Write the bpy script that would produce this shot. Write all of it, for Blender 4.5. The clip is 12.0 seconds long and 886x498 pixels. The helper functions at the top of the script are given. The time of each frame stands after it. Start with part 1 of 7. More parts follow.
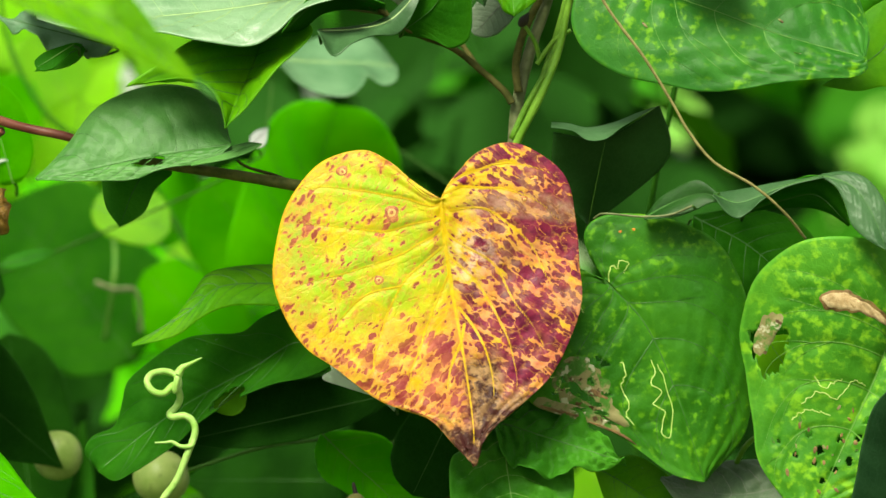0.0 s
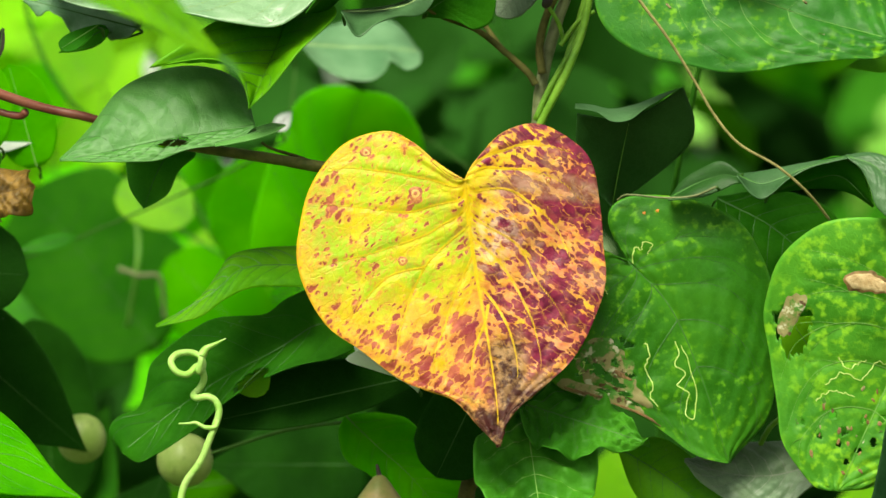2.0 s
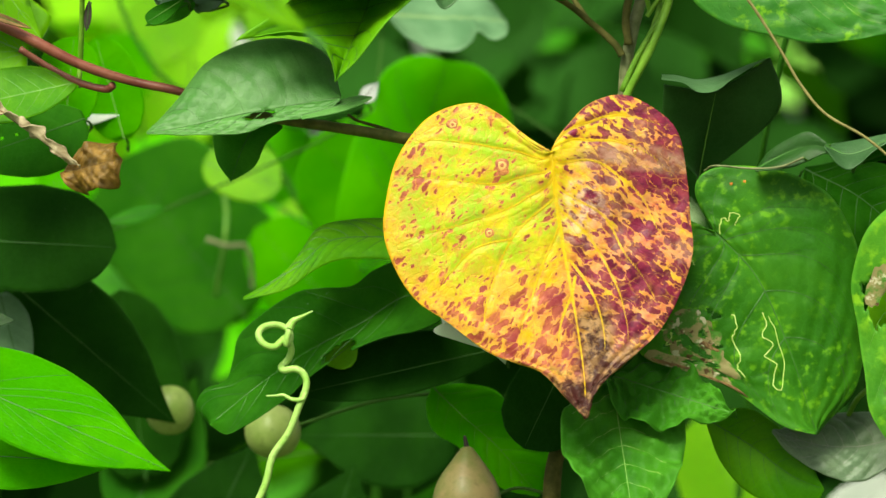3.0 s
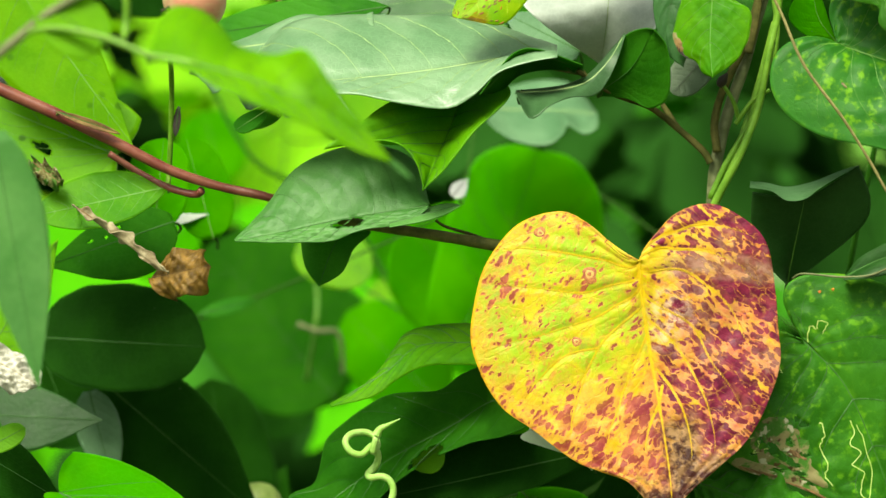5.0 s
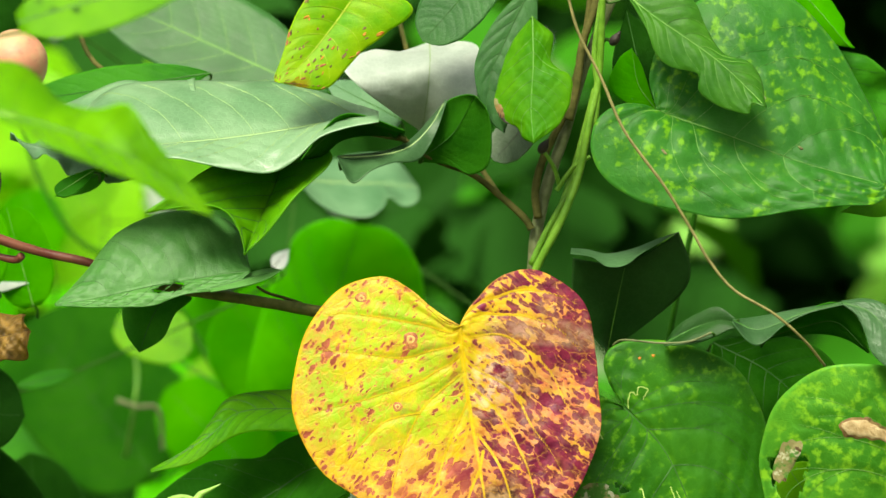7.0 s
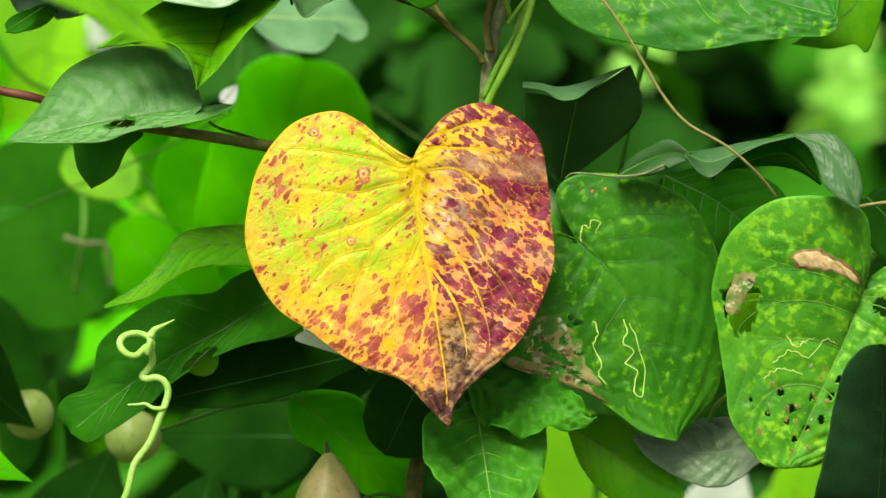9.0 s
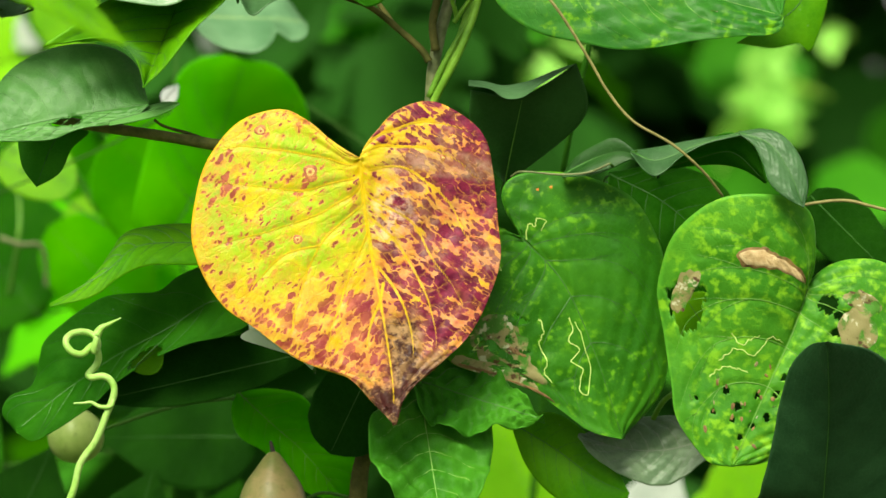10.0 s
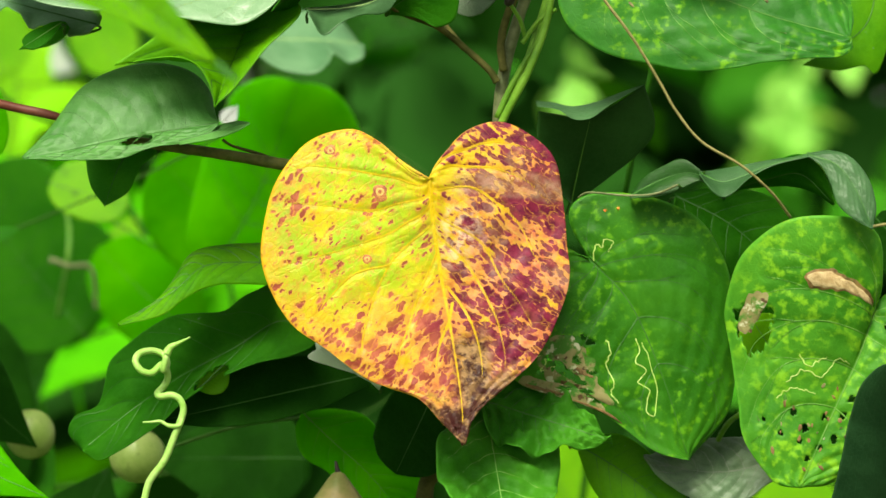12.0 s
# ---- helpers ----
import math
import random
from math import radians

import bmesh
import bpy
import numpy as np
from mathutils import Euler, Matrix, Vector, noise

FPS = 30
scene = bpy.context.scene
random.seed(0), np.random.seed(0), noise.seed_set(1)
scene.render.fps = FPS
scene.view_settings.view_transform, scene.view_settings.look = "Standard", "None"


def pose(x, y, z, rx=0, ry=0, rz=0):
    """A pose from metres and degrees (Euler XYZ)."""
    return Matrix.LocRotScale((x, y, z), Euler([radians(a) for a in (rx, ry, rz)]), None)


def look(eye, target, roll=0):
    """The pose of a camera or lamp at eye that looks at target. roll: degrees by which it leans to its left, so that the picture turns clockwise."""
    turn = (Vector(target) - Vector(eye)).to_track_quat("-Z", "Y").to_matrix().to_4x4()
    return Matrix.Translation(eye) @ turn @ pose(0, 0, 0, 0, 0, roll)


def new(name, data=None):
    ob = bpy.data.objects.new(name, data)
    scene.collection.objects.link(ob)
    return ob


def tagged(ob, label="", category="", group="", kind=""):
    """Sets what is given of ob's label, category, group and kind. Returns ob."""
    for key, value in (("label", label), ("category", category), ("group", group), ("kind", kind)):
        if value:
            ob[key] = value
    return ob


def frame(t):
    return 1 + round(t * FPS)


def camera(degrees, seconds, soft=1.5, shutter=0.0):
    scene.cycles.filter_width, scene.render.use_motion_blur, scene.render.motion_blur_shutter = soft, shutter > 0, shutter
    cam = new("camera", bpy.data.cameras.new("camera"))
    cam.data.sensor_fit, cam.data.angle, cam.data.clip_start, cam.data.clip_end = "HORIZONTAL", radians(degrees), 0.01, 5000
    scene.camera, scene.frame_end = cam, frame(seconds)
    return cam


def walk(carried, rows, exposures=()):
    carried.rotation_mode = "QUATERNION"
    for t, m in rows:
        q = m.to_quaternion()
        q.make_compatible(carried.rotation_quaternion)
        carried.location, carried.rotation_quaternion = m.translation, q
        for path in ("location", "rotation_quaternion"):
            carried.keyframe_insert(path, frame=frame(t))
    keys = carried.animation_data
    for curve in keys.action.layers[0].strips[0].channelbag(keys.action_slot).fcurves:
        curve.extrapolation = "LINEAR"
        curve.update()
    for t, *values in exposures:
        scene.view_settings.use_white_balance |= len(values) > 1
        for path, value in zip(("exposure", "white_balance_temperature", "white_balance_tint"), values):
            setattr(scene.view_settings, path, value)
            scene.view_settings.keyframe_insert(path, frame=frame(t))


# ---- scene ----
cam = camera(12.8, 12.0, soft=1.5)
cam.data.dof.use_dof = True
cam.data.dof.focus_distance = 1.41
cam.data.dof.aperture_fstop = 11.5
PATH = [
    (0.0, pose(0.00000, -1.40000, 1.20000, 89.9999, -0.0002, 0.0001)),
    (0.5, pose(0.00281, -1.40000, 1.19427, 90.4437, 0.0403, 0.1396)),
    (1.0, pose(0.00340, -1.40000, 1.19139, 90.5232, 0.1877, -0.0426)),
    (1.5, pose(0.00205, -1.40000, 1.18592, 90.4938, 0.1464, 0.0149)),
    (2.0, pose(-0.00112, -1.40000, 1.19173, 90.0609, 0.0158, 0.3001)),
    (2.5, pose(-0.00212, -1.40000, 1.19237, 89.7711, 0.0549, 0.8558)),
    (3.0, pose(-0.00007, -1.40000, 1.19520, 89.5133, 0.1978, 1.6005)),
    (3.2, pose(0.00042, -1.40000, 1.19716, 89.4649, 0.4524, 1.6809)),
    (4.8, pose(0.00192, -1.40000, 1.22532, 89.5848, -0.1443, 2.9884)),
    (5.0, pose(0.00542, -1.40000, 1.22985, 89.6686, -0.0313, 3.0916)),
    (5.5, pose(0.00935, -1.40000, 1.22526, 90.3794, -0.0119, 3.3403)),
    (6.0, pose(0.01297, -1.40000, 1.21787, 91.0070, -0.0374, 3.2017)),
    (6.5, pose(0.00933, -1.40000, 1.21910, 91.1696, 0.1374, 2.4247)),
    (7.0, pose(0.00431, -1.40000, 1.21310, 91.3014, -0.1138, 0.4528)),
    (7.5, pose(0.00214, -1.40000, 1.21421, 90.0110, 0.0485, -0.1662)),
    (9.3, pose(-0.00650, -1.40000, 1.21015, 88.9385, 0.3364, -0.8742)),
    (9.5, pose(-0.00826, -1.40000, 1.20849, 89.2391, 0.3203, -1.4372)),
    (10.0, pose(-0.02006, -1.40000, 1.20797, 89.0749, 0.2133, -1.9995)),
    (10.5, pose(-0.03309, -1.40000, 1.20936, 88.8141, 0.0180, -2.0219)),
    (11.0, pose(-0.03015, -1.40000, 1.20244, 88.9967, 0.0448, -1.3514)),
    (11.5, pose(-0.03877, -1.40000, 1.20235, 89.4251, -0.1986, -1.6735)),
    (12.0, pose(-0.05143, -1.40000, 1.20362, 89.5478, 0.0049, -2.2736)),
]
walk(cam, PATH, [(0.0, 0.66, 7050, 3), (12.0, 0.66, 7050, 3)])

# ---- sky and sun ----
world = bpy.data.worlds.new("overcast_sky")
scene.world = world
world.use_nodes = True
wn, wl = world.node_tree.nodes, world.node_tree.links
sky = wn.new("ShaderNodeTexSky")
sky.sky_type = "NISHITA"
sky.sun_disc = False
sky.sun_elevation, sky.sun_rotation = radians(50), radians(198)
sky.dust_density = 3.0
hs = wn.new("ShaderNodeHueSaturation")
hs.inputs["Saturation"].default_value = 0.12
wl.new(sky.outputs[0], hs.inputs["Color"])
wl.new(hs.outputs[0], wn["Background"].inputs["Color"])
wn["Background"].inputs["Strength"].default_value = 0.108

sun_data = bpy.data.lights.new("sun", "SUN")
sun_data.energy, sun_data.angle, sun_data.color = 3.8, radians(26), (1.0, 0.95, 0.84)
sun = new("sun", sun_data)
sun.matrix_world = look((-0.7, -2.2, 4.0), (0, 0, 1.2))


# ---- materials ----
class Nodes:
    """Short hand for a node material."""

    def __init__(self, name):
        self.mat = bpy.data.materials.new(name)
        self.mat.use_nodes = True
        self.n, self.l = self.mat.node_tree.nodes, self.mat.node_tree.links
        self.bsdf = self.n["Principled BSDF"]
        self.out = self.n["Material Output"]
        self.coord = self.n.new("ShaderNodeTexCoord")
        self.info = self.n.new("ShaderNodeObjectInfo")
        add = self.n.new("ShaderNodeVectorMath")
        add.operation = "ADD"
        mul = self.n.new("ShaderNodeVectorMath")
        mul.operation = "SCALE"
        mul.inputs[0].default_value = (3.1, 7.7, 1.3)
        self.l.new(self.info.outputs["Random"], mul.inputs["Scale"])
        self.l.new(self.coord.outputs["Object"], add.inputs[0])
        self.l.new(mul.outputs[0], add.inputs[1])
        self.vec = add.outputs[0]

    def noise(self, scale, detail=4, rough=0.6, vec=None, stretch=None):
        t = self.n.new("ShaderNodeTexNoise")
        t.inputs["Scale"].default_value, t.inputs["Detail"].default_value = scale, detail
        t.inputs["Roughness"].default_value = rough
        v = vec or self.vec
        if stretch:
            m = self.n.new("ShaderNodeMapping")
            m.inputs["Scale"].default_value = stretch
            self.l.new(v, m.inputs["Vector"])
            v = m.outputs[0]
        self.l.new(v, t.inputs["Vector"])
        return t.outputs["Fac"]

    def voronoi(self, scale, feature="F1", out="Distance", vec=None, stretch=None, rand=1.0):
        t = self.n.new("ShaderNodeTexVoronoi")
        t.feature = feature
        t.inputs["Scale"].default_value = scale
        t.inputs["Randomness"].default_value = rand
        v = vec or self.vec
        if stretch:
            m = self.n.new("ShaderNodeMapping")
            m.inputs["Scale"].default_value = stretch
            self.l.new(v, m.inputs["Vector"])
            v = m.outputs[0]
        self.l.new(v, t.inputs["Vector"])
        return t.outputs[out]

    def ramp(self, fac, lo, hi):
        r = self.n.new("ShaderNodeMapRange")
        r.interpolation_type = "SMOOTHSTEP"
        r.inputs["From Min"].default_value, r.inputs["From Max"].default_value = lo, hi
        self.l.new(fac, r.inputs["Value"])
        return r.outputs[0]

    def math(self, op, a, b=0.0):
        m = self.n.new("ShaderNodeMath")
        m.operation = op
        for i, x in enumerate((a, b)):
            if isinstance(x, (int, float)):
                m.inputs[i].default_value = x
            else:
                self.l.new(x, m.inputs[i])
        return m.outputs[0]

    def mix(self, fac, a, b):
        m = self.n.new("ShaderNodeMix")
        m.data_type = "RGBA"
        if isinstance(fac, (int, float)):
            m.inputs["Factor"].default_value = fac
        else:
            self.l.new(fac, m.inputs["Factor"])
        for sock, x in ((m.inputs[6], a), (m.inputs[7], b)):
            if isinstance(x, tuple):
                sock.default_value = (*x, 1)
            else:
                self.l.new(x, sock)
        return m.outputs[2]

    def uv(self):
        s = self.n.new("ShaderNodeSeparateXYZ")
        self.l.new(self.coord.outputs["UV"], s.inputs[0])
        return s.outputs[0], s.outputs[1]

    def obj(self):
        s = self.n.new("ShaderNodeSeparateXYZ")
        self.l.new(self.coord.outputs["Object"], s.inputs[0])
        return s.outputs[0], s.outputs[1]

    def finish(self, col, rough=0.45, bump=None, bump_h=0.0003, thin=0.0, thin_col=None, spec=0.4):
        self.l.new(col, self.bsdf.inputs["Base Color"]) if not isinstance(col, tuple) else None
        if isinstance(col, tuple):
            self.bsdf.inputs["Base Color"].default_value = (*col, 1)
        if isinstance(rough, (int, float)):
            self.bsdf.inputs["Roughness"].default_value = rough
        else:
            self.l.new(rough, self.bsdf.inputs["Roughness"])
        self.bsdf.inputs["Specular IOR Level"].default_value = spec
        if bump is not None:
            b = self.n.new("ShaderNodeBump")
            b.inputs["Distance"].default_value = bump_h
            b.inputs["Strength"].default_value = 0.9
            self.l.new(bump, b.inputs["Height"])
            self.l.new(b.outputs[0], self.bsdf.inputs["Normal"])
        if thin:
            t = self.n.new("ShaderNodeBsdfTranslucent")
            if thin_col is None:
                self.l.new(col, t.inputs["Color"])
            elif isinstance(thin_col, tuple):
                t.inputs["Color"].default_value = (*thin_col, 1)
            else:
                self.l.new(thin_col, t.inputs["Color"])
            m = self.n.new("ShaderNodeMixShader")
            m.inputs[0].default_value = thin
            self.l.new(self.bsdf.outputs[0], m.inputs[1])
            self.l.new(t.outputs[0], m.inputs[2])
            self.l.new(m.outputs[0], self.out.inputs["Surface"])
        return self.mat


def leaf_material(name, c1, c2, gloss=0.42, thin=0.3, glow=None, vein=None, mottle=None, rust=None, spec=0.4, ribs=True, puff=0.09):
    """Leaf skin: two greens in patches, side veins with puffed skin between them, a fine net, optional mottles and rust spots."""
    k = Nodes(name)
    patch = k.ramp(k.noise(38, 5, 0.62), 0.36, 0.66)
    col = k.mix(patch, c1, c2)
    net = k.ramp(k.voronoi(420, "DISTANCE_TO_EDGE"), 0.0, 0.12)
    net2 = k.ramp(k.voronoi(150, "DISTANCE_TO_EDGE"), 0.0, 0.07)
    vc = vein or tuple(min(1.0, x * 1.7 + 0.012) for x in c2)
    col = k.mix(k.math("MULTIPLY", k.math("SUBTRACT", 1.0, net2), 0.04), col, vc)
    col = k.mix(k.math("MULTIPLY", k.math("SUBTRACT", 1.0, net), 0.10), col, vc)
    u, v = k.uv()
    out = k.math("ABSOLUTE", k.math("MULTIPLY", k.math("SUBTRACT", v, 0.5), 2.0))
    shake = k.math("MULTIPLY", k.math("SUBTRACT", k.noise(90, 2), 0.5), 0.35)
    phase = k.math("DIVIDE", k.math("SUBTRACT", k.math("SUBTRACT", u, 0.06), k.math("MULTIPLY", k.math("POWER", out, 1.3), 0.20)), 0.11)
    fold_up = k.math("PINGPONG", phase, 0.5)
    cross = k.math("PINGPONG", k.math("ADD", k.math("MULTIPLY", out, 11.0), k.math("MULTIPLY", shake, 3.0)), 0.5)
    if ribs:
        line = k.ramp(k.math("ADD", fold_up, k.math("MULTIPLY", shake, 0.12)), 0.045, 0.0)
        ladder = k.math("MULTIPLY", k.ramp(cross, 0.07, 0.0), k.ramp(out, 0.98, 0.6))
        col = k.mix(k.math("MULTIPLY", line, 0.05), col, vc)
        col = k.mix(k.math("MULTIPLY", ladder, 0.02), col, vc)
    col = k.mix(k.math("MULTIPLY", k.ramp(out, 0.955, 0.995), 0.45), col, vc)
    if mottle:
        mcol, lo, hi = mottle
        blot = k.ramp(k.noise(290, 3, 0.55), lo, hi)
        area = k.ramp(k.noise(32, 2, 0.5), 0.36, 0.56)
        col = k.mix(k.math("MULTIPLY", blot, area), col, mcol)
    if rust:
        rcol, lim = rust
        spot = k.ramp(k.voronoi(120), lim, lim * 0.55)
        area = k.ramp(k.noise(26, 2, 0.5), 0.47, 0.6)
        col = k.mix(k.math("MULTIPLY", spot, area), col, rcol)
    fleck = k.ramp(k.voronoi(260), 0.10, 0.05)
    col = k.mix(k.math("MULTIPLY", fleck, k.ramp(k.noise(60, 2), 0.58, 0.7)), col, tuple(0.5 * x + 0.1 for x in c2))
    rough = k.math("ADD", k.math("MULTIPLY", k.noise(90, 4), 0.22), gloss - 0.11)
    bump = k.math("ADD", k.math("MULTIPLY", k.noise(55, 3), 0.7), k.math("ADD", k.math("MULTIPLY", k.noise(260, 4), 0.22), k.math("MULTIPLY", net, 0.04)))
    if ribs:
        bump = k.math("ADD", bump, k.math("MULTIPLY", k.ramp(fold_up, 0.0, 0.30), puff))
        bump = k.math("ADD", bump, k.math("MULTIPLY", k.ramp(cross, 0.0, 0.2), 0.05))
    else:
        bump = k.math("ADD", bump, k.math("MULTIPLY", k.noise(110, 3), puff))
    return k.finish(col, rough, bump, 0.0009, thin, glow, spec)


def plain_material(name, c1, c2, scale=90, gloss=0.5, stretch=None, bump_h=0.0004, thin=0.0, glow=None, spec=0.35):
    k = Nodes(name)
    f = k.ramp(k.noise(scale, 5, 0.65, stretch=stretch), 0.3, 0.7)
    col = k.mix(f, c1, c2)
    col = k.mix(k.math("MULTIPLY", k.ramp(k.noise(scale * 5, 3), 0.55, 0.75), 0.4), col, tuple(x * 0.5 for x in c1))
    return k.finish(col, gloss, k.noise(scale * 3, 4, stretch=stretch), bump_h, thin, glow, spec)


def autumn_material():
    """Turning leaf: green and yellow on one half, wine-red cells between yellow veins on the other, brown at the tip."""
    k = Nodes("autumn_leaf_skin")
    u, v = k.uv()                       # u along the rim, v across: 0.5 on the midrib
    side = k.math("MULTIPLY", k.math("SUBTRACT", 0.5, v), 2.0)
    out = k.math("ABSOLUTE", side)
    ox, oy = k.obj()
    down = k.math("DIVIDE", oy, 0.095)
    across = k.math("DIVIDE", ox, -0.055)
    at = k.n.new("ShaderNodeAttribute")
    at.attribute_name = "vein_near"
    near = k.math("MULTIPLY", k.ramp(at.outputs["Fac"], 0.64, 0.97), k.ramp(k.noise(150, 4), 0.20, 0.46))
    wob = k.math("SUBTRACT", k.noise(34, 4), 0.5)

    def spot_at(x, y, r0, r1, squash=1.0):
        dx = k.math("SUBTRACT", ox, x)
        dy = k.math("MULTIPLY", k.math("SUBTRACT", oy, y), squash)
        d = k.math("SQRT", k.math("ADD", k.math("MULTIPLY", dx, dx), k.math("MULTIPLY", dy, dy)))
        return k.ramp(k.math("ADD", d, k.math("MULTIPLY", wob, 0.022)), r1, r0)
    yel = k.mix(k.ramp(k.noise(75, 4), 0.35, 0.65), (0.70, 0.50, 0.008), (0.70, 0.60, 0.022))
    green = k.math("MAXIMUM", spot_at(0.035, 0.012, 0.018, 0.046), spot_at(0.010, 0.020, 0.004, 0.018))
    col = k.mix(k.math("MULTIPLY", green, k.math("MULTIPLY", k.ramp(k.noise(80, 4), 0.28, 0.60), 0.95)), yel, (0.33, 0.55, 0.020))
    bruise = k.math("MULTIPLY", green, k.ramp(k.noise(95, 4), 0.56, 0.68))
    col = k.mix(k.math("MULTIPLY", bruise, 0.55), col, (0.22, 0.30, 0.06))
    # orange and salmon flush over the ripe half and the lower part
    ripe = k.math("ADD", k.math("MULTIPLY", across, 0.56), k.math("MULTIPLY", down, 0.56))
    ripe = k.math("ADD", ripe, k.math("MULTIPLY", wob, 0.55))
    flush = k.math("MAXIMUM", k.ramp(ripe, 0.06, 0.55), k.ramp(k.math("ADD", k.math("ADD", k.math("MULTIPLY", down, 0.9), k.math("MULTIPLY", across, 0.25)), wob), 0.16, 0.60))
    rimward = k.ramp(k.math("ADD", out, k.math("MULTIPLY", wob, 0.5)), 0.72, 0.98)
    flush = k.math("MAXIMUM", flush, k.math("MULTIPLY", rimward, 0.35))
    col = k.mix(k.math("MULTIPLY", k.math("MULTIPLY", flush, k.ramp(k.noise(150, 5, 0.7), 0.32, 0.62)), k.math("ADD", k.math("MULTIPLY", k.ramp(across, -0.5, 0.2), 0.45), 0.55)), col, (0.74, 0.29, 0.060))
    pink = k.math("MULTIPLY", k.math("MAXIMUM", k.ramp(ripe, 0.16, 0.44), k.math("MULTIPLY", flush, 0.75)), k.ramp(k.noise(110, 4), 0.36, 0.58))
    col = k.mix(k.math("MULTIPLY", pink, k.math("ADD", k.math("MULTIPLY", k.ramp(across, -0.4, 0.1), 0.45), 0.48)), col, k.mix(k.ramp(k.noise(160, 3), 0.4, 0.6), (0.56, 0.14, 0.085), (0.68, 0.32, 0.15)))
    speck = k.ramp(k.noise(420, 5, 0.7), 0.50, 0.66)
    col = k.mix(k.math("MULTIPLY", speck, 0.50), col, (0.60, 0.25, 0.045))
    pale = k.ramp(k.noise(330, 5, 0.7), 0.54, 0.70)
    col = k.mix(k.math("MULTIPLY", pale, 0.30), col, (0.66, 0.62, 0.12))
    # blots that spread between the side veins, larger and closer on the ripe half
    run = k.n.new("ShaderNodeCombineXYZ")
    bend = k.math("SUBTRACT", oy, k.math("MULTIPLY", k.math("ABSOLUTE", ox), 0.55))
    k.l.new(k.math("ADD", k.math("MULTIPLY", bend, 1.12), k.math("MULTIPLY", k.math("SUBTRACT", k.noise(210, 3), 0.5), 0.0050)), run.inputs[0])
    k.l.new(k.math("ADD", k.math("MULTIPLY", ox, 0.90), k.math("MULTIPLY", k.math("SUBTRACT", k.noise(230, 3), 0.5), 0.0050)), run.inputs[1])
    dens = k.math("ADD", k.math("MULTIPLY", k.ramp(ripe, -0.05, 0.45), 0.34), 0.41)
    dens = k.math("ADD", dens, k.math("MULTIPLY", k.ramp(across, 0.02, 0.45), 0.46))
    dens = k.math("ADD", dens, k.math("MULTIPLY", k.ramp(down, 0.30, 0.68), 0.24))
    dens = k.math("ADD", dens, k.math("MULTIPLY", rimward, 0.16))
    dens = k.math("ADD", dens, k.math("MULTIPLY", k.math("SUBTRACT", k.noise(60, 3), 0.5), 2.1))
    dens = k.math("SUBTRACT", dens, k.math("MULTIPLY", near, 0.85))
    dens = k.math("MINIMUM", dens, 1.12)
    bold = k.ramp(k.math("ADD", across, k.math("MULTIPLY", k.ramp(down, 0.36, 0.62), 0.60)), -0.25, 0.15)
    wine_part, halo = None, None
    for scale, share, cut in ((175, bold, 0.0), (250, None, 0.05), (440, None, 0.03)):
        sep = k.n.new("ShaderNodeSeparateColor")
        k.l.new(k.voronoi(scale, "F1", "Color", run.outputs[0]), sep.inputs[0])
        reach = k.math("MULTIPLY", k.math("ADD", k.math("MULTIPLY", sep.outputs[0], 0.62), 0.12), dens)
        gap = k.math("SUBTRACT", k.math("SUBTRACT", reach, cut), k.voronoi(scale, "F1", "Distance", run.outputs[0]))
        gap = k.math("ADD", gap, k.math("MULTIPLY", k.math("SUBTRACT", k.noise(700, 2), 0.5), 0.22))
        one, soft = k.ramp(gap, -0.02, 0.06), k.ramp(gap, -0.28, 0.02)
        if share is not None:
            one, soft = k.math("MULTIPLY", one, share), k.math("MULTIPLY", soft, share)
        wine_part = one if wine_part is None else k.math("MAXIMUM", wine_part, k.math("MULTIPLY", one, 0.92))
        halo = soft if halo is None else k.math("MAXIMUM", halo, k.math("MULTIPLY", soft, 0.8))
    col = k.mix(k.math("MULTIPLY", halo, 0.72), col, k.mix(k.ramp(k.noise(240, 3), 0.4, 0.6), (0.62, 0.15, 0.050), (0.70, 0.30, 0.07)))
    wine = k.mix(k.ramp(k.noise(260, 4), 0.35, 0.65), (0.110, 0.006, 0.028), (0.24, 0.020, 0.055))
    wine = k.mix(k.ramp(across, 0.12, -0.22), wine, k.mix(k.ramp(k.noise(130, 3), 0.40, 0.60), (0.48, 0.12, 0.065), (0.28, 0.040, 0.035)))
    col = k.mix(k.math("MULTIPLY", wine_part, k.ramp(k.noise(420, 3), 0.16, 0.40)), col, wine)
    # glossy highlight beside the midrib, painted in as a pink-white patch
    painted_gloss = k.math("MULTIPLY", spot_at(-0.009, 0.020, 0.002, 0.011, 0.6), k.ramp(k.noise(300, 4), 0.38, 0.62))
    col = k.mix(k.math("MULTIPLY", painted_gloss, 0.75), col, (0.80, 0.56, 0.40))
    # dry tan skin over part of the ripe half
    band = k.math("ABSOLUTE", k.math("SUBTRACT", k.math("SUBTRACT", oy, k.math("MULTIPLY", across, 0.011)), k.math("MULTIPLY", wob, 0.010)))
    dry = k.math("MULTIPLY", k.ramp(across, 0.08, 0.22), k.math("MAXIMUM", k.math("MULTIPLY", k.ramp(k.noise(62, 4), 0.54, 0.64), 0.5), k.ramp(band, 0.0060, 0.002)))
    col = k.mix(k.math("MULTIPLY", dry, 0.55), col, k.mix(k.ramp(k.noise(210, 4), 0.35, 0.65), (0.30, 0.125, 0.06), (0.62, 0.42, 0.26)))
    # withered brown tip and a brown smear beside the midrib
    tipm = k.ramp(k.math("ADD", down, k.math("MULTIPLY", wob, 0.34)), 0.75, 0.84)
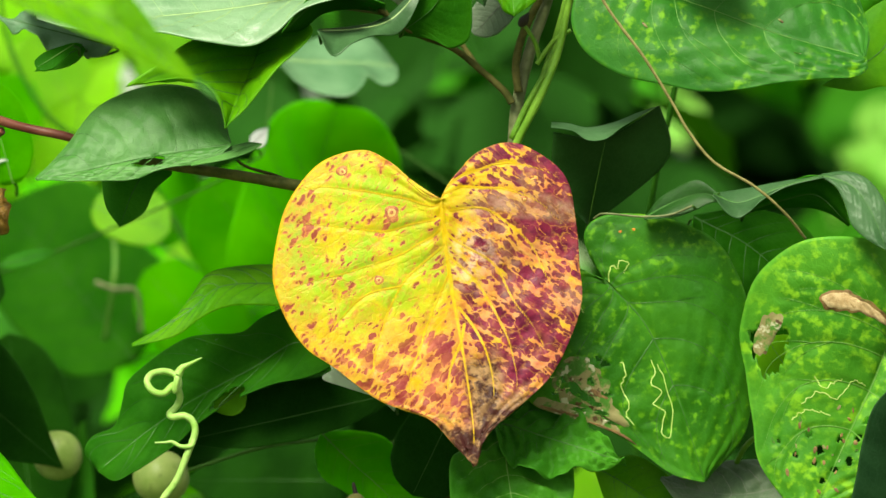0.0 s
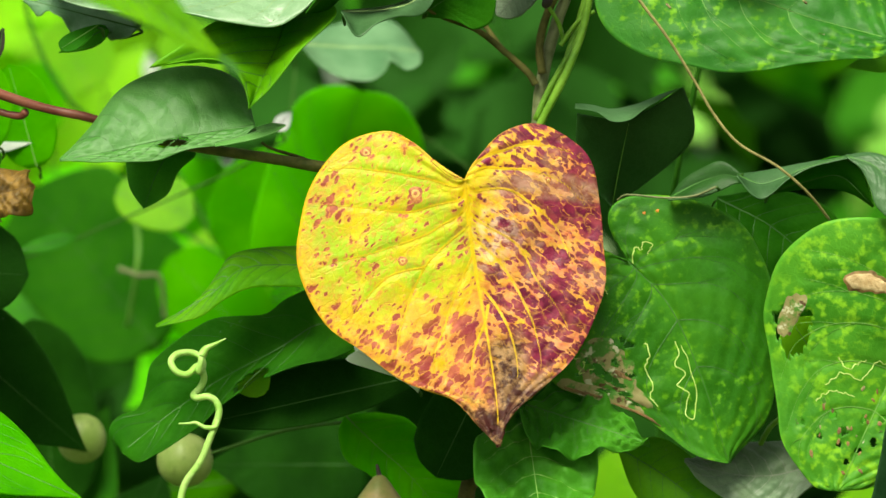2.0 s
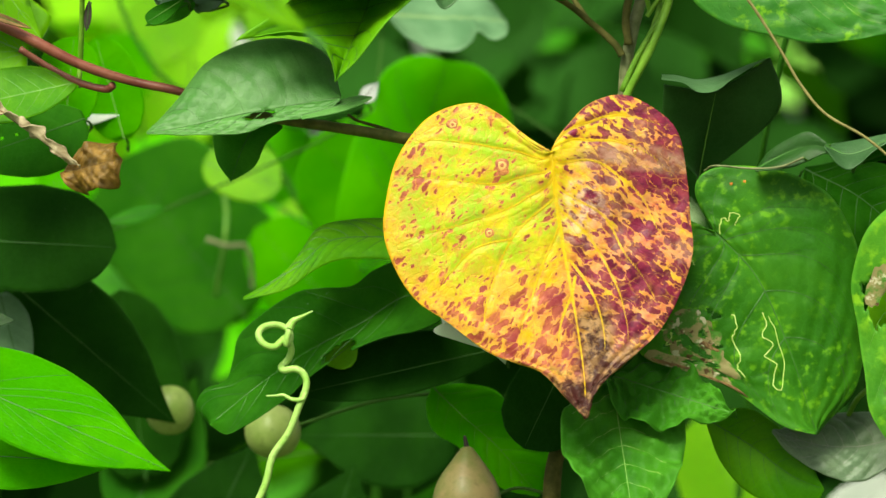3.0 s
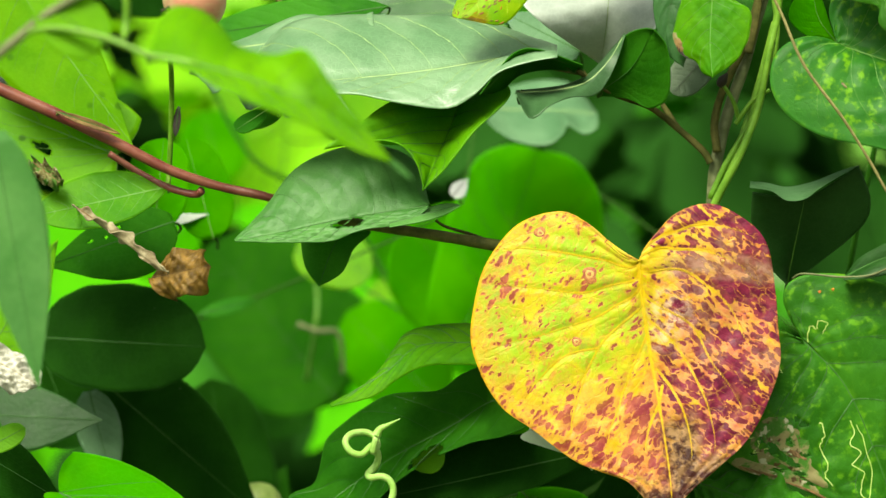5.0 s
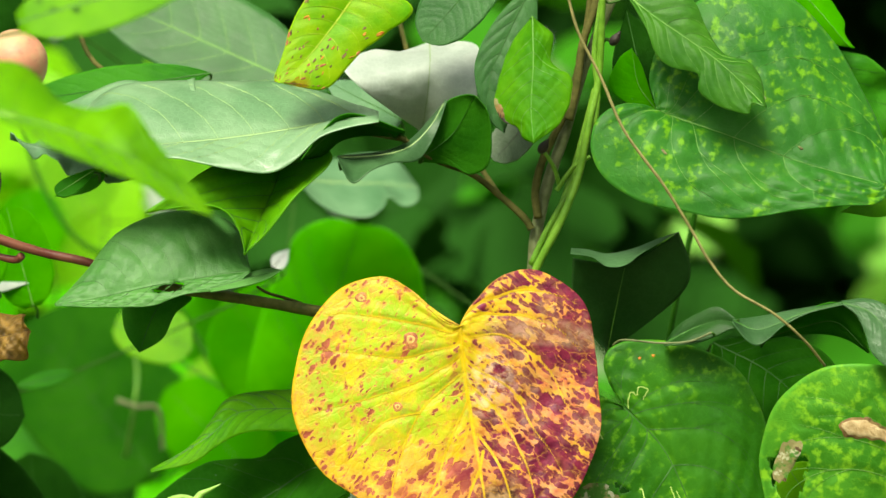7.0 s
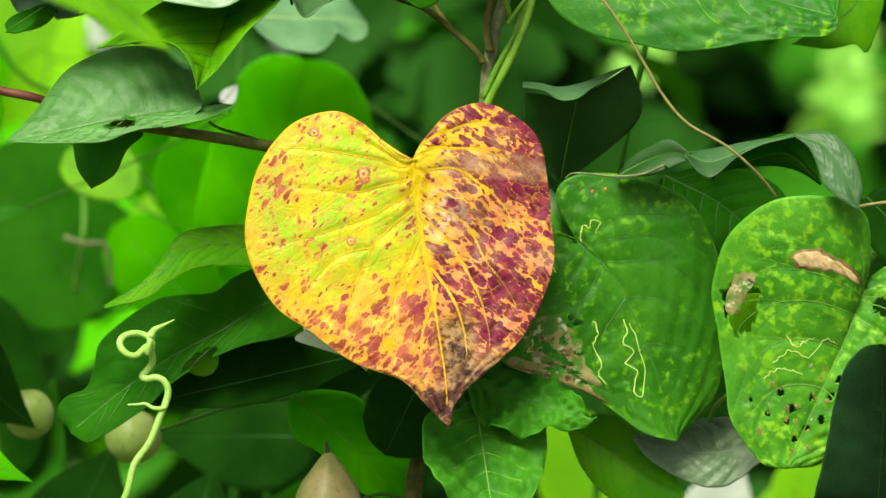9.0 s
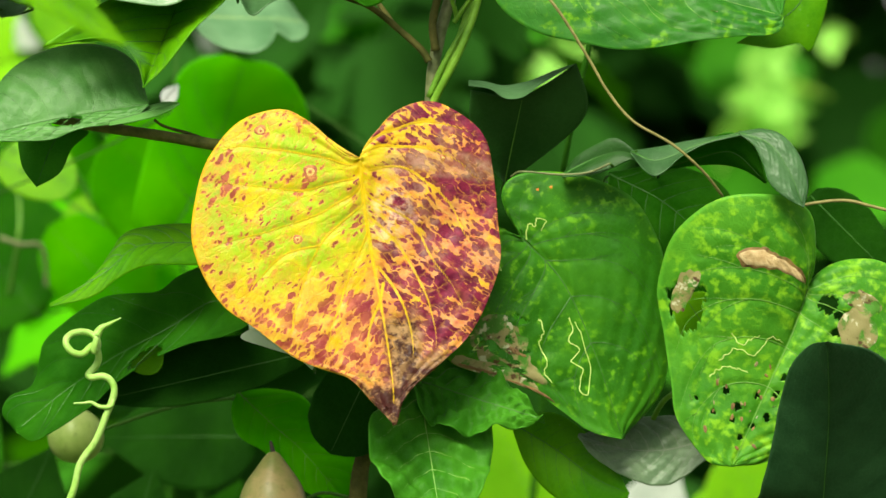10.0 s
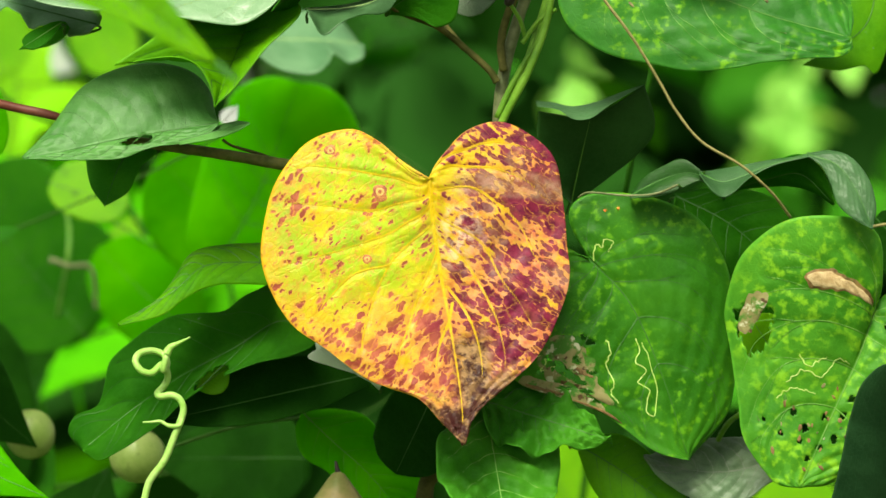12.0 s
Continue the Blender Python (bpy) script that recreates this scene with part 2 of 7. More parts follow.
    smear = k.math("SUBTRACT", 1.0, k.math("ABSOLUTE", k.math("MULTIPLY", k.math("SUBTRACT", across, 0.13), 5.0)))
    smear = k.math("MULTIPLY", k.ramp(smear, 0.1, 0.7), k.ramp(k.math("ADD", down, k.math("MULTIPLY", wob, 0.2)), 0.53, 0.63))
    tipm = k.math("MAXIMUM", tipm, smear)
    brown = k.mix(k.ramp(k.noise(240, 5), 0.40, 0.60), (0.050, 0.016, 0.010), (0.36, 0.21, 0.085))
    col = k.mix(k.math("MULTIPLY", tipm, k.ramp(k.noise(130, 4), 0.20, 0.36)), col, brown)
    dark_tip = k.math("MULTIPLY", k.ramp(down, 0.72, 0.88), k.ramp(k.noise(190, 4), 0.46, 0.56))
    col = k.mix(k.math("MULTIPLY", dark_tip, 0.92), col, (0.055, 0.012, 0.010))
    # yellow along the veins, their net, and the rim
    col = k.mix(k.math("MULTIPLY", k.math("MULTIPLY", near, k.ramp(down, 1.08, 0.92)), 0.80), col, (0.76, 0.53, 0.010))
    fine = k.ramp(k.voronoi(190, "DISTANCE_TO_EDGE", "Distance", run.outputs[0]), 0.0, 0.075)
    col = k.mix(k.math("MULTIPLY", k.math("MULTIPLY", k.math("SUBTRACT", 1.0, fine), k.math("MULTIPLY", k.ramp(k.noise(140, 3), 0.40, 0.66), k.ramp(down, 0.85, 0.70))), 0.42), col, (0.78, 0.38, 0.045))
    rim = k.ramp(out, 0.975, 0.997)
    col = k.mix(k.math("MULTIPLY", rim, k.math("MULTIPLY", k.ramp(across, 0.5, 0.0), 0.7)), col, (0.78, 0.45, 0.01))
    bump = k.math("ADD", k.math("MULTIPLY", wine_part, -0.20), k.math("ADD", k.noise(150, 5, 0.65), k.math("MULTIPLY", fine, 0.10)))
    rough = k.math("ADD", k.math("MULTIPLY", k.noise(100, 4), 0.3), 0.26)
    return k.finish(col, rough, bump, 0.0008, 0.2, None, 0.25)


def eaten_material(name, green):
    """Skin grazed by insects: olive, tan, bleached and rusty patches."""
    k = Nodes(name)
    col = k.mix(k.ramp(k.noise(170, 4), 0.40 + green, 0.52 + green), (0.055, 0.19, 0.016), (0.24, 0.22, 0.085))
    col = k.mix(k.ramp(k.noise(240, 3), 0.58, 0.66), col, (0.46, 0.46, 0.29))
    col = k.mix(k.ramp(k.noise(200, 4, stretch=(1, 1.4, 1)), 0.57, 0.64), col, (0.085, 0.048, 0.018))
    return k.finish(col, 0.6, k.noise(300, 4), 0.0005, 0.15, None, 0.25)


M_AUTUMN = autumn_material()
M_AUTUMN_VEIN = plain_material("autumn_vein", (0.66, 0.44, 0.010), (0.78, 0.58, 0.03), 160, 0.5)
# near-black green: the shade of hedge and inner shrub is put into the colour
M_DARK = leaf_material("shade_toned_leaf_skin", (0.0045, 0.032, 0.0015), (0.009, 0.054, 0.003), 0.55, 0.12, (0.06, 0.30, 0.003), spec=0.015)
M_DEEP = leaf_material("deep_green_leaf_skin", (0.011, 0.085, 0.003), (0.023, 0.130, 0.005), 0.5, 0.22, (0.08, 0.40, 0.004), spec=0.015)
M_MID = leaf_material("green_leaf_skin", (0.018, 0.145, 0.004), (0.040, 0.220, 0.007), 0.48, 0.28, (0.10, 0.50, 0.004), spec=0.08)
M_FRESH = leaf_material("fresh_green_tree_leaf_skin", (0.040, 0.200, 0.003), (0.090, 0.290, 0.004), 0.46, 0.28, (0.16, 0.55, 0.004), spec=0.10, ribs=False)
M_WAVY = leaf_material("wavy_leaf_skin", (0.024, 0.125, 0.006), (0.050, 0.185, 0.010), 0.45, 0.24, (0.12, 0.45, 0.01), spec=0.2, ribs=False, puff=0.3)
M_SPOT = leaf_material("mottled_leaf_skin", (0.016, 0.118, 0.008), (0.034, 0.175, 0.015), 0.45, 0.22, (0.10, 0.50, 0.01),
                       mottle=((0.140, 0.375, 0.010), 0.51, 0.69), spec=0.18, ribs=False, puff=0.35)
M_SPOT_PALE = leaf_material("pale_mottled_leaf_skin", (0.034, 0.175, 0.009), (0.068, 0.260, 0.016), 0.45, 0.22, (0.14, 0.55, 0.01),
                            mottle=((0.20, 0.47, 0.022), 0.47, 0.68), spec=0.14, ribs=False, puff=0.6)
M_CRINKLE = leaf_material("crinkled_leaf_skin", (0.022, 0.135, 0.006), (0.048, 0.210, 0.013), 0.46, 0.2, (0.10, 0.50, 0.02), spec=0.07, ribs=False, puff=0.5)
# sunlit look of the far leaves is put into this whitened lime
M_PALE_LIME = leaf_material("sunlight_toned_far_leaf_skin", (0.15, 0.42, 0.05), (0.22, 0.50, 0.08), 0.5, 0.42, (0.45, 0.9, 0.1), spec=0.2)
M_SOFT = leaf_material("soft_green_leaf_skin", (0.052, 0.190, 0.032), (0.092, 0.260, 0.056), 0.46, 0.2, (0.12, 0.45, 0.04), spec=0.3, ribs=False, puff=0.3)
M_AMBER = plain_material("amber_dead_leaf", (0.050, 0.034, 0.008), (0.32, 0.19, 0.034), 210, 0.35, bump_h=0.0010, thin=0.25, glow=(0.7, 0.35, 0.03))
M_LEAFY_CANE = plain_material("green_cane", (0.020, 0.110, 0.006), (0.035, 0.15, 0.010), 120, 0.6, spec=0.1)
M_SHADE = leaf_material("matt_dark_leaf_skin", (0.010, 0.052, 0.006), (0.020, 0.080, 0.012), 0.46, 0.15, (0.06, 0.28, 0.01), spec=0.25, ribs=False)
M_WITHER = plain_material("withered_grey_tan", (0.14, 0.105, 0.045), (0.42, 0.37, 0.22), 150, 0.6)
M_VINE = leaf_material("vine_leaf_skin", (0.019, 0.118, 0.004), (0.040, 0.185, 0.009), 0.45, 0.22, (0.10, 0.50, 0.01),
                       mottle=((0.115, 0.345, 0.012), 0.51, 0.69), spec=0.14, ribs=False, puff=0.35)
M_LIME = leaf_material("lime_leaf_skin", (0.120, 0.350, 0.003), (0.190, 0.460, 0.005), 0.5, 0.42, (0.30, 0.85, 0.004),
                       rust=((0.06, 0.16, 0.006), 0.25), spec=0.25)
M_NEAR = leaf_material("fresh_leaf_skin", (0.088, 0.290, 0.002), (0.145, 0.390, 0.003), 0.5, 0.36, (0.22, 0.70, 0.003),
                       rust=((0.040, 0.13, 0.004), 0.22), spec=0.12, ribs=False)
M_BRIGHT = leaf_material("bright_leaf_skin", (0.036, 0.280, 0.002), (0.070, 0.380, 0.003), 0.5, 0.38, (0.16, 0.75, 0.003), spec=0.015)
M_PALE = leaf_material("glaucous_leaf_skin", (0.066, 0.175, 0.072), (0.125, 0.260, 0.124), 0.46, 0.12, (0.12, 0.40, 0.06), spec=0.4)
M_SLATE = leaf_material("bluish_leaf_skin", (0.023, 0.098, 0.019), (0.043, 0.145, 0.033), 0.44, 0.18, (0.10, 0.40, 0.03), spec=0.25)
M_SILVER = leaf_material("silver_leaf_skin", (0.32, 0.38, 0.33), (0.45, 0.51, 0.45), 0.5, 0.2, (0.6, 0.75, 0.5), ribs=False)
M_YELLOW = leaf_material("yellowing_leaf_skin", (0.09, 0.33, 0.003), (0.27, 0.45, 0.005), 0.45, 0.3, (0.5, 0.75, 0.01),
                         rust=((0.30, 0.10, 0.005), 0.50), spec=0.15, ribs=False)
M_DRY = leaf_material("dry_grey_leaf_skin", (0.085, 0.150, 0.075), (0.150, 0.225, 0.125), 0.42, 0.1, (0.2, 0.25, 0.1), spec=0.4)
# grey sheen over dark green leaves, partly put into the base colour
M_SHEEN = leaf_material("sheen_toned_leaf_skin", (0.024, 0.080, 0.022), (0.052, 0.130, 0.046), 0.42, 0.12, (0.10, 0.35, 0.04), spec=0.28, ribs=False)
M_DULL = leaf_material("olive_grey_far_leaf_skin", (0.070, 0.130, 0.045), (0.110, 0.180, 0.070), 0.5, 0.2, (0.2, 0.4, 0.1), spec=0.2, ribs=False)
# shade and a bluish sheen are put into this near-black tint
M_BLACK = leaf_material("shade_blackened_leaf_skin", (0.008, 0.036, 0.011), (0.016, 0.058, 0.019), 0.40, 0.08, (0.04, 0.2, 0.01), spec=0.15)
# pale base holds part of the white sky's reflection, besides the real gloss
M_GLOSS = leaf_material("sky_paled_gloss_leaf_skin", (0.105, 0.235, 0.100), (0.185, 0.330, 0.165), 0.38, 0.15, (0.2, 0.5, 0.1), spec=0.8, ribs=False, puff=0.35)
M_VEIN = plain_material("pale_vein", (0.10, 0.28, 0.035), (0.16, 0.36, 0.05), 160, 0.5)
M_VEIN_DIM = plain_material("dim_vein", (0.028, 0.120, 0.012), (0.045, 0.165, 0.018), 160, 0.5)
M_VEIN_WHITE = plain_material("white_vein", (0.20, 0.33, 0.11), (0.28, 0.40, 0.15), 160, 0.5)
M_VEIN_GOLD = plain_material("yellow_vein", (0.45, 0.58, 0.03), (0.55, 0.62, 0.05), 160, 0.5)
M_VEIN_GREY = plain_material("grey_vein", (0.16, 0.19, 0.14), (0.24, 0.27, 0.20), 160, 0.5)
M_MINE = plain_material("leaf_mine_track", (0.36, 0.55, 0.10), (0.48, 0.64, 0.18), 300, 0.6)
M_RUST = plain_material("rust_orange", (0.42, 0.12, 0.01), (0.62, 0.34, 0.02), 220, 0.55)
M_DEAD = plain_material("withered_brown", (0.075, 0.042, 0.016), (0.30, 0.19, 0.065), 190, 0.6, thin=0.15, glow=(0.5, 0.25, 0.05))
M_EATEN = eaten_material("eaten_skin", 0.0)
M_LACE = eaten_material("grazed_green_skin", 0.07)
M_WHITE = plain_material("bleached_skin", (0.76, 0.82, 0.76), (0.82, 0.86, 0.80), 160, 0.6)
M_BLEACH = plain_material("bleached_papery_skin", (0.22, 0.22, 0.15), (0.68, 0.68, 0.58), 210, 0.6)
# sky light on the leaf sliver is put into this pale base and glow
M_MINT = leaf_material("skylight_toned_leaf_skin", (0.55, 0.68, 0.54), (0.66, 0.78, 0.62), 0.5, 0.4, (0.9, 1.0, 0.85), spec=0.2, ribs=False)
M_TAN = plain_material("papery_tan", (0.30, 0.20, 0.08), (0.54, 0.42, 0.22), 200, 0.6)
M_RED_STEM = plain_material("red_stem", (0.12, 0.024, 0.018), (0.22, 0.080, 0.048), 60, 0.4, stretch=(1, 1, 1))
M_BROWN_STEM = plain_material("brown_stem", (0.046, 0.054, 0.011), (0.120, 0.112, 0.030), 140, 0.75, spec=0.12)
M_VINE_STEM = plain_material("olive_vine_stem", (0.050, 0.072, 0.010), (0.135, 0.140, 0.034), 140, 0.6, spec=0.2)
M_GREEN_STEM = plain_material("green_stem", (0.085, 0.23, 0.012), (0.17, 0.36, 0.030), 120, 0.45)
M_CANE = plain_material("shaded_green_cane", (0.030, 0.100, 0.010), (0.05, 0.13, 0.018), 120, 0.6, spec=0.15)
M_GREY_STEM = plain_material("grey_stem", (0.085, 0.115, 0.035), (0.20, 0.22, 0.10), 140, 0.6)
M_TENDRIL = plain_material("tendril_green", (0.24, 0.50, 0.07), (0.36, 0.58, 0.16), 160, 0.42)
M_THREAD = plain_material("thread_brown", (0.16, 0.150, 0.045), (0.26, 0.23, 0.08), 200, 0.6)
M_BERRY = plain_material("peach_fruit", (0.56, 0.20, 0.13), (0.50, 0.40, 0.20), 55, 0.5, bump_h=0.0002)
M_BUD = plain_material("green_fruit", (0.20, 0.32, 0.060), (0.32, 0.42, 0.12), 70, 0.4, bump_h=0.0002)
M_OLIVE = plain_material("olive_fruit", (0.115, 0.140, 0.030), (0.240, 0.190, 0.080), 90, 0.45, bump_h=0.0002)
M_GALL = plain_material("gall_brown", (0.26, 0.060, 0.03), (0.48, 0.20, 0.05), 420, 0.5)
M_GALL_RING = plain_material("gall_tan", (0.52, 0.26, 0.06), (0.66, 0.46, 0.14), 300, 0.5)
M_SOOT = plain_material("black_scale", (0.012, 0.010, 0.008), (0.04, 0.03, 0.02), 200, 0.6)
M_SOIL = plain_material("soil", (0.045, 0.04, 0.02), (0.06, 0.11, 0.02), 6, 0.9, bump_h=0.02)

# ---- builders ----
PROFILES = {
    "heart": ((0, .05, .12, .2, .35, .5, .65, .8, .9, .96, 1), (.80, .88, .95, 1, .98, .86, .63, .29, .11, .05, 0)),
    "heart_full": ((0, .05, .12, .2, .35, .5, .65, .8, .9, .96, 1), (.82, .91, .97, 1, .98, .88, .66, .32, .12, .05, 0)),
    "heart_blunt": ((0, .05, .12, .2, .35, .5, .65, .8, .9, .96, 1), (.80, .88, .95, 1, 1, .95, .83, .60, .38, .20, 0)),
    "ovate": ((0, .05, .12, .25, .4, .55, .7, .85, .93, 1), (.30, .55, .78, .98, 1, .88, .64, .30, .13, 0)),
    "elliptic": ((0, .06, .15, .3, .5, .7, .85, .94, 1), (.02, .30, .58, .87, 1, .88, .56, .26, 0)),
    "obovate": ((0, .1, .25, .45, .65, .8, .9, .96, 1), (.02, .22, .50, .82, 1, .95, .72, .45, 0)),
    "oblong": ((0, .05, .12, .3, .7, .88, .95, 1), (.05, .45, .75, .97, 1, .80, .50, 0)),
    "wedge": ((0, .08, .2, .5, .8, 1), (.35, .85, 1, .70, .30, 0)),
    "fan": ((0, .1, .3, .6, .85, 1), (.03, .32, .72, .95, 1, .97)),
    "drop": ((0, .05, .12, .25, .4, .6, .75, .88, 1), (.10, .55, .86, 1, .94, .62, .36, .16, 0)),
    "spoon": ((0, .1, .25, .45, .65, .8, .92, .97, 1), (.02, .25, .55, .85, 1, .96, .78, .55, 0)),
    "round": ((0, .04, .1, .25, .5, .75, .9, .96, 1), (.25, .48, .68, .92, 1, .90, .62, .38, 0)),
}


class Leaf:
    """The surface of one leaf: at(a, b) with a along the midrib and b from edge to edge."""
    puffed = None

    def __init__(self, length, left, right, kind="ovate", lobe=0.0, fold=0.0, curl=0.0, cup=0.0, wave=0.0, waves=3.0,
                 twist=0.0, bow=0.0, quilt=0.0, ragged=0.0, seed=0, slant=0.16, sag=0.0, horn=0.0):
        self.p = (length, left, right, kind, lobe, fold, curl, cup, wave, waves, twist, bow, quilt, ragged, slant, sag, horn)
        self.r = random.Random(seed)
        self.ph = [self.r.uniform(0, 6.28) for _ in range(6)]

    def at(self, a, b):
        length, left, right, kind, lobe, fold, curl, cup, wave, waves, twist, bow, quilt, ragged, slant, sag, horn = self.p
        a, b = np.asarray(a, float), np.asarray(b, float)
        m = np.abs(b)
        k1, k2 = kind if isinstance(kind, tuple) else (kind, kind)
        t81 = np.linspace(0, 1, 81)
        w = np.where(b < 0, np.interp(a, t81, smooth(*PROFILES[k1])), np.interp(a, t81, smooth(*PROFILES[k2])))
        half = np.where(b < 0, left, right)
        x = b * w * half
        if ragged:
            x = x * (1 + ragged * np.sin(9 * a + self.ph[4]) * m + 0.6 * ragged * np.sin(23 * a + self.ph[5] + 2 * np.sign(b)) * m)
        back = np.sin(np.pi * 0.72 * m ** 0.9)
        y = length * (a - lobe * (1 - a) ** 3 * back + horn * m * m * a ** 3)
        span = np.abs(x)
        z = fold * span + cup * span ** 2 / max(left, right)
        z = z + wave * m ** 1.6 * np.sin(2 * np.pi * waves * a + self.ph[0] + (b < 0) * self.ph[1])
        z = z + 0.35 * wave * m ** 2.5 * np.sin(2 * np.pi * waves * 2.3 * a + self.ph[2] + (b < 0) * self.ph[3])
        if quilt:
            ridge = np.cos(2 * np.pi * (a - slant * m ** 1.2) * 9 + 1.3 * np.sin(5 * a + 3 * b + self.ph[2]))
            lump = np.sin(31 * a + 4 * b + self.ph[0]) * np.sin(13 * b + 7 * a + self.ph[1])
            z = z + quilt * (0.4 * ridge + 0.7 * lump) * np.sin(np.pi * np.clip(m, 0, 1)) ** 0.6
        q = np.clip(y / length, -0.3, 1.2)
        z = z - curl * length * q * q
        x = x + bow * length * q * q + sag * length * 4 * q * (1 - q)
        t = twist * q
        return np.stack([x * np.cos(t) - z * np.sin(t), y, x * np.sin(t) + z * np.cos(t)], -1)

    def normal(self, a, b):
        e = 0.004
        d1 = self.at(a, np.clip(b + e, -1, 1)) - self.at(a, np.clip(b - e, -1, 1))
        d2 = self.at(np.clip(a + e, 0, 1), b) - self.at(np.clip(a - e, 0, 1), b)
        n = np.cross(d1, d2)
        return n / np.maximum(np.linalg.norm(n, axis=-1, keepdims=True), 1e-9)


def smooth(xs, ws):
    """81 even samples of a smooth curve through the given values."""
    t = np.linspace(0, 1, 81)
    w = np.interp(t, xs, ws)
    for _ in range(3):
        w[1:-1] = 0.25 * w[:-2] + 0.5 * w[1:-1] + 0.25 * w[2:]
    return w


def mesh_of(name, verts, faces, material, parent=None, label="", uvs=None, smooth_shade=True):
    me = bpy.data.meshes.new(name)
    me.from_pydata([tuple(v) for v in verts], [], faces)
    if uvs is not None:
        layer = me.uv_layers.new(name="UVMap")
        for loop in me.loops:
            layer.data[loop.index].uv = uvs[loop.vertex_index]
    if smooth_shade:
        me.polygons.foreach_set("use_smooth", [True] * len(me.polygons))
    me.materials.append(material)
    ob = new(name, me)
    if parent:
        ob.parent = parent
    if label:
        tagged(ob, label)
    return ob


def thicken(ob, amount):
    mod = ob.modifiers.new("thickness", "SOLIDIFY")
    mod.thickness, mod.offset = amount, -1
    return ob


def strip(leaf, line, width0, width1, lift, steps):
    """A raised rib along a line (a, b) on a leaf: three points across, the middle one proud."""
    t = np.linspace(0, 1, steps)
    a, b = line(t)
    p, n = leaf.at(a, b), leaf.normal(a, b)
    p = p + n * rise_on(leaf, a, b)[..., None]
    d = np.gradient(p, axis=0)
    d /= np.maximum(np.linalg.norm(d, axis=1, keepdims=True), 1e-9)
    s = np.cross(d, n)
    w = (width0 + (width1 - width0) * t)[:, None]
    rows = [p + s * w - n * 0.0002, p + n * (lift * (0.4 + 0.6 * w / width0)), p - s * w - n * 0.0002]
    verts = np.stack(rows, 1).reshape(-1, 3)
    faces = []
    for i in range(steps - 1):
        for j in range(2):
            k = i * 3 + j
            faces.append((k, k + 1, k + 4, k + 3))
    return verts, faces


def leaf_frame(base, tip, face):
    base, tip = Vector(base), Vector(tip)
    y = (tip - base).normalized()
    f = Vector(face)
    z = (f - y * f.dot(y)).normalized()
    x = y.cross(z)
    m = Matrix((x, y, z)).transposed().to_4x4()
    m.translation = base
    return m, (tip - base).length


CANES = []


def petiole_to_cane(thing, m, base, length, mat, r):
    """A thin stalk from the leaf's base to the nearest stem."""
    base = Vector(base)
    best = min((q for line in CANES for q in line), key=lambda q: (q - base).length + max(0.0, base.y - q.y) * 4)
    y = (m.to_3x3() @ Vector((0, 1, 0))).normalized()
    gap = (best - base).length
    if gap > 0.012 and -0.1 < base.y < 0.16:                        # its twig is out of reach: a short stalk into the shrub
        best = base + Vector((0, 0.022, -0.002)) + (best - base) * 0.02
        gap = 0.022
    deep = min(0.09, gap * 0.6)
    p1 = base + Vector((0, deep, -0.001))
    p2 = best + (base - best) * 0.3 + Vector((0, deep * 0.6, -0.002))
    inv = m.inverted()
    line = [inv @ q for q in bez([base + y * 0.002 + Vector((0, 0.0006, 0)), p1, p2, best], 18)]
    CANES.append([m @ q for q in line[5:]])
    return tube_mesh("petiole", line, r, r * 1.2, mat, thing, sides=6)


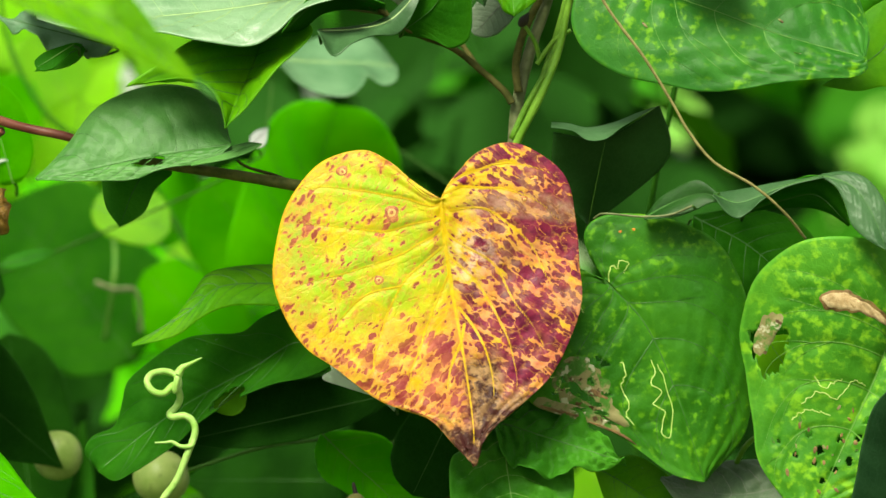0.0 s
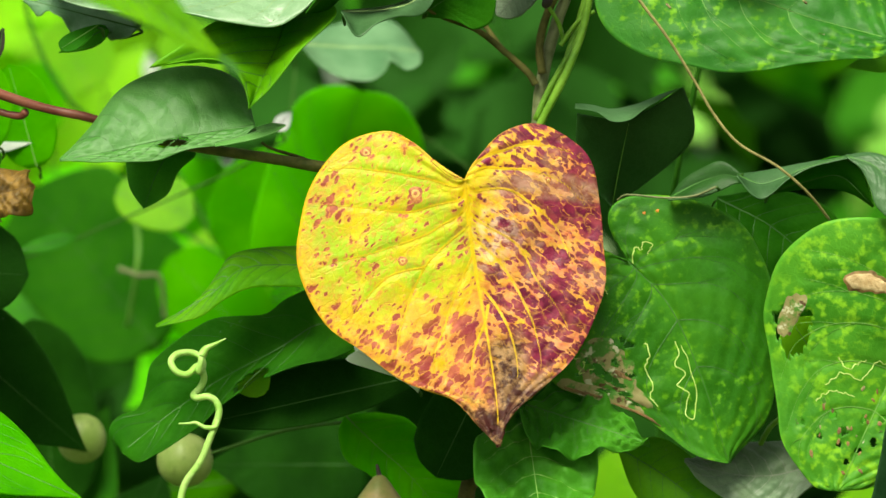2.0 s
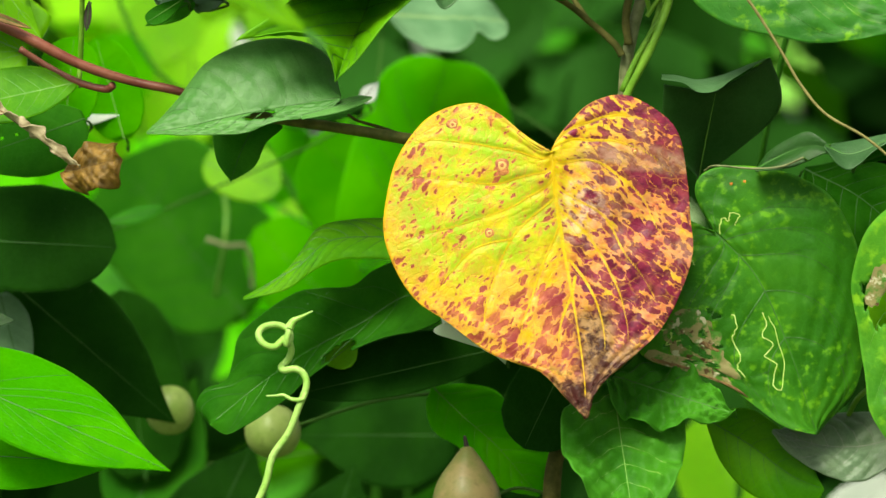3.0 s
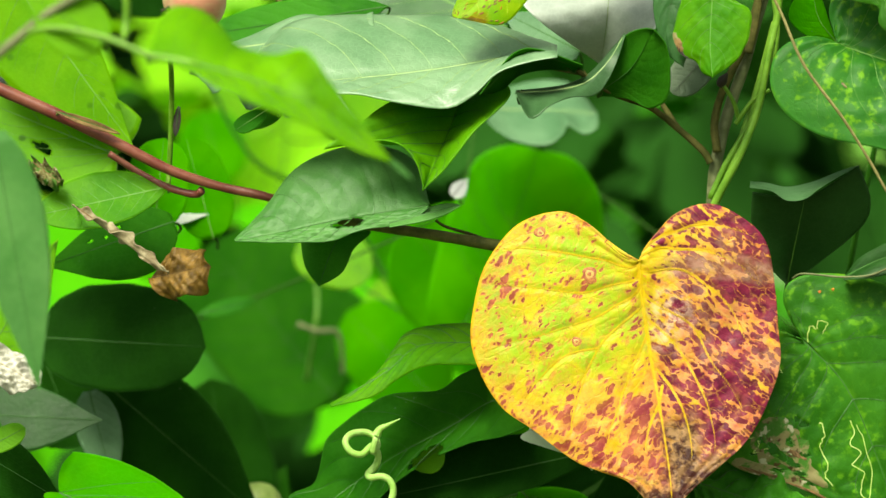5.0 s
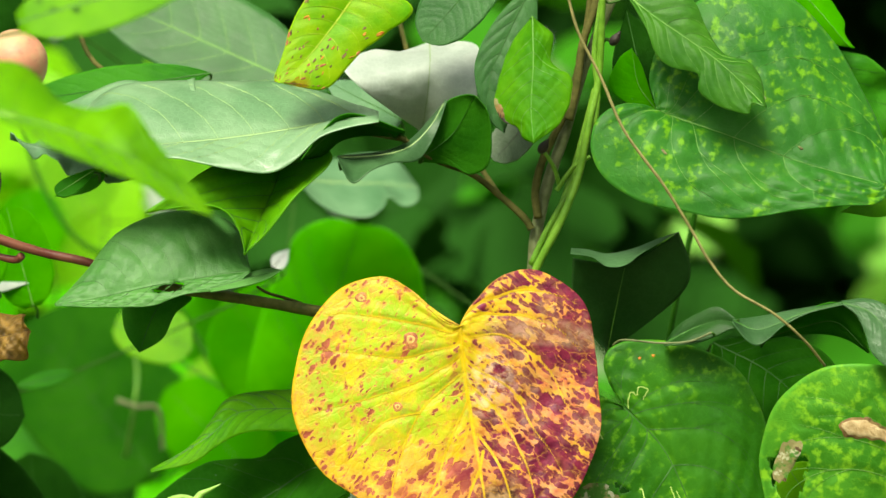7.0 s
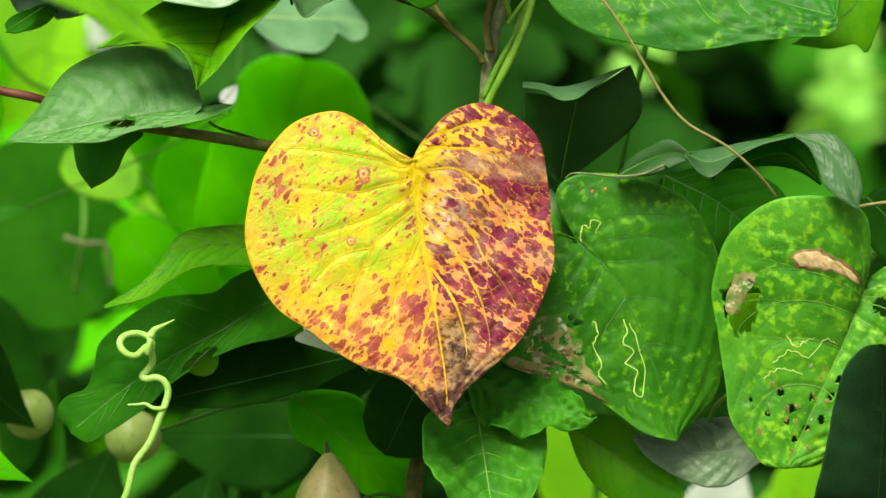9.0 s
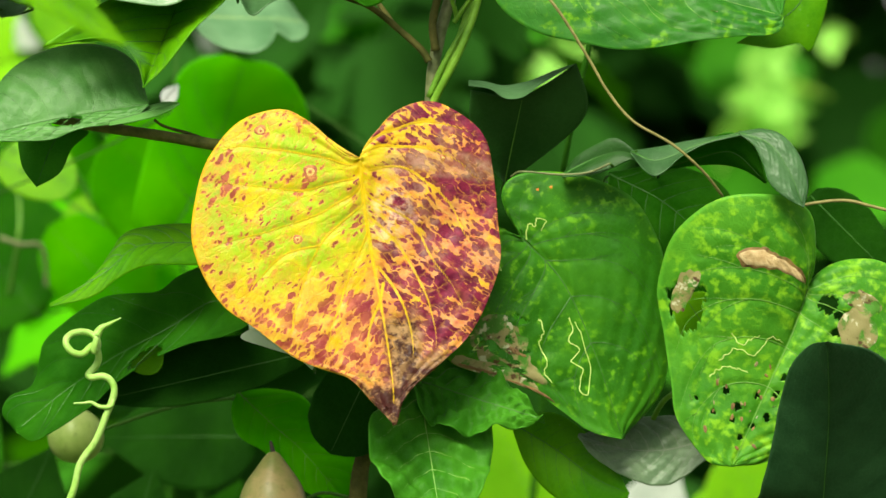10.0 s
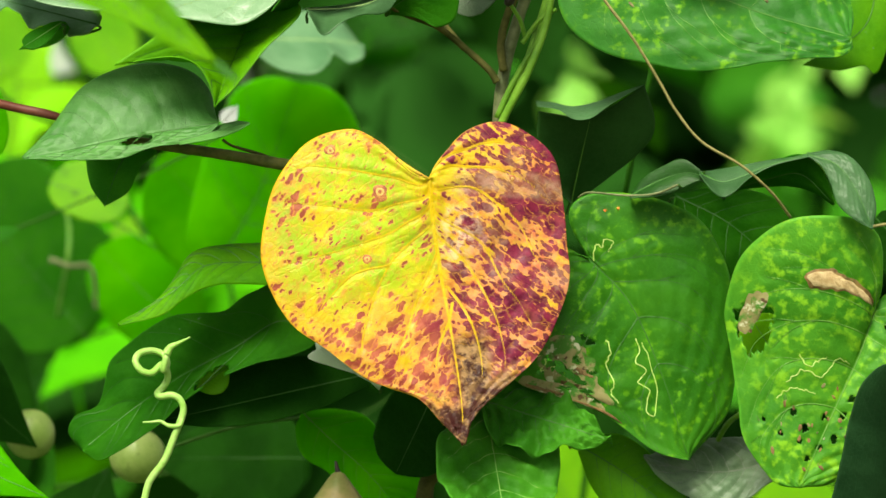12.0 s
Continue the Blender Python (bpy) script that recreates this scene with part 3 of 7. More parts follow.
def make_leaf(name, label, base, tip, left, right, material, vein_mat=0, face=(0, -1, 0.35), kind="ovate", veins=(), group="",
              res=(26, 18), holes=(), rib=0.0004, thick=0.0004, category="leaf", stalk=0.00045, vein_w=0.42, **shape):
    """A leaf from its base to its tip: blade, midrib and side veins under one empty."""
    m, length = leaf_frame(base, tip, face)
    if vein_mat is None:
        vein_mat = M_VEIN if material in (M_LIME, M_BRIGHT) else M_VEIN_DIM
    curl = shape.get("curl", 0.0)
    flat = math.sqrt(max(0.25, 1 - m.col[0][1] ** 2))    # broad leaves that lie flatter are wider than they seem
    left, right = left / flat, right / flat
    leaf = Leaf(length, left, right, kind, **shape)
    if curl:                                   # keep the tip where it is told to be
        m = m @ Matrix.Rotation(math.atan(curl), 4, "X")
    thing = new(name)
    thing.empty_display_size = 0.01
    thing.matrix_world = m
    tagged(thing, label, category, group)
    na, nb = res
    ga = np.linspace(0, 1, na + 1) ** 0.9
    gb = np.linspace(-1, 1, nb + 1)
    aa, bb = np.meshgrid(ga, gb, indexing="ij")
    verts = leaf.at(aa.ravel(), bb.ravel())
    uvs = np.stack([aa.ravel(), bb.ravel() * 0.5 + 0.5], 1)
    faces = []
    rr = random.Random(shape.get("seed", 0) + 5)
    for i in range(na):
        for j in range(nb):
            ca, cb = (ga[i] + ga[i + 1]) / 2, (gb[j] + gb[j + 1]) / 2
            if any(((ca - h[0]) / h[2]) ** 2 + ((cb - h[1]) / h[3]) ** 2 < 1 + 0.35 * rr.uniform(-1, 1) for h in holes):
                continue
            k = i * (nb + 1) + j
            faces.append((k, k + 1, k + nb + 2, k + nb + 1))
    blade = mesh_of("blade", verts, faces, material, thing, uvs=uvs)
    thicken(blade, thick)
    if stalk:
        petiole_to_cane(thing, m, base, length, M_CANE, stalk)
    if vein_mat:
        v, f = strip(leaf, lambda t: (t * 0.97, 0 * t), rib, rib * 0.3, 0.0005, 24)
        mesh_of("midrib", v, f, vein_mat, thing)
        for a0, a1, k in veins:
            for s in (-1, 1):
                end = leaf.r.uniform(0.86, 0.95) * (1 - 0.55 * a0)
                line = lambda t, s=s: (np.clip(a0 + (a1 - a0) * (t * end) ** k, 0, 0.99), s * t * end)
                v, f = strip(leaf, line, rib * vein_w, rib * vein_w * 0.3, 0.00025, 14)
                mesh_of("vein", v, f, vein_mat, thing)
    return thing, leaf


def even_line(points, n=121):
    """The smooth line through the points, resampled at even steps."""
    q = np.array([tuple(v) for v in bez(points, 160)])
    d = np.concatenate([[0], np.cumsum(np.linalg.norm(np.diff(q, axis=0), axis=1))])
    s = np.linspace(0, d[-1], n)
    return np.stack([np.interp(s, d, q[:, i]) for i in range(3)], 1)


def rise_on(leaf, a, b):
    """How far the skin stands above a loft's smooth surface."""
    g = leaf.puffed
    if g is None:
        return np.zeros(np.broadcast(a, b).shape)
    na, nb = g.shape[0] - 1, g.shape[1] - 1
    x, y = np.clip(np.asarray(a, float), 0, 1) * na, (np.clip(np.asarray(b, float), -1, 1) + 1) / 2 * nb
    i, j = np.minimum(x.astype(int), na - 1), np.minimum(y.astype(int), nb - 1)
    u, v = x - i, y - j
    return (g[i, j] * (1 - u) + g[i + 1, j] * u) * (1 - v) + (g[i, j + 1] * (1 - u) + g[i + 1, j + 1] * u) * v


class Loft:
    """A leaf surface stretched between its midrib and two free margins, for leaves that fold, cup or droop."""
    puffed = None

    def __init__(self, mid, side_a, side_b, bulge=0.0, ragged=0.0, quilt=0.0, seed=0):
        self.r = random.Random(seed)
        self.ph = [self.r.uniform(0, 6.28) for _ in range(6)]
        m, a, b = even_line(mid), even_line(side_a), even_line(side_b)
        n = np.cross(b - a, np.gradient(m, axis=0)).sum(0)
        if n[1] > 0:                       # the upper face looks out of the shrub
            a, b, n = b, a, -n
        self.m, length = leaf_frame(mid[0], mid[-1], tuple(n))
        inv = np.array(self.m.inverted())
        self.mid, self.a, self.b = [q @ inv[:3, :3].T + inv[:3, 3] for q in (m, a, b)]
        wide = lambda e: float(np.linalg.norm(e - self.mid, axis=1).max())
        self.p = (length, wide(self.a), wide(self.b))
        self.bulge, self.ragged, self.quilt = bulge, ragged, quilt

    def at(self, a, b):
        a, b = np.asarray(a, float), np.asarray(b, float)
        m = np.abs(b)
        t = np.linspace(0, 1, 121)
        pick = lambda c: np.stack([np.interp(a, t, c[:, i]) for i in range(3)], -1)
        mid, ea, eb = pick(self.mid), pick(self.a), pick(self.b)
        reach = np.where((b < 0)[..., None], ea, eb) - mid
        k = m
        if self.ragged:
            k = k * (1 + self.ragged * m * (np.sin(19 * a + self.ph[0] + (b < 0)) * 0.5 + 0.5 * np.sin(47 * a + self.ph[1] + 2 * (b < 0))))
        p = mid + reach * k[..., None]
        size = np.linalg.norm(reach, axis=-1)
        z = self.bulge * size * np.sin(np.pi * np.clip(m, 0, 1))
        if self.quilt:
            z = z + self.quilt * np.sin(np.pi * np.clip(m, 0, 1)) ** 0.5 * (np.sin(33 * a + 5 * b + self.ph[2]) * np.sin(9 * b + 6 * a + self.ph[3]) + 0.5 * np.sin(57 * a - 21 * b + self.ph[4]))
        p[..., 2] += z
        return p

    normal = Leaf.normal

    def find(self, place):
        """The (a, b) nearest to a place, seen along the depth of the shrub."""
        ga, gb = np.meshgrid(np.linspace(0, 1, 101), np.linspace(-1, 1, 101), indexing="ij")
        q = self.at(ga.ravel(), gb.ravel()) @ np.array(self.m.to_3x3()).T + np.array(self.m.translation)
        k = int(np.argmin((q[:, 0] - place[0]) ** 2 + (q[:, 2] - place[2]) ** 2))
        a0, b0 = ga.ravel()[k], gb.ravel()[k]
        fa, fb = np.meshgrid(np.clip(a0 + np.linspace(-0.012, 0.012, 25), 0, 1), np.clip(b0 + np.linspace(-0.025, 0.025, 25), -1, 1), indexing="ij")
        q = self.at(fa.ravel(), fb.ravel()) @ np.array(self.m.to_3x3()).T + np.array(self.m.translation)
        k = int(np.argmin((q[:, 0] - place[0]) ** 2 + (q[:, 2] - place[2]) ** 2))
        return float(fa.ravel()[k]), float(fb.ravel()[k])

    def line_through(self, places):
        """A smooth line on the skin through places seen along the depth of the shrub."""
        q = np.array([tuple(v) for v in bez([(*self.find(p), 0) for p in places], 60)])
        t = np.linspace(0, 1, len(q))
        return lambda u: (np.clip(np.interp(u, t, q[:, 0]), 0, 0.99), np.clip(np.interp(u, t, q[:, 1]), -0.98, 0.98))


def loft_leaf(name, label, mid, side_a, side_b, material, vein_mat=0, veins=(), res=(44, 32), holes=(), rib=0.0005, vein_w=0.5, thick=0.0004,
              puff=0.0, halo=0.0016, twigs=0, category="leaf", stalk=0.0004, drawn=(), rib_end=0.97, **shape):
    """A leaf from three lines; holes are (place, half width, half height)."""
    leaf = Loft(mid, side_a, side_b, **shape)
    thing = new(name)
    thing.empty_display_size = 0.01
    thing.matrix_world = leaf.m
    tagged(thing, label, category)
    na, nb = res
    ga, gb = np.linspace(0, 1, na + 1), np.linspace(-1, 1, nb + 1)
    aa, bb = [q.ravel() for q in np.meshgrid(ga, gb, indexing="ij")]
    verts = leaf.at(aa, bb)
    lines = [(lambda t: (t * rib_end, 0 * t), rib)]
    for a0, a1, k in veins:
        for s in (-1, 1):
            e0, e1 = leaf.r.uniform(-0.03, 0.03), leaf.r.uniform(0.86, 0.96)
            main = lambda t, s=s, a0=a0, a1=a1, k=k, e0=e0, e1=e1: (np.clip(a0 + (a1 + e0 - a0) * (t * e1) ** k, 0, 0.99), s * t * e1)
            lines.append((main, rib * vein_w))
            for _ in range(twigs):
                t0, d = leaf.r.uniform(0.25, 0.75), leaf.r.choice((-1, 1))
                q0, q1 = main(np.array([t0])), main(np.array([min(0.97, t0 + 0.28)]))
                step = d * leaf.r.uniform(0.05, 0.09)
                lines.append((lambda t, q0=q0, q1=q1, step=step: (np.clip(q0[0] + (q1[0] - q0[0] + step) * t, 0, 0.99), np.clip(q0[1] + (q1[1] - q0[1]) * t, -0.97, 0.97)), rib * vein_w * 0.45))
    lines += [(leaf.line_through([(x, 0, z) for x, z in d]), rib * vein_w) for d in drawn]
    near = np.zeros(len(verts))
    if vein_mat and (puff or halo):
        for line, w in lines:
            p = leaf.at(*line(np.linspace(0, 1, 130)))
            thin = 1 - (0.65 if drawn else 0.0) * np.linspace(0, 1, 130) ** 2
            d = (np.sqrt(((verts[:, None, :] - p[None]) ** 2).sum(-1)) / thin).min(1)
            near = np.maximum(near, np.exp(-(d / (halo * (0.5 + 0.5 * w / rib))) ** 2))
        edge = np.clip((1 - np.abs(bb)) * 6, 0, 1)
        leaf.puffed = (puff * (1 - near) * edge).reshape(na + 1, nb + 1)
        verts = verts + leaf.normal(aa, bb) * leaf.puffed.ravel()[:, None]
    rot, off = np.array(leaf.m.to_3x3()), np.array(leaf.m.translation)
    cell = leaf.at((aa.reshape(na + 1, -1)[:-1, :-1] + 0.5 / na).ravel(), (bb.reshape(na + 1, -1)[:-1, :-1] + 1.0 / nb).ravel()) @ rot.T + off
    faces = []
    for c in range(na * nb):
        i, j = divmod(c, nb)
        if any(((cell[c][0] - h[0][0]) / h[1]) ** 2 + ((cell[c][2] - h[0][2]) / h[2]) ** 2 < 1 + 0.3 * leaf.r.uniform(-1, 1) for h in holes):
            continue
        k = i * (nb + 1) + j
        faces.append((k, k + 1, k + nb + 2, k + nb + 1))
    blade = mesh_of("blade", verts, faces, material, thing, uvs=np.stack([aa, bb * 0.5 + 0.5], 1))
    layer = blade.data.attributes.new("vein_near", "FLOAT", "POINT")
    layer.data.foreach_set("value", near.astype(np.float32))
    thicken(blade, thick)
    if stalk:
        petiole_to_cane(thing, leaf.m, mid[0], leaf.p[0], M_CANE, stalk)
    if vein_mat:
        for n, (line, w) in enumerate(lines):
            v, f = strip(leaf, line, w, w * (0.05 if drawn else 0.3), 0.0005 if not n else 0.0003, 64 if na >= 100 else 28)
            mesh_of("midrib" if not n else "vein", v, f, vein_mat, thing)
    return thing, leaf


PALMATE = ((0.0, 0.0, 1.0), (0.0, 0.17, 0.95), (0.0, 0.40, 0.95), (0.03, 0.62, 0.95), (0.11, 0.78, 1.0), (0.28, 0.89, 1.05), (0.48, 0.95, 1.1))
VINE_VEINS = ((0.0, 0.22, 1.0), (0.0, 0.42, 0.95), (0.0, 0.62, 0.9), (0.14, 0.76, 0.95), (0.34, 0.87, 1.0), (0.56, 0.94, 1.0))
PINNATE = tuple((a, min(a + 0.20, 0.97), 1.3) for a in (0.06, 0.17, 0.28, 0.39, 0.50, 0.61, 0.72, 0.82))


def bez(points, n=40):
    """A smooth line through the points."""
    p = [Vector(q) for q in points]
    p = [p[0] * 2 - p[1]] + p + [p[-1] * 2 - p[-2]]
    out = []
    seg = len(p) - 3
    per = max(3, n // seg)
    for i in range(seg):
        p0, p1, p2, p3 = p[i:i + 4]
        for j in range(per + (i == seg - 1)):
            t = j / per
            out.append(0.5 * (2 * p1 + (p2 - p0) * t + (2 * p0 - 5 * p1 + 4 * p2 - p3) * t * t + (3 * p1 - p0 - 3 * p2 + p3) * t ** 3))
    return out


def tube_mesh(name, line, r0, r1, material, parent=None, label="", sides=10, knots=0.0, seed=0):
    """A round stem along a line, tapering from r0 to r1, slightly knotted."""
    rr = random.Random(seed)
    verts, faces, n = [], [], len(line)
    up = Vector((0.3, -1, 0.2))
    for i, p in enumerate(line):
        d = (line[min(i + 1, n - 1)] - line[max(i - 1, 0)]).normalized()
        s = d.cross(up).normalized()
        q = s.cross(d).normalized()
        r = (r0 + (r1 - r0) * i / (n - 1)) * (1 + knots * rr.uniform(-1, 1))
        for k in range(sides):
            t = 2 * math.pi * k / sides
            verts.append(p + (s * math.cos(t) + q * math.sin(t)) * r)
    for i in range(n - 1):
        for k in range(sides):
            k2 = (k + 1) % sides
            faces.append((i * sides + k, i * sides + k2, (i + 1) * sides + k2, (i + 1) * sides + k))
    faces.append(tuple(range(sides))[::-1])
    faces.append(tuple((n - 1) * sides + k for k in range(sides)))
    return mesh_of(name, verts, faces, material, parent, label)


def stem(name, label, points, r0, r1, material, category="stem", group="", n=40, knots=0.05, seed=0):
    line = bez(points, n)
    CANES.append(line)
    ob = tube_mesh(name, line, r0, r1, material, knots=knots, seed=seed)
    return tagged(ob, label, category, group)


def fruit(name, label, centre, radius, material, point=0.0, squash=1.0, category="fruit", axis=(0, 0, 1), calyx=None):
    """A round fruit with a slightly pointed end and a small stalk scar."""
    thing = new(name)
    thing.matrix_world = Matrix.Translation(centre) @ Vector(axis).to_track_quat("Z", "Y").to_matrix().to_4x4()
    tagged(thing, label, category)
    verts, faces, nu, nv = [], [], 28, 18
    for j in range(nv + 1):
        t = math.pi * j / nv
        for i in range(nu):
            f = 2 * math.pi * i / nu
            rad = radius * math.sin(t) ** 0.92 * (1 - point * 0.45 * max(0, math.cos(t))) * (1 + 0.02 * math.sin(5 * f + 1))
            z = radius * squash * math.cos(t) + point * radius * max(0, math.cos(t)) ** 10
            verts.append((rad * math.cos(f), rad * math.sin(f), z))
    for j in range(nv):
        for i in range(nu):
            i2 = (i + 1) % nu
            faces.append((j * nu + i, (j + 1) * nu + i, (j + 1) * nu + i2, j * nu + i2))
    mesh_of("flesh", verts, faces, material, thing)
    best = min((q for line in CANES for q in line), key=lambda q: (q - Vector(centre)).length)
    inv = thing.matrix_world.inverted()
    away = (best - Vector(centre)).normalized()
    pts = [Vector(centre) + away * radius * 0.8, Vector(centre).lerp(best, 0.6) + Vector((0, 0.01, 0.002)), best]
    tube_mesh("fruit_stalk", [inv @ q for q in bez(pts, 14)], 0.0007, 0.0007, M_CANE, thing, "thin green fruit stalk", sides=6)
    if calyx:
        top = radius * squash * 0.97 + point * radius
        tube_mesh("stalk_scar", bez([(0, 0, top - 0.001), (0.0006, 0, top + 0.002), (0.001, 0.0003, top + 0.004)], 8), 0.0011, 0.0005, calyx, thing, "dark dried stalk scar")
    return thing


# ---- ground and far greenery ----
def ground_sheet():
    n, size = 60, 120.0
    xs = np.sign(np.linspace(-1, 1, n)) * np.abs(np.linspace(-1, 1, n)) ** 3 * size
    verts, faces = [], []
    for y in xs:
        for x in xs:
            verts.append((x, y, 0.05 * noise.noise(Vector((x, y, 0)) * 0.8)))
    for i in range(n - 1):
        for j in range(n - 1):
            k = i * n + j
            faces.append((k, k + 1, k + n + 1, k + n))
    return tagged(mesh_of("ground", verts, faces, M_SOIL), "dark soil with patches of low green growth", "ground", kind="structure")


ground_sheet()


def leaf_mass(name, label, count, box, size, material, seed, up=0.6, shape="ovate", clumps=0):
    """Many small leaves in one mesh, bent along the midrib, in loose clumps."""
    rr = random.Random(seed)
    leaf = Leaf(1.0, 0.36, 0.36, shape, fold=0.25, curl=0.15, wave=0.03, seed=seed)
    ga, gb = np.linspace(0, 1, 8), np.linspace(-1, 1, 5)
    aa, bb = np.meshgrid(ga, gb, indexing="ij")
    unit = leaf.at(aa.ravel(), bb.ravel())
    quads = [(i * 5 + j, i * 5 + j + 1, i * 5 + j + 6, i * 5 + j + 5) for i in range(7) for j in range(4)]
    (x0, x1), (y0, y1), (z0, z1) = box
    centres = [Vector((rr.uniform(x0, x1), rr.uniform(y0, y1), rr.uniform(z0, z1))) for _ in range(max(1, clumps))]
    verts, faces, uvs = [], [], []
    for _ in range(count):
        if clumps:
            c = rr.choice(centres)
            s = (x1 - x0) / clumps ** 0.5 * 0.35
            p = c + Vector((rr.gauss(0, s), rr.gauss(0, s * 0.6), rr.gauss(0, s)))
        else:
            p = Vector((rr.uniform(x0, x1), rr.uniform(y0, y1), rr.uniform(z0, z1)))
        d = Vector((rr.gauss(0, 1), rr.gauss(-0.2, 0.7), rr.gauss(-0.25, 0.6))).normalized()
        f = Vector((rr.gauss(0, 0.5), rr.gauss(-0.6, 0.5), up + rr.gauss(0, 0.3)))
        m, _l = leaf_frame(p, p + d, f)
        k = len(verts)
        s = size * rr.uniform(0.6, 1.25)
        pts = unit * s
        rot = np.array(m.to_3x3())
        verts.extend((pts @ rot.T + np.array(p)).tolist())
        faces.extend(tuple(k + q for q in face) for face in quads)
    ob = mesh_of(name, verts, faces, material)
    return tagged(ob, label, "foliage", kind="stuff")


leaf_mass("hedge_foliage", "dense hedge leaves behind the shrub, shade put into their green", 9000, ((-1.9, 1.9), (2.6, 3.4), (0.1, 2.9)), 0.15, M_DARK, 3)
# out-of-view leaf mass, added to keep sun and sky off the hedge
leaf_mass("hedge_foliage", "unseen overhang added to shade the hedge", 2600, ((-2.2, 2.2), (1.5, 3.4), (2.3, 3.0)), 0.16, M_DARK, 13)
leaf_mass("hedge_foliage", "bright green hedge leaves catching the light", 26, ((-1.7, -0.1), (2.2, 2.6), (0.2, 2.7)), 0.13, M_MID, 4, clumps=18)
leaf_mass("hedge_foliage", "green hedge leaves in open shade", 52, ((-0.06, 0.62), (2.1, 2.6), (0.98, 1.55)), 0.12, M_MID, 21, clumps=14)
leaf_mass("hedge_foliage", "soft green hedge leaves in the gap", 18, ((-0.06, 0.13), (2.0, 2.3), (1.15, 1.46)), 0.09, M_MID, 23, clumps=9)
leaf_mass("hedge_foliage", "dull grey-green leaves of the hedge", 9, ((-0.12, 0.10), (1.9, 2.4), (1.20, 1.42)), 0.10, M_DULL, 22, clumps=6)
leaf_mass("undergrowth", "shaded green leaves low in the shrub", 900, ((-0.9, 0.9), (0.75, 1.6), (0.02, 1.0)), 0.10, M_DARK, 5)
# brightness of the lit background comes from the lime and bright green skins
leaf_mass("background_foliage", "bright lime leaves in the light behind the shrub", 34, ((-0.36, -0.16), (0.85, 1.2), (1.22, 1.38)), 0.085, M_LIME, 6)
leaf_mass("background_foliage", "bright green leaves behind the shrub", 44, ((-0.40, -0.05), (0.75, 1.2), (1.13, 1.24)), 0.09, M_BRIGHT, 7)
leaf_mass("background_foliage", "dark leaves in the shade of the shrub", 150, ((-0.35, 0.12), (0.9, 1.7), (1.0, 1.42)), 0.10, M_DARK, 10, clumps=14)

# ---- stems, twigs and tendrils ----
stem("red_stem", "smooth wine-red vine stem with a split papery sheath", [(-0.2571, 0.0200, 1.2909), (-0.2324, 0.0200, 1.2796), (-0.2118, 0.0200, 1.2705), (-0.1912, 0.0200, 1.2607), (-0.1709, 0.0220, 1.2503), (-0.1526, 0.0240, 1.2442), (-0.1341, 0.0240, 1.2401), (-0.1193, 0.0280, 1.2339)], .0026, .0014, M_RED_STEM)
stem("vine", "brown-green vine stem under the leaves", [(-0.1214, 0.0280, 1.2345), (-0.0989, 0.0280, 1.2302), (-0.0785, 0.0280, 1.2272), (-0.0539, 0.0280, 1.2231), (-0.0338, 0.0400, 1.2187), (-0.0132, 0.0450, 1.1919), (0.0137, 0.0500, 1.1670)], .0017, .0026, M_VINE_STEM)
stem("red_stem", "thin red side shoot bending below the stem", [(-0.1936, 0.0300, 1.2562), (-0.1822, 0.0300, 1.2490), (-0.1716, 0.0280, 1.2438), (-0.1621, 0.0260, 1.2414), (-0.1588, 0.0240, 1.2428)], .0012, .0015, M_RED_STEM)
stem("leaf_stalk", "thin lime green fruit-bearing stalk", [(-0.1648, -0.0300, 1.3030), (-0.1664, -0.0100, 1.2912), (-0.1695, 0.0200, 1.2785), (-0.1714, 0.0300, 1.2542), (-0.1721, 0.0300, 1.2439)], .0009, .0010, M_GREEN_STEM)
stem("leaf_stalk", "thin brown leaf stalk on the stem", [(-0.0745, 0.0300, 1.2319), (-0.0704, 0.0300, 1.2295), (-0.0601, 0.0300, 1.2264), (-0.0520, 0.0300, 1.2227)], .0005, .0007, M_BROWN_STEM)

stem("twig", "grey-brown woody twig among the leaves", [(0.0258, 0.0350, 1.2077), (0.0258, 0.0340, 1.2384), (0.0274, 0.0340, 1.2548), (0.0320, 0.0340, 1.2732), (0.0377, 0.0340, 1.2896), (0.0442, 0.0340, 1.3121), (0.0586, 0.0340, 1.3470)], .0026, .0017, M_GREY_STEM, "twig")
stem("twig", "brown woody twig beside the vine", [(0.0274, 0.0300, 1.2567), (0.0264, 0.0300, 1.2670), (0.0295, 0.0300, 1.2792), (0.0380, 0.0300, 1.2976), (0.0442, 0.0300, 1.3221), (0.0472, 0.0300, 1.3466)], .0016, .0012, M_BROWN_STEM, "twig")
stem("twig", "dark slender twig of the shrub", [(0.0384, 0.0280, 1.2922), (0.0411, 0.0280, 1.3045), (0.0436, 0.0280, 1.3208), (0.0487, 0.0280, 1.3371), (0.0498, 0.0280, 1.3514)], .0016, .0014, M_BROWN_STEM, "twig")
stem("twig", "brown side twig forking from the stem", [(0.0250, 0.0300, 1.2527), (0.0221, 0.0300, 1.2572), (0.0135, 0.0300, 1.2649), (0.0034, 0.0280, 1.2726), (-0.0108, 0.0200, 1.2778), (-0.0228, 0.0120, 1.2856)], .0014, .0009, M_BROWN_STEM, "twig")
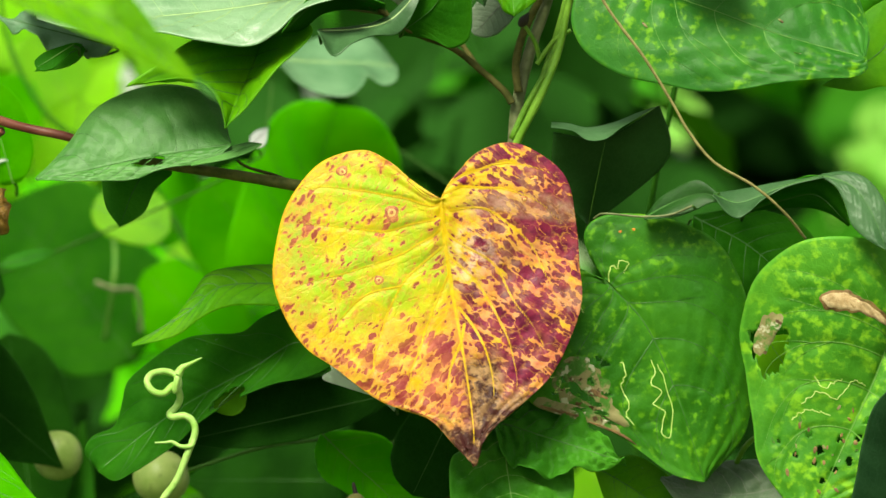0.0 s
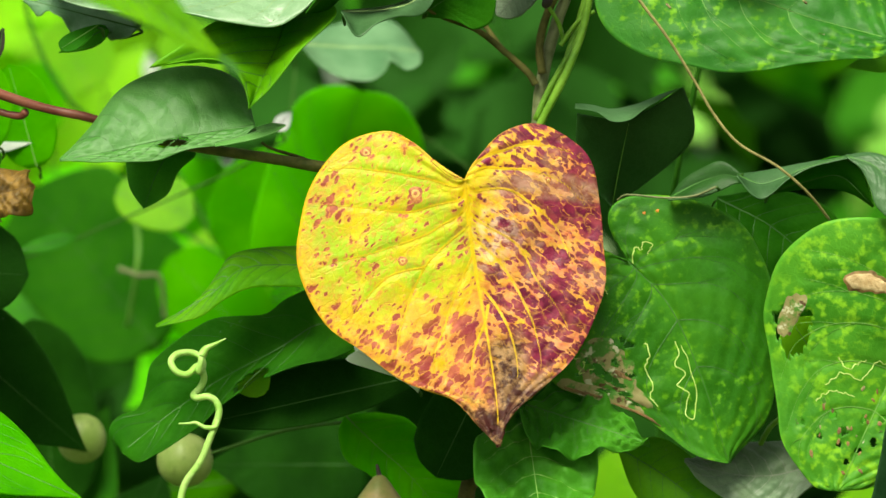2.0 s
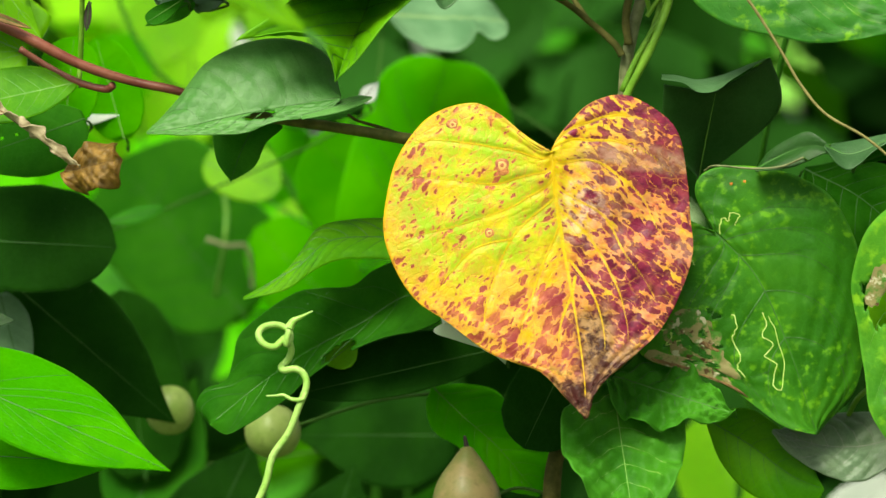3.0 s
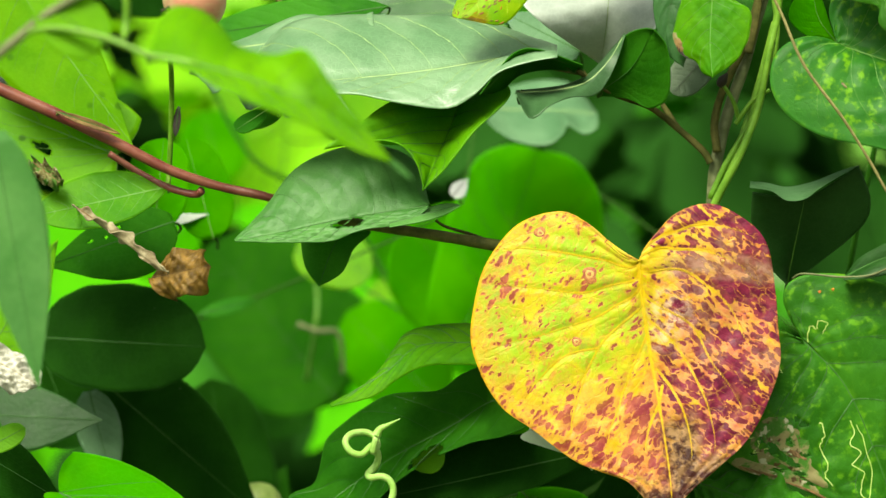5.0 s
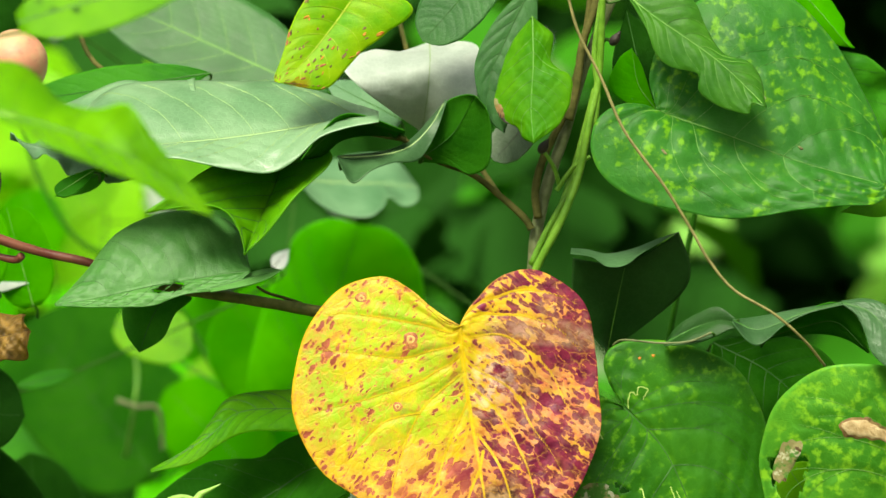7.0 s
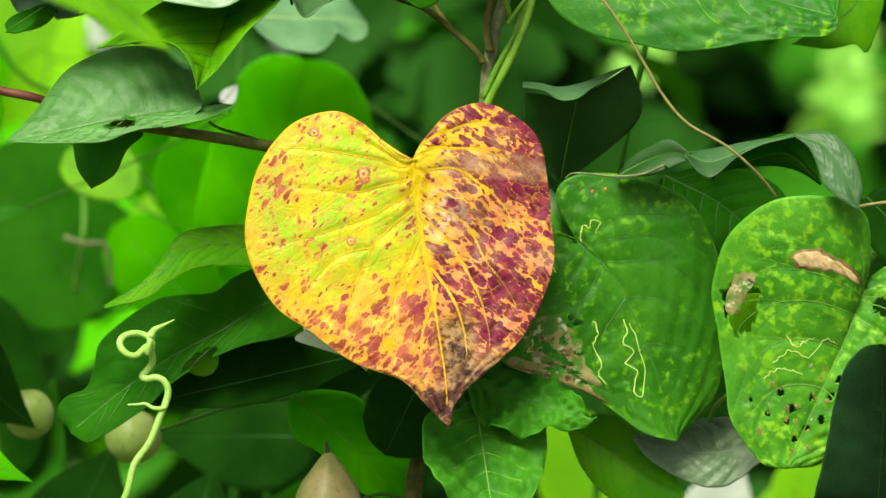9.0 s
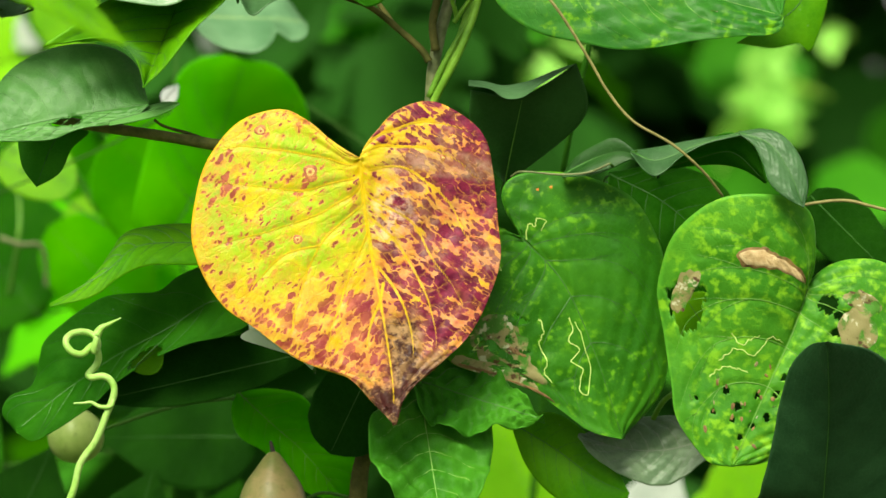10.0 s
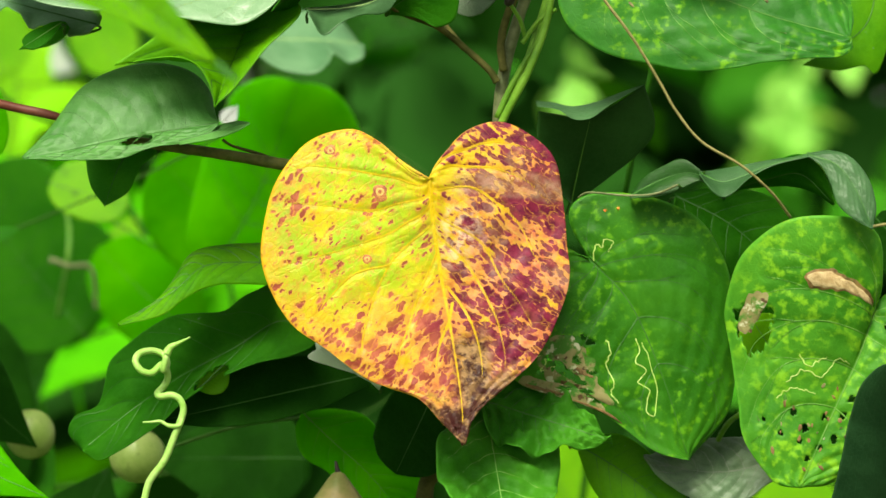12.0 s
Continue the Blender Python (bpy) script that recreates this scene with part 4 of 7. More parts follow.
stem("vine", "fresh green climbing vine stem", [(0.0207, 0.0300, 1.2241), (0.0273, 0.0250, 1.2399), (0.0358, 0.0220, 1.2565), (0.0419, 0.0220, 1.2728), (0.0460, 0.0220, 1.2931), (0.0492, 0.0220, 1.3093), (0.0503, 0.0160, 1.3413)], .0015, .0013, M_GREEN_STEM)
stem("vine", "green vine stem twined beside another", [(0.0248, 0.0280, 1.2397), (0.0293, 0.0271, 1.2499), (0.0350, 0.0262, 1.2601), (0.0395, 0.0253, 1.2682), (0.0415, 0.0244, 1.2784), (0.0467, 0.0236, 1.2886), (0.0487, 0.0227, 1.3007), (0.0474, 0.0218, 1.3150), (0.0490, 0.0209, 1.3292), (0.0520, 0.0200, 1.3474)], .0012, .0010, M_GREEN_STEM)
stem("vine", "pale green climbing vine stem", [(0.0258, 0.0280, 1.2363), (0.0329, 0.0270, 1.2526), (0.0376, 0.0270, 1.2668), (0.0420, 0.0270, 1.2811), (0.0477, 0.0270, 1.3035)], .0012, .0010, M_GREEN_STEM)
stem("leaf_stalk", "short green side shoot", [(0.0349, 0.0260, 1.2688), (0.0330, 0.0240, 1.2749), (0.0294, 0.0220, 1.2805)], .0009, .0007, M_GREEN_STEM)
stem("leaf_stalk", "short green side shoot", [(0.0339, 0.0260, 1.2668), (0.0399, 0.0240, 1.2749), (0.0460, 0.0220, 1.2788)], .0009, .0007, M_GREEN_STEM)
for px in ((0.0290, 0.0180, 1.2820), (0.0547, 0.0180, 1.3208)):
    fruit("dried_bud", "small black dried bud on the twig", px, .0018, M_SOOT, point=.6, squash=1.5, category="bud", axis=(.4, -.3, .6))
stem("thread_vine", "thin dry brown thread of a climbing vine", [(0.0365, 0.0000, 1.3380), (0.0411, 0.0000, 1.3219), (0.0491, 0.0000, 1.3059), (0.0574, -0.0020, 1.2868), (0.0712, -0.0020, 1.2678), (0.0812, 0.0000, 1.2519), (0.0873, 0.0000, 1.2413), (0.0963, 0.0000, 1.2306), (0.1104, 0.0000, 1.2222), (0.1217, 0.0040, 1.2126), (0.1295, 0.0120, 1.2038)], .00055, .00050, M_THREAD, n=80)
stem("thread_vine", "thin reddish climbing vine stem", [(0.1573, 0.0300, 1.1993), (0.1656, 0.0300, 1.2011), (0.1769, 0.0300, 1.2018), (0.1883, 0.0300, 1.1991), (0.2130, 0.0300, 1.1932)], .0006, .0006, M_THREAD)
stem("leaf_stalk", "green leaf stalk below the vine", [(0.1071, 0.0600, 1.1181), (0.1115, 0.0500, 1.1280), (0.1179, 0.0400, 1.1337)], .0010, .0010, M_GREEN_STEM)
stem("twig", "brown twig below the turning leaf", [(0.0258, 0.0350, 1.2098), (0.0137, 0.0500, 1.1670), (0.0051, 0.0600, 1.1146), (0.0002, 0.0600, 1.1041), (-0.0010, 0.0600, 1.0769), (0.0031, 0.0800, 1.0029), (0.02, 0.12, 0.5), (0.03, 0.13, -0.02)], .0026, .0040, M_BROWN_STEM, "twig")
stem("twig", "soft grey-green twig close by", [(-0.2321, -0.2400, 1.2533), (-0.2067, -0.2400, 1.2683), (-0.1898, -0.2400, 1.2800), (-0.1755, -0.2400, 1.2917), (-0.1646, -0.2400, 1.2983), (-0.1511, -0.2400, 1.3080), (-0.1360, -0.2400, 1.3200)], .0017, .0011, M_GREY_STEM, "twig")
stem("leaf_stalk", "lime leaf stalk close by", [(-0.1898, -0.2400, 1.2800), (-0.1810, -0.2402, 1.2868), (-0.1700, -0.2430, 1.2880), (-0.1560, -0.2465, 1.2850), (-0.1429, -0.2500, 1.2798), (-0.1360, -0.2505, 1.2786), (-0.1290, -0.2509, 1.2772)], .0011, .0010, M_GREEN_STEM)
stem("leaf_stalk", "lime green upright leaf stalk", [(-0.1561, -0.2465, 1.2850), (-0.1564, -0.2250, 1.2855), (-0.1567, -0.2000, 1.2883), (-0.1564, -0.2000, 1.3039), (-0.1581, -0.2000, 1.3212), (-0.1602, -0.2000, 1.3351)], .0013, .0011, M_GREEN_STEM)

stem("twig", "thin twig hidden behind the pale leaf", [(-0.0208, 0.0140, 1.2847), (-0.0383, 0.0500, 1.2895), (-0.0659, 0.0600, 1.2974), (-0.0995, 0.0600, 1.3017), (-0.1341, 0.0700, 1.3129), (-0.1459, 0.0800, 1.3349), (-0.1502, 0.1000, 1.3668)], .0011, .0009, M_BROWN_STEM, "twig")
stem("twig", "thin twig hidden behind the silvery leaf", [(0.0135, 0.0400, 1.2653), (-0.0009, 0.0900, 1.2884), (-0.0177, 0.1100, 1.3120), (-0.0282, 0.1200, 1.3497)], .0010, .0009, M_BROWN_STEM, "twig")
# canes of the shrub, hidden among the leaves
for pts in ([(0.062, 0.56, -0.02), (0.050, 0.53, 0.6), (0.0887, 0.4200, 1.1019), (0.0905, 0.2200, 1.1741), (0.0785, 0.1300, 1.2031), (0.0914, 0.1000, 1.2775), (0.0979, 0.1000, 1.3268)],
            [(-0.16, 0.57, -0.02), (-0.13, 0.56, 0.6), (-0.0833, 0.5000, 1.0949), (-0.0978, 0.4900, 1.1550), (-0.1239, 0.4900, 1.2048), (-0.1475, 0.4800, 1.2409), (-0.1861, 0.4600, 1.2627), (-0.2084, 0.4600, 1.3163), (-0.1905, 0.4600, 1.3721)],
            [(-0.02, 0.62, -0.02), (-0.04, 0.58, 0.6), (-0.0725, 0.5200, 1.0739), (-0.0826, 0.5000, 1.1840), (-0.1316, 0.5000, 1.2519)],
            [(0.20, 0.10, -0.02), (0.19, 0.08, 0.6), (0.1936, 0.0700, 1.0661), (0.1839, 0.0600, 1.1301), (0.1659, 0.0500, 1.1641)],
            [(-0.22, 0.05, -0.02), (-0.21, 0.04, 0.6), (-0.2164, 0.0300, 1.0701), (-0.2204, 0.0200, 1.1323), (-0.2592, 0.0200, 1.2110), (-0.2582, 0.0200, 1.2909)],
            [(-0.24, -0.2, -0.02), (-0.25, -0.2, 0.7), (-0.2287, -0.1900, 1.2139), (-0.2027, -0.1690, 1.2600)]):
    stem("shrub_cane", "slender shaded green cane of the shrub", pts, .0022, .0008, M_LEAFY_CANE, "cane")

# ---- the turning leaf in the middle ----
HERO_VEINS = (
    ((-0.0010, 1.2166), (-0.0128, 1.2178), (-0.0288, 1.2206), (-0.0449, 1.2218), (-0.0539, 1.2182)),
    ((-0.0006, 1.2138), (-0.0098, 1.2090), (-0.0208, 1.2062), (-0.0369, 1.2078), (-0.0529, 1.2090)),
    ((-0.0002, 1.2092), (-0.0078, 1.2022), (-0.0168, 1.1972), (-0.0329, 1.1918), (-0.0489, 1.1878), (-0.0573, 1.1842)),
    ((0.0006, 1.2022), (-0.0068, 1.1952), (-0.0138, 1.1882), (-0.0188, 1.1792), (-0.0224, 1.1681), (-0.0244, 1.1581), (-0.0258, 1.1529)),
    ((-0.0152, 1.1866), (-0.0268, 1.1838), (-0.0353, 1.1762), (-0.0413, 1.1681)),
    ((0.0022, 1.1922), (-0.0018, 1.1822), (-0.0058, 1.1722), (-0.0092, 1.1621), (-0.0112, 1.1481)),
    ((0.0076, 1.1732), (0.0044, 1.1621), (0.0016, 1.1501)),
    ((0.0002, 1.2202), (0.0092, 1.2270), (0.0192, 1.2302), (0.0312, 1.2294), (0.0413, 1.2250)),
    ((-0.0000, 1.2186), (0.0112, 1.2218), (0.0232, 1.2210), (0.0342, 1.2166), (0.0443, 1.2058)),
    ((-0.0002, 1.2154), (0.0132, 1.2146), (0.0242, 1.2082), (0.0322, 1.2002), (0.0369, 1.1902), (0.0433, 1.1842)),
    ((0.0002, 1.2082), (0.0092, 1.2002), (0.0192, 1.1932), (0.0248, 1.1822), (0.0322, 1.1722), (0.0363, 1.1641)),
    ((0.0016, 1.1982), (0.0102, 1.1902), (0.0172, 1.1802), (0.0222, 1.1702), (0.0252, 1.1601), (0.0260, 1.1501)),
    ((0.0056, 1.1792), (0.0116, 1.1712), (0.0164, 1.1601), (0.0180, 1.1481)),
)
hero, hero_leaf = loft_leaf("heart_leaf", "heart-shaped leaf turning yellow and wine-red with a withered tip",
          [(-0.0006, 0.0000, 1.2174), (0.0008, 0.0020, 1.2014), (0.0040, 0.0030, 1.1807), (0.0080, 0.0010, 1.1575), (0.0106, -0.0020, 1.1386), (0.0112, -0.0060, 1.1236)],
          [(-0.0006, 0.0000, 1.2174), (0.0010, 0.0010, 1.2218), (0.0054, 0.0020, 1.2275), (0.0137, 0.0040, 1.2353), (0.0260, 0.0060, 1.2376), (0.0382, 0.0060, 1.2314), (0.0455, 0.0060, 1.2219), (0.0477, 0.0075, 1.2064), (0.0486, 0.0050, 1.1944), (0.0492, 0.0030, 1.1821), (0.0463, 0.0020, 1.1705), (0.0381, 0.0000, 1.1549), (0.0244, -0.0030, 1.1420), (0.0158, -0.0040, 1.1345), (0.0112, -0.0060, 1.1236)],
          [(-0.0006, 0.0000, 1.2174), (-0.0042, 0.0000, 1.2198), (-0.0110, 0.0010, 1.2244), (-0.0193, 0.0020, 1.2313), (-0.0295, 0.0040, 1.2353), (-0.0452, 0.0040, 1.2293), (-0.0556, 0.0020, 1.2150), (-0.0605, 0.0010, 1.1958), (-0.0577, 0.0000, 1.1794), (-0.0492, -0.0010, 1.1658), (-0.0382, -0.0020, 1.1576), (-0.0220, -0.0030, 1.1460), (-0.0056, -0.0040, 1.1403), (0.0046, -0.0050, 1.1299), (0.0112, -0.0060, 1.1236)],
          M_AUTUMN, M_AUTUMN_VEIN, (), drawn=HERO_VEINS, rib_end=0.92, res=(170, 150), rib=0.00024, vein_w=0.55, puff=0.0005, halo=0.0015, twigs=0, bulge=0.03, ragged=0.006, quilt=0.0004, seed=11, thick=0.0005)


def patch(leaf, parent, ends, width, material, name, label, lift=0.0005, seed=0, holes=()):
    """An uneven withered patch lying on a leaf, from one (a, b) to another."""
    rr = random.Random(seed)
    ph = [rr.uniform(0, 6.28) for _ in range(4)]
    length, wide = leaf.p[0], 0.5 * (leaf.p[1] + leaf.p[2])
    (a0, b0), (a1, b1) = ends
    ua, ub = (a1 - a0) * length, (b1 - b0) * wide
    d = math.hypot(ua, ub) or 1e-6
    na, nb = -ub / d, ua / d
    n, k = 36, 10
    verts, faces = [], []
    for i in range(n + 1):
        t = i / n
        s = math.sin(math.pi * min(max(t, 0.01), 0.99)) ** 0.55
        for j in range(k + 1):
            o = (j / k * 2 - 1) * width * s
            o *= 1 + 0.12 * math.sin(9 * t + ph[0]) + 0.09 * math.sin(23 * t + ph[1] + (j > k / 2) * ph[2])
            a = min(max(a0 + (ua * t + na * o) / length, 0.0), 0.99)
            b = min(max(b0 + (ub * t + nb * o) / wide, -0.995), 0.995)
            edge = min(1, 4 * (1 - abs(j / k * 2 - 1)), 8 * t, 8 * (1 - t))
            verts.append(leaf.at(a, b) + leaf.normal(a, b) * (rise_on(leaf, a, b) + lift * (0.25 + edge * (0.8 + 0.15 * math.sin(31 * t + 5 * j)))))
            if i < n and j < k and not any(((a - h[0]) / h[2]) ** 2 + ((b - h[1]) / h[3]) ** 2 < 1.05 for h in holes):
                q = i * (k + 1) + j
                faces.append((q, q + 1, q + k + 2, q + k + 1))
    return mesh_of(name, verts, faces, material, parent, label)


def mine(leaf, parent, pts, width, material=None):
    """The pale winding track of a leaf miner."""
    rr = random.Random(len(pts) * 7 + int(pts[0][0] * 100))
    fine = bez([(a, b, 0) for a, b in pts], 26)
    fine = [Vector((q.x + rr.uniform(-.003, .003), q.y + rr.uniform(-.009, .009), 0)) for q in fine]
    line = np.array([tuple(q) for q in bez(fine, 110)])
    f = lambda t: (np.clip(np.interp(t, np.linspace(0, 1, len(line)), line[:, 0]), 0.0, 0.99), np.clip(np.interp(t, np.linspace(0, 1, len(line)), line[:, 1]), -0.98, 0.98))
    v, q = strip(leaf, f, width, width * 0.8, 0.0003, len(line))
    return mesh_of("leaf_mine", v, q, material or M_MINE, parent, "pale winding leaf-miner track")


# galls: small ringed bumps
def gall(leaf, parent, a, b, r, material, label, height):
    """A small round domed gall."""
    p, q = Vector(leaf.at(a, b)), Vector(leaf.normal(a, b))
    p += q * float(rise_on(leaf, a, b))
    side = q.orthogonal().normalized()
    other = q.cross(side)
    verts, faces, n = [p + q * height], [], 20
    for j in range(1, 5):
        for i in range(n):
            t = 2 * math.pi * i / n
            w = r * j / 4 * (1 + 0.08 * math.sin(3 * t + r * 9000))
            verts.append(p + (side * math.cos(t) + other * math.sin(t)) * w + q * (height * (1 - (j / 4) ** 2) - 0.0002 * (j == 4)))
    for i in range(n):
        faces.append((0, 1 + i, 1 + (i + 1) % n))
        for j in range(3):
            k = 1 + j * n
            faces.append((k + i, k + n + i, k + n + (i + 1) % n, k + (i + 1) % n))
    return mesh_of("gall", verts, faces, material, parent, label)


for place, r in (((-0.0182, 0.0000, 1.2128), 0.0034), ((-0.0357, 0.0000, 1.2274), 0.0026), ((-0.0228, 0.0000, 1.1890), 0.0022), ((0.0288, 0.0000, 1.2176), 0.0013)):
    a, c = hero_leaf.find(place)
    gall(hero_leaf, hero, a, c, r, M_GALL, "wine-brown rim of a gall", .00015)
    gall(hero_leaf, hero, a, c, r * .62, M_GALL_RING, "tan ring of a gall", .00025)
    gall(hero_leaf, hero, a, c, r * .34, M_GALL, "wine-brown centre of a gall", .00035)

# ---- leaves around it: sharp ones first ----
B_HOLES = (((0.0477, 0.0300, 1.1501), 0.00200, 0.00240), ((0.0517, 0.0300, 1.1470), 0.00240, 0.00180), ((0.0548, 0.0300, 1.1444), 0.00180, 0.00280), ((0.0573, 0.0300, 1.1409), 0.00160, 0.00200), ((0.0497, 0.0300, 1.1423), 0.00180, 0.00120), ((0.0436, 0.0300, 1.1526), 0.00140, 0.00160), ((0.0589, 0.0300, 1.1476), 0.00140, 0.00160), ((0.0538, 0.0300, 1.1526), 0.00140, 0.00120), ((0.0613, 0.0300, 1.1373), 0.00120, 0.00160), ((0.0405, 0.0300, 1.1481), 0.00160, 0.00100), ((0.0579, 0.0300, 1.1583), 0.00180, 0.00120), ((0.0559, 0.0300, 1.1603), 0.00120, 0.00100))
b_thing, b_leaf = loft_leaf("vine_leaf", "green heart-shaped vine leaf with leaf-miner tracks and an eaten brown edge",
          [(0.0581, 0.0300, 1.1890), (0.0734, 0.0307, 1.1725), (0.0853, 0.0313, 1.1458), (0.0949, 0.0320, 1.1156)],
          [(0.0580, 0.0280, 1.1890), (0.0447, 0.0278, 1.1932), (0.0323, 0.0276, 1.1790), (0.0285, 0.0273, 1.1585), (0.0321, 0.0271, 1.1442), (0.0485, 0.0269, 1.1384), (0.0628, 0.0267, 1.1328), (0.0730, 0.0264, 1.1256), (0.0836, 0.0262, 1.1183), (0.0944, 0.0260, 1.1160)],
          [(0.0581, 0.0300, 1.1890), (0.0510, 0.0310, 1.2034), (0.0562, 0.0320, 1.2112), (0.0738, 0.0330, 1.2125), (0.0965, 0.0340, 1.2052), (0.1088, 0.0350, 1.1866), (0.1125, 0.0360, 1.1598), (0.1099, 0.0370, 1.1330), (0.0954, 0.0380, 1.1153)],
          M_VINE, M_VEIN_DIM, VINE_VEINS, res=(100, 84), rib=.0005, vein_w=.6, bulge=.05, puff=.0004, quilt=.0004, twigs=2, ragged=.008, seed=12, holes=B_HOLES)
for p, q, w, mat, lift in (((0.0353, 0.0300, 1.1465), (0.0630, 0.0300, 1.1336), .0085, M_EATEN, .0004), ((0.0446, 0.0300, 1.1604), (0.0599, 0.0300, 1.1439), .0095, M_LACE, .0003), ((0.0538, 0.0300, 1.1583), (0.0661, 0.0300, 1.1357), .0048, M_EATEN, .0005),
                           ((0.0339, 0.0300, 1.1441), (0.0527, 0.0300, 1.1386), .0016, M_DEAD, .0006), ((0.0507, 0.0300, 1.1382), (0.0701, 0.0300, 1.1291), .0016, M_DEAD, .0006), ((0.0528, 0.0300, 1.1501), (0.0599, 0.0300, 1.1456), .0013, M_DEAD, .0007)):
    patch(b_leaf, b_thing, (b_leaf.find(p), b_leaf.find(q)), w, mat, "withered_patch", "olive and tan eaten patch with brown edges", lift, int(w * 1e5), [(*b_leaf.find(h[0]), h[1] / b_leaf.p[0], h[1] / b_leaf.p[1]) for h in B_HOLES])
for line in ([(0.0601, 0.0300, 1.1880), (0.0606, 0.0300, 1.1935), (0.0632, 0.0300, 1.1927), (0.0636, 0.0300, 1.1956), (0.0673, 0.0300, 1.1947), (0.0653, 0.0300, 1.1914)],
             [(0.0643, 0.0300, 1.1591), (0.0659, 0.0300, 1.1552), (0.0647, 0.0300, 1.1500), (0.0671, 0.0300, 1.1439), (0.0663, 0.0300, 1.1398), (0.0689, 0.0300, 1.1365)],
             [(0.0750, 0.0300, 1.1598), (0.0770, 0.0300, 1.1561), (0.0754, 0.0300, 1.1510), (0.0791, 0.0300, 1.1479), (0.0762, 0.0300, 1.1438), (0.0803, 0.0300, 1.1407), (0.0790, 0.0300, 1.1335), (0.0823, 0.0300, 1.1323), (0.0829, 0.0300, 1.1417), (0.0803, 0.0300, 1.1520), (0.0779, 0.0300, 1.1582)],
             [(0.0384, 0.0300, 1.1543), (0.0425, 0.0300, 1.1522), (0.0405, 0.0300, 1.1481), (0.0456, 0.0300, 1.1497)], [(0.0463, 0.0300, 1.1768), (0.0488, 0.0300, 1.1798), (0.0508, 0.0300, 1.1768)]):
    mine(b_leaf, b_thing, [b_leaf.find(q) for q in line], .00036)

loft_leaf("vine_leaf", "shaded green vine leaf behind a larger one",
          [(0.0921, 0.0550, 1.2119), (0.1107, 0.0533, 1.2024), (0.1240, 0.0517, 1.1909), (0.1353, 0.0500, 1.1763)],
          [(0.0924, 0.0600, 1.2124), (0.1132, 0.0575, 1.2152), (0.1328, 0.0550, 1.2086), (0.1408, 0.0525, 1.1929), (0.1353, 0.0500, 1.1763)],
          [(0.0917, 0.0500, 1.2109), (0.0916, 0.0500, 1.1974), (0.1020, 0.0500, 1.1765), (0.1144, 0.0500, 1.1598), (0.1269, 0.0500, 1.1639), (0.1353, 0.0500, 1.1763)],
          M_DEEP, M_VEIN_DIM, PINNATE, rib=.0004, vein_w=.5, bulge=.05, puff=.0004, seed=13)

C_HOLES = (((0.1171, 0.0100, 1.1627), 0.00520, 0.00840), ((0.1207, 0.0100, 1.1677), 0.00320, 0.00440), ((0.1122, 0.0100, 1.1688), 0.00240, 0.00200), ((0.1151, 0.0100, 1.1718), 0.00200, 0.00140), ((0.1685, 0.0100, 1.1644), 0.00360, 0.00320), ((0.1735, 0.0100, 1.1603), 0.00280, 0.00200), ((0.1796, 0.0100, 1.1542), 0.00440, 0.00280), ((0.1715, 0.0100, 1.1543), 0.00240, 0.00160), ((0.1827, 0.0100, 1.1643), 0.00280, 0.00180), ((0.1776, 0.0100, 1.1664), 0.00180, 0.00140), ((0.1308, 0.0100, 1.1342), 0.00115, 0.00144), ((0.1348, 0.0100, 1.1281), 0.00130, 0.00158), ((0.1419, 0.0100, 1.1321), 0.00101, 0.00130), ((0.1328, 0.0100, 1.1231), 0.00086, 0.00115), ((0.1399, 0.0100, 1.1210), 0.00130, 0.00101), ((0.1263, 0.0100, 1.1262), 0.00101, 0.00086), ((0.1454, 0.0100, 1.1240), 0.00115, 0.00144), ((0.1490, 0.0100, 1.1321), 0.00101, 0.00130), ((0.1358, 0.0100, 1.1170), 0.00115, 0.00086), ((0.1206, 0.0100, 1.1313), 0.00072, 0.00086), ((0.1521, 0.0100, 1.1382), 0.00101, 0.00115))
c_thing, c_leaf = loft_leaf("vine_leaf", "yellow-mottled vine leaf full of insect holes with a tan dead patch",
          [(0.1615, 0.0220, 1.1712), (0.1553, 0.0187, 1.1540), (0.1446, 0.0153, 1.1318), (0.1329, 0.0120, 1.1069)],
          [(0.1615, 0.0220, 1.1712), (0.1637, 0.0180, 1.1825), (0.1620, 0.0140, 1.1968), (0.1535, 0.0110, 1.2030), (0.1391, 0.0100, 1.2047), (0.1221, 0.0120, 1.1995), (0.1112, 0.0160, 1.1879), (0.1066, 0.0200, 1.1726), (0.1084, 0.0200, 1.1573), (0.1112, 0.0180, 1.1390), (0.1126, 0.0160, 1.1249), (0.1209, 0.0140, 1.1117), (0.1258, 0.0120, 1.1074), (0.1329, 0.0120, 1.1069)],
          [(0.1620, 0.0260, 1.1711), (0.1684, 0.0246, 1.1779), (0.1791, 0.0232, 1.1809), (0.1916, 0.0218, 1.1782), (0.2016, 0.0204, 1.1639), (0.1983, 0.0190, 1.1415), (0.1827, 0.0176, 1.1233), (0.1620, 0.0162, 1.1154), (0.1506, 0.0148, 1.1103), (0.1422, 0.0134, 1.1072), (0.1329, 0.0120, 1.1069)],
          M_SPOT_PALE, M_VEIN, VINE_VEINS, res=(110, 90), rib=.0005, vein_w=.6, bulge=.05, puff=.0006, quilt=.0004, twigs=2, ragged=.01, seed=14,
          holes=C_HOLES)


def spot_on(leaf, thing, p, q, width, mat, name, label, lift, seed):
    return patch(leaf, thing, (leaf.find(p), leaf.find(q)), width, mat, name, label, lift, seed)


